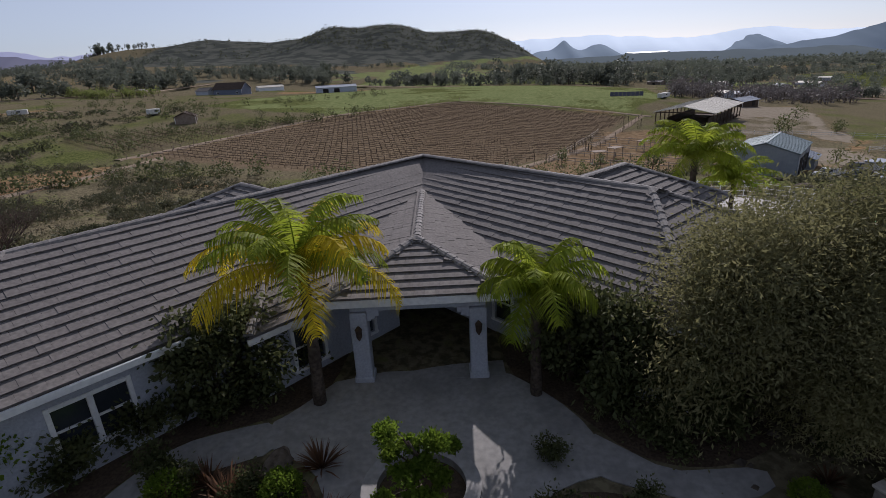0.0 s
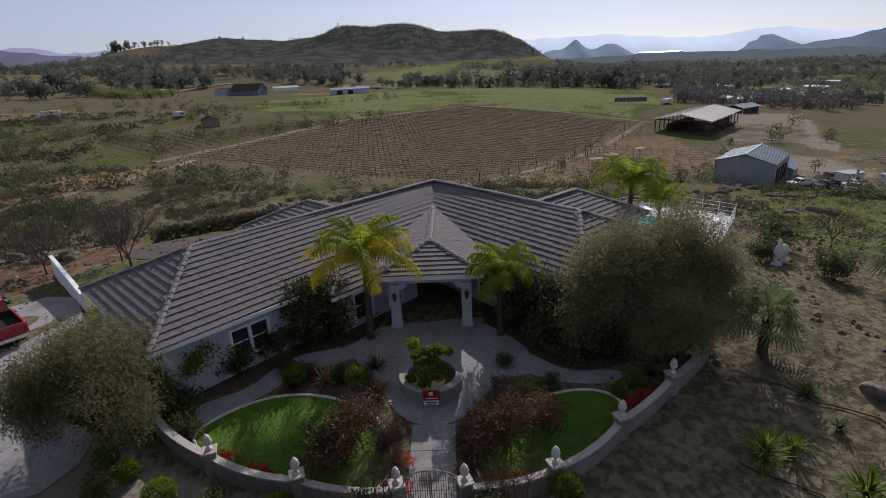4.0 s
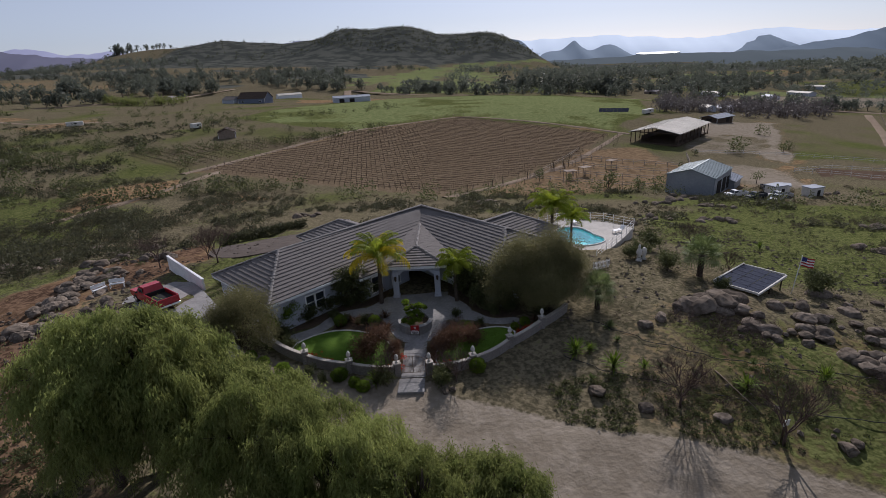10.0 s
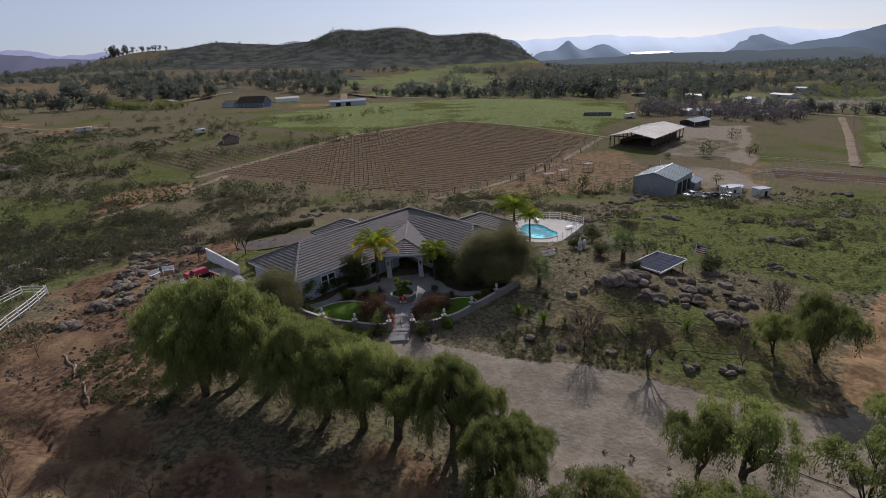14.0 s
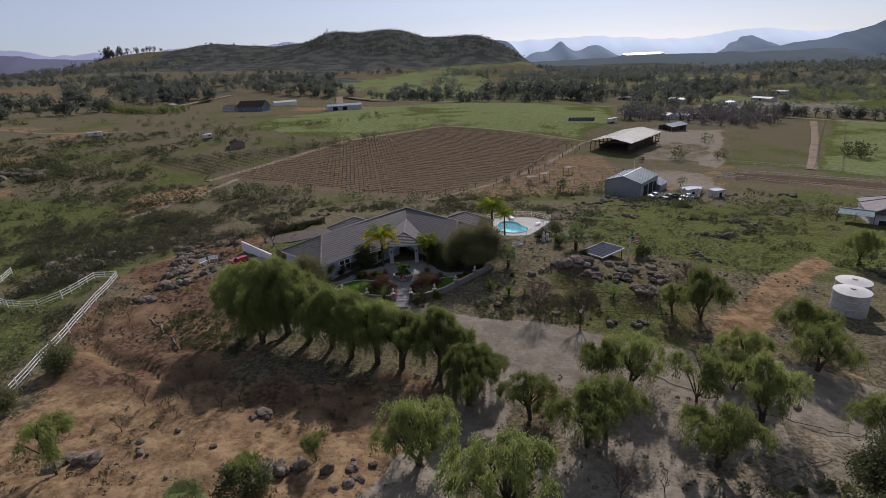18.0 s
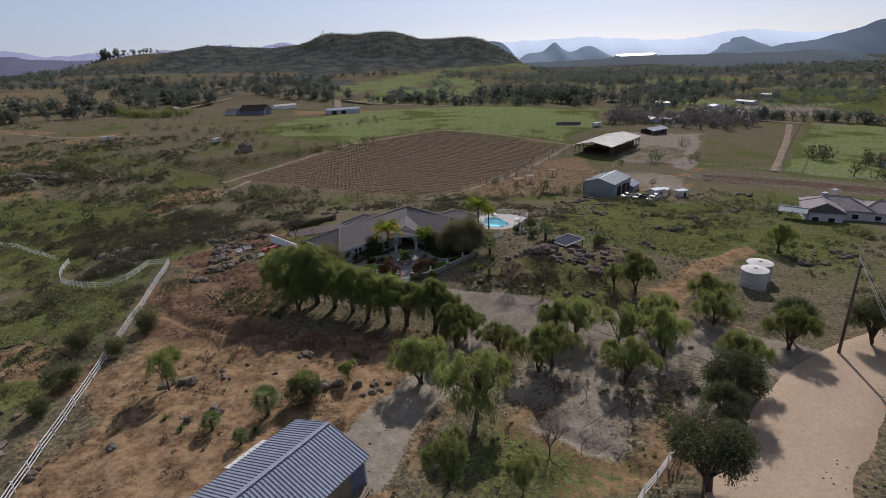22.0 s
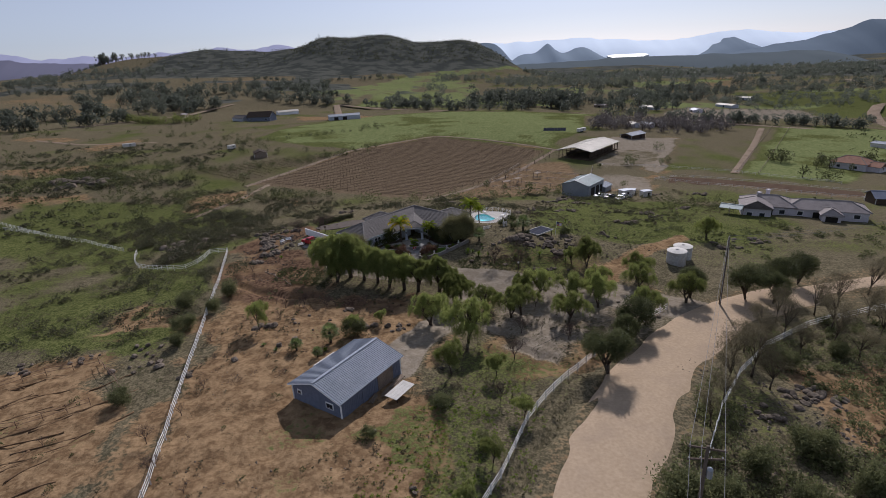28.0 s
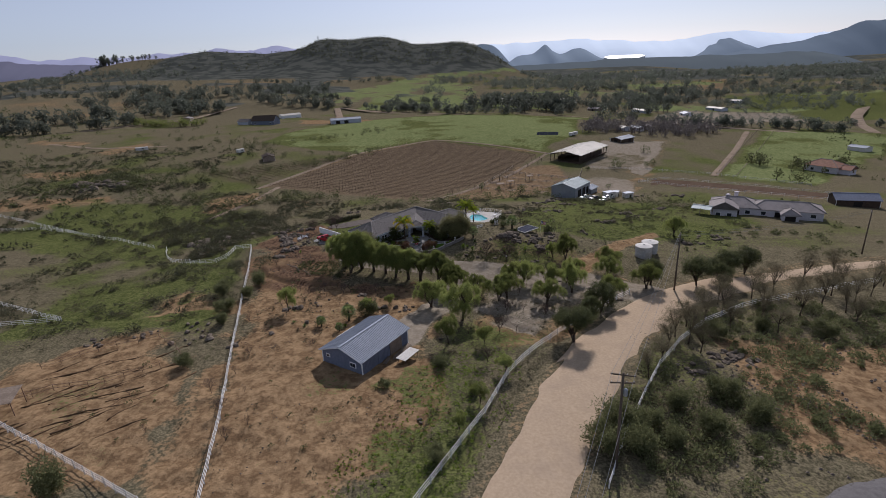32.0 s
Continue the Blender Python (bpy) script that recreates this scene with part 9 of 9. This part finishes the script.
# ---- far woods, hedgerows and hillside bushes ----
def woods(name, xy, hmin, hmax, mat, label, seed, per=90, wide=.42, size=(1.0, .38), trunk=True, hx=None):
    """Far trees, each a trunk with an uneven crown of leaf clumps, joined into one object."""
    g = np.random.default_rng(seed)
    xy = np.asarray(xy, float)
    m = len(xy)
    h = g.uniform(hmin, hmax, m) * g.uniform(.75, 1.15, m)
    z = ground_z(xy[:, 0], xy[:, 1])
    r = h * wide * g.uniform(.75, 1.3, m)
    nl = 5
    ln = g.normal(0, 1, (m, nl, 3)) * np.array([.42, .42, .34])
    lob = np.stack([xy[:, 0], xy[:, 1], z + h * .54], 1)[:, None] + ln * r[:, None, None]
    pick = g.integers(0, nl, (m, per))
    C = lob[np.arange(m)[:, None], pick].reshape(-1, 3)
    R = np.repeat(r, per)[:, None]
    v = g.normal(0, 1, (m * per, 3))
    v /= np.linalg.norm(v, axis=1)[:, None]
    P = C + v * R * np.array([.6, .6, .72]) * g.uniform(.5, 1, (m * per, 1))
    P[:, 2] = np.maximum(P[:, 2], np.repeat(z + h * .04, per))
    D = v + g.normal(0, .6, v.shape)
    D /= np.linalg.norm(D, axis=1)[:, None]
    S = np.cross(D, g.normal(0, 1, v.shape))
    S /= np.linalg.norm(S, axis=1)[:, None] + 1e-9
    k = np.clip(R / 3, .5, 3)
    V = np.stack([P, P + D * size[0] * k * .5 + S * size[1] * k, P + D * size[0] * k, P + D * size[0] * k * .5 - S * size[1] * k], 1).reshape(-1, 3)
    F = np.arange(4 * m * per).reshape(-1, 4)
    me = mesh_of(name, V, F, mat)
    tagged(new(name, me), label, "woods", kind="stuff")
    if trunk:
        cube = np.array([(i, j, q) for q in (0, 1) for i, j in ((-.5, -.5), (.5, -.5), (.5, .5), (-.5, .5))])
        w = h * .045
        V = (cube[None] * np.stack([w, w, h * .6], 1)[:, None] + np.stack([xy[:, 0], xy[:, 1], z - .3], 1)[:, None]).reshape(-1, 3)
        f = np.array([(0, 1, 5, 4), (1, 2, 6, 5), (2, 3, 7, 6), (3, 0, 4, 7)])
        tagged(new("far_trunks", mesh_of("far_trunks", V, (f[None] + (np.arange(m) * 8)[:, None, None]).reshape(-1, 4), BARK)), "trunks of the far trees", "woods", kind="stuff")


wr = np.random.default_rng(81)


def along(line, n, jit):
    out = []
    L = [math.dist(a, b) for a, b in zip(line, line[1:])]
    for _ in range(n):
        s = wr.uniform(0, sum(L))
        for (a, b), l_ in zip(zip(line, line[1:]), L):
            if s <= l_:
                out.append((a[0] + (b[0] - a[0]) * s / l_ + wr.normal(0, jit), a[1] + (b[1] - a[1]) * s / l_ + wr.normal(0, jit)))
                break
            s -= l_
    return out


def patch(cx, cy, rx, ry, n):
    a, d = wr.uniform(0, 6.28, n), np.sqrt(wr.random(n))
    return list(zip(cx + rx * d * np.cos(a), cy + ry * d * np.sin(a)))


GREY_TWIG = leafy("grey_leafless_twigs", (0.10, 0.088, 0.085), (0.17, 0.15, 0.142), 0.2)
CLUMP = (.95, .42)
woods("tree_belt", along([(-420, 340), (-351, 352), (-333, 380), (-312, 410), (-302, 436)], 17, 3), 10, 15, FARTREE, "row of dark trees along the valley road", 80, 210, size=CLUMP)
woods("tree_belt", patch(-300, 555, 52, 42, 28) + along([(-410, 390), (-351, 459), (-300, 500)], 18, 6) + patch(-390, 650, 80, 90, 22) + along([(-520, 800), (-300, 760)], 26, 14), 10, 17, FARTREE, "grove of dark trees across the fields", 84, 210, size=CLUMP)
woods("tree_belt", along([(-243, 672), (-174, 604), (-112, 600)], 22, 8) + patch(-215, 860, 80, 60, 22) + along([(-298, 878), (-132, 684)], 18, 9), 10, 16, FARTREE, "dark trees behind the farmhouse", 81, 210, size=CLUMP)
woods("tree_belt", patch(-10, 560, 40, 95, 26) + along([(-100, 598), (24, 482), (51, 458), (160, 440), (245, 392)], 36, 5), 7, 13, FARTREE, "belt of dark trees along the valley road", 82, 210, size=CLUMP)
woods("tree_belt", patch(130, 545, 72, 85, 75), 11, 21, FARTREE, "dense dark woods in the valley", 83, 210, size=CLUMP)
woods("tree_belt", patch(255, 545, 75, 100, 52) + patch(385, 800, 120, 190, 80) + patch(330, 640, 60, 60, 30) + patch(560, 800, 200, 160, 60), 8, 16, FARTREE, "dense dark woods in the valley", 87, 170, size=CLUMP)
woods("dark_brush", patch(480, 560, 110, 75, 130) + patch(640, 760, 150, 140, 170) + patch(820, 900, 200, 120, 150), 3.5, 8, FARTREE, "dark brush and low trees on the plain", 91, 80, .6, CLUMP, False)
woods("tree_belt", along([(240, 390), (292, 366), (350, 352), (376, 308)], 44, 4) + along([(430, 375), (620, 330)], 30, 20), 7, 11, FARTREE, "row of dark trees beside the lane", 79, 210, size=CLUMP)
woods("hedgerow", along([(-298, 428), (-256, 412), (-218, 413)], 70, 4), 5, 8, PEPPER, "bright green hedgerow by the farmhouse", 85, 80, size=(.9, .34))
woods("bare_grove", patch(205, 322, 58, 42, 130) + along([(130, 285), (165, 300)], 10, 5), 5, 9, GREY_TWIG, "grey leafless grove behind the sand lot", 86, 110, .5, (1.1, .22))
woods("nursery_rows", [p for k in range(14) for p in along([(250 + k * 13, 410 - k * 1.5), (322 + k * 9, 512 - k * 2)], 22, .8)], 2.0, 3.2, FARTREE, "rows of small dark nursery shrubs on pale soil", 78, 34, .6, (.9, .4), False)
woods("orchard_rows", [(52 + i * 7.5 + j * 2.0, 470 + j * 9 - i * 1.5) for i in range(9) for j in range(6)], 3.5, 5, FARTREE, "rows of small orchard trees", 77, 60, .45, (.9, .36))
woods("field_trees", along([(-760, 820), (-480, 740), (-330, 700)], 40, 10) + along([(-900, 1050), (-560, 960), (-300, 900)], 44, 12) + patch(-600, 900, 380, 260, 36) + patch(-900, 1100, 400, 300, 46) + along([(-300, 620), (-250, 700), (-380, 900)], 16, 14) + along([(-420, 1180), (-260, 1100), (-60, 1180)], 40, 10) + patch(-330, 1000, 60, 50, 14), 7, 13, FARTREE, "scattered dark trees on the brown fields", 88, 140, size=CLUMP)
woods("field_trees", along([(40, 760), (20, 1000), (60, 1250)], 26, 12) + patch(250, 1080, 110, 190, 150) + patch(110, 1250, 60, 80, 40) + patch(430, 1150, 130, 160, 130), 8, 14, FARTREE, "clumps of dark trees among green fields", 76, 80, .5, CLUMP, False)
woods("field_trees", patch(-900, 1380, 260, 110, 170) + patch(-1100, 1250, 300, 140, 120), 6, 12, FARTREE, "dark trees on the far plain below the ridge", 75, 50, .6, (1.4, .6), False)
woods("field_trees", patch(900, 1250, 480, 300, 260) + patch(1500, 1500, 600, 500, 320) + patch(1000, 1200, 120, 80, 80) + patch(1150, 800, 330, 180, 150) + patch(600, 1500, 300, 200, 180), 7, 14, FARTREE, "scattered woods on the far plain", 89, 44, .6, (1.6, .7), False)
woods("field_trees", [(207, 176), (210, 172), (214, 178), (225, 160), (232, 170), (243, 158), (250, 160), (222, 150), (260, 168), (228, 143), (215, 150), (205, 165), (248, 146), (197, 118), (188, 123)], 4, 8, BUSH, "garden trees round the red-roofed house", 90, 240, .5, (.7, .3))
woods("field_trees", [(113, 157), (118, 160), (133, 158), (140, 166), (96, 152), (77, 117), (60, 96), (128, 214), (150, 205), (90, 100), (30, 108), (38, 104), (47, 96), (54, 92), (-33, 204), (-28, 207), (-86, 196), (-70, 200), (-108, 200), (-125, 240)], 3, 5.5, BUSH, "small green trees round the paddocks", 92, 220, .52, (.6, .26))
woods("bare_grove", along([(8, 90), (40, 126), (80, 190)], 22, 2), 2.5, 4.5, SAGE, "row of small bare trees along the vineyard track", 93, 70, .4, (.7, .1))
woods("euc_grove", patch(-1000, 1700, 42, 20, 13), 24, 40, FARTREE, "tall dark eucalyptus grove on the ridge", 93, 120, .2, (1.5, .6))
woods("euc_grove", along([(-1110, 1690), (-860, 1700)], 40, 6), 10, 20, FARTREE, "dark eucalyptus trees along the ridge", 94, 90, .3, (1.4, .6))
woods("hill_bushes", patch(-60, 1690, 360, 220, 1700) + patch(-560, 1640, 330, 180, 300), 2.0, 4.6, PINE, "dark bushes covering the round hills", 95, 14, .7, (1.8, .9), False)
woods("scrub_dots", patch(-205, 165, 75, 36, 420) + patch(-150, 150, 40, 30, 120), .8, 2.0, BUSH, "dark low scrub over the left slope", 74, 40, 1.0, (.7, .3), False)
woods("scrub_dots", patch(-260, 250, 160, 140, 130) + patch(-150, 120, 70, 60, 120) + patch(330, 140, 90, 90, 60), 1.2, 2.6, BUSH, "dark scrub dots over the left fields", 96, 40, .9, (1.1, .45), False)
woods("scrub_dots", along([(-108, 104), (-90, 84), (-59, 93), (-40, 98)], 60, 2.5) + along([(-117, 151), (-70, 168), (-36, 200)], 46, 3) + along([(-181, 116), (-169, 146), (-143, 134), (-117, 100)], 70, 7) + along([(-260, 215), (-140, 225), (-96, 250), (-30, 300)], 60, 4) + along([(-96, 204), (-122, 252), (-200, 300)], 30, 4) + [(-104, 67), (-103, 67.6)], 1.6, 3.2, BUSH, "lines of dark scrub along banks and ditches", 98, 60, .8, (.8, .3), False)
woods("scrub_dots", along([(70, 60), (96, 62), (110, 52)], 40, 6) + along([(-30, 84), (5, 80), (40, 92), (62, 86)], 60, 3), 1.4, 2.8, BUSH, "lines of dark scrub below the paddocks", 99, 60, .8, (.7, .26), False)
woods("scrub_dots", patch(-430, 420, 160, 160, 140) + patch(700, 900, 320, 260, 260) + patch(430, 230, 130, 80, 60), 1.5, 3.5, BUSH, "dark scrub dots over the far fields", 97, 30, .9, (1.3, .55), False)
pt = thing("lattice_tower", -345, 1800, gz(-345, 1800), 0, "small lattice tower on the hill skyline", "tower")
part("lattice_frame", Geo().tube([(-4, 0, -1), (-1, 0, 14)], .5, 4).tube([(4, 0, -1), (1, 0, 14)], .5, 4).tube([(-4, 0, 14), (4, 0, 14)], .4, 4).tube([(-1, 0, 14), (0, 0, 18), (1, 0, 14)], .35, 4).mesh("lattice_frame", METAL_GREY), pt)
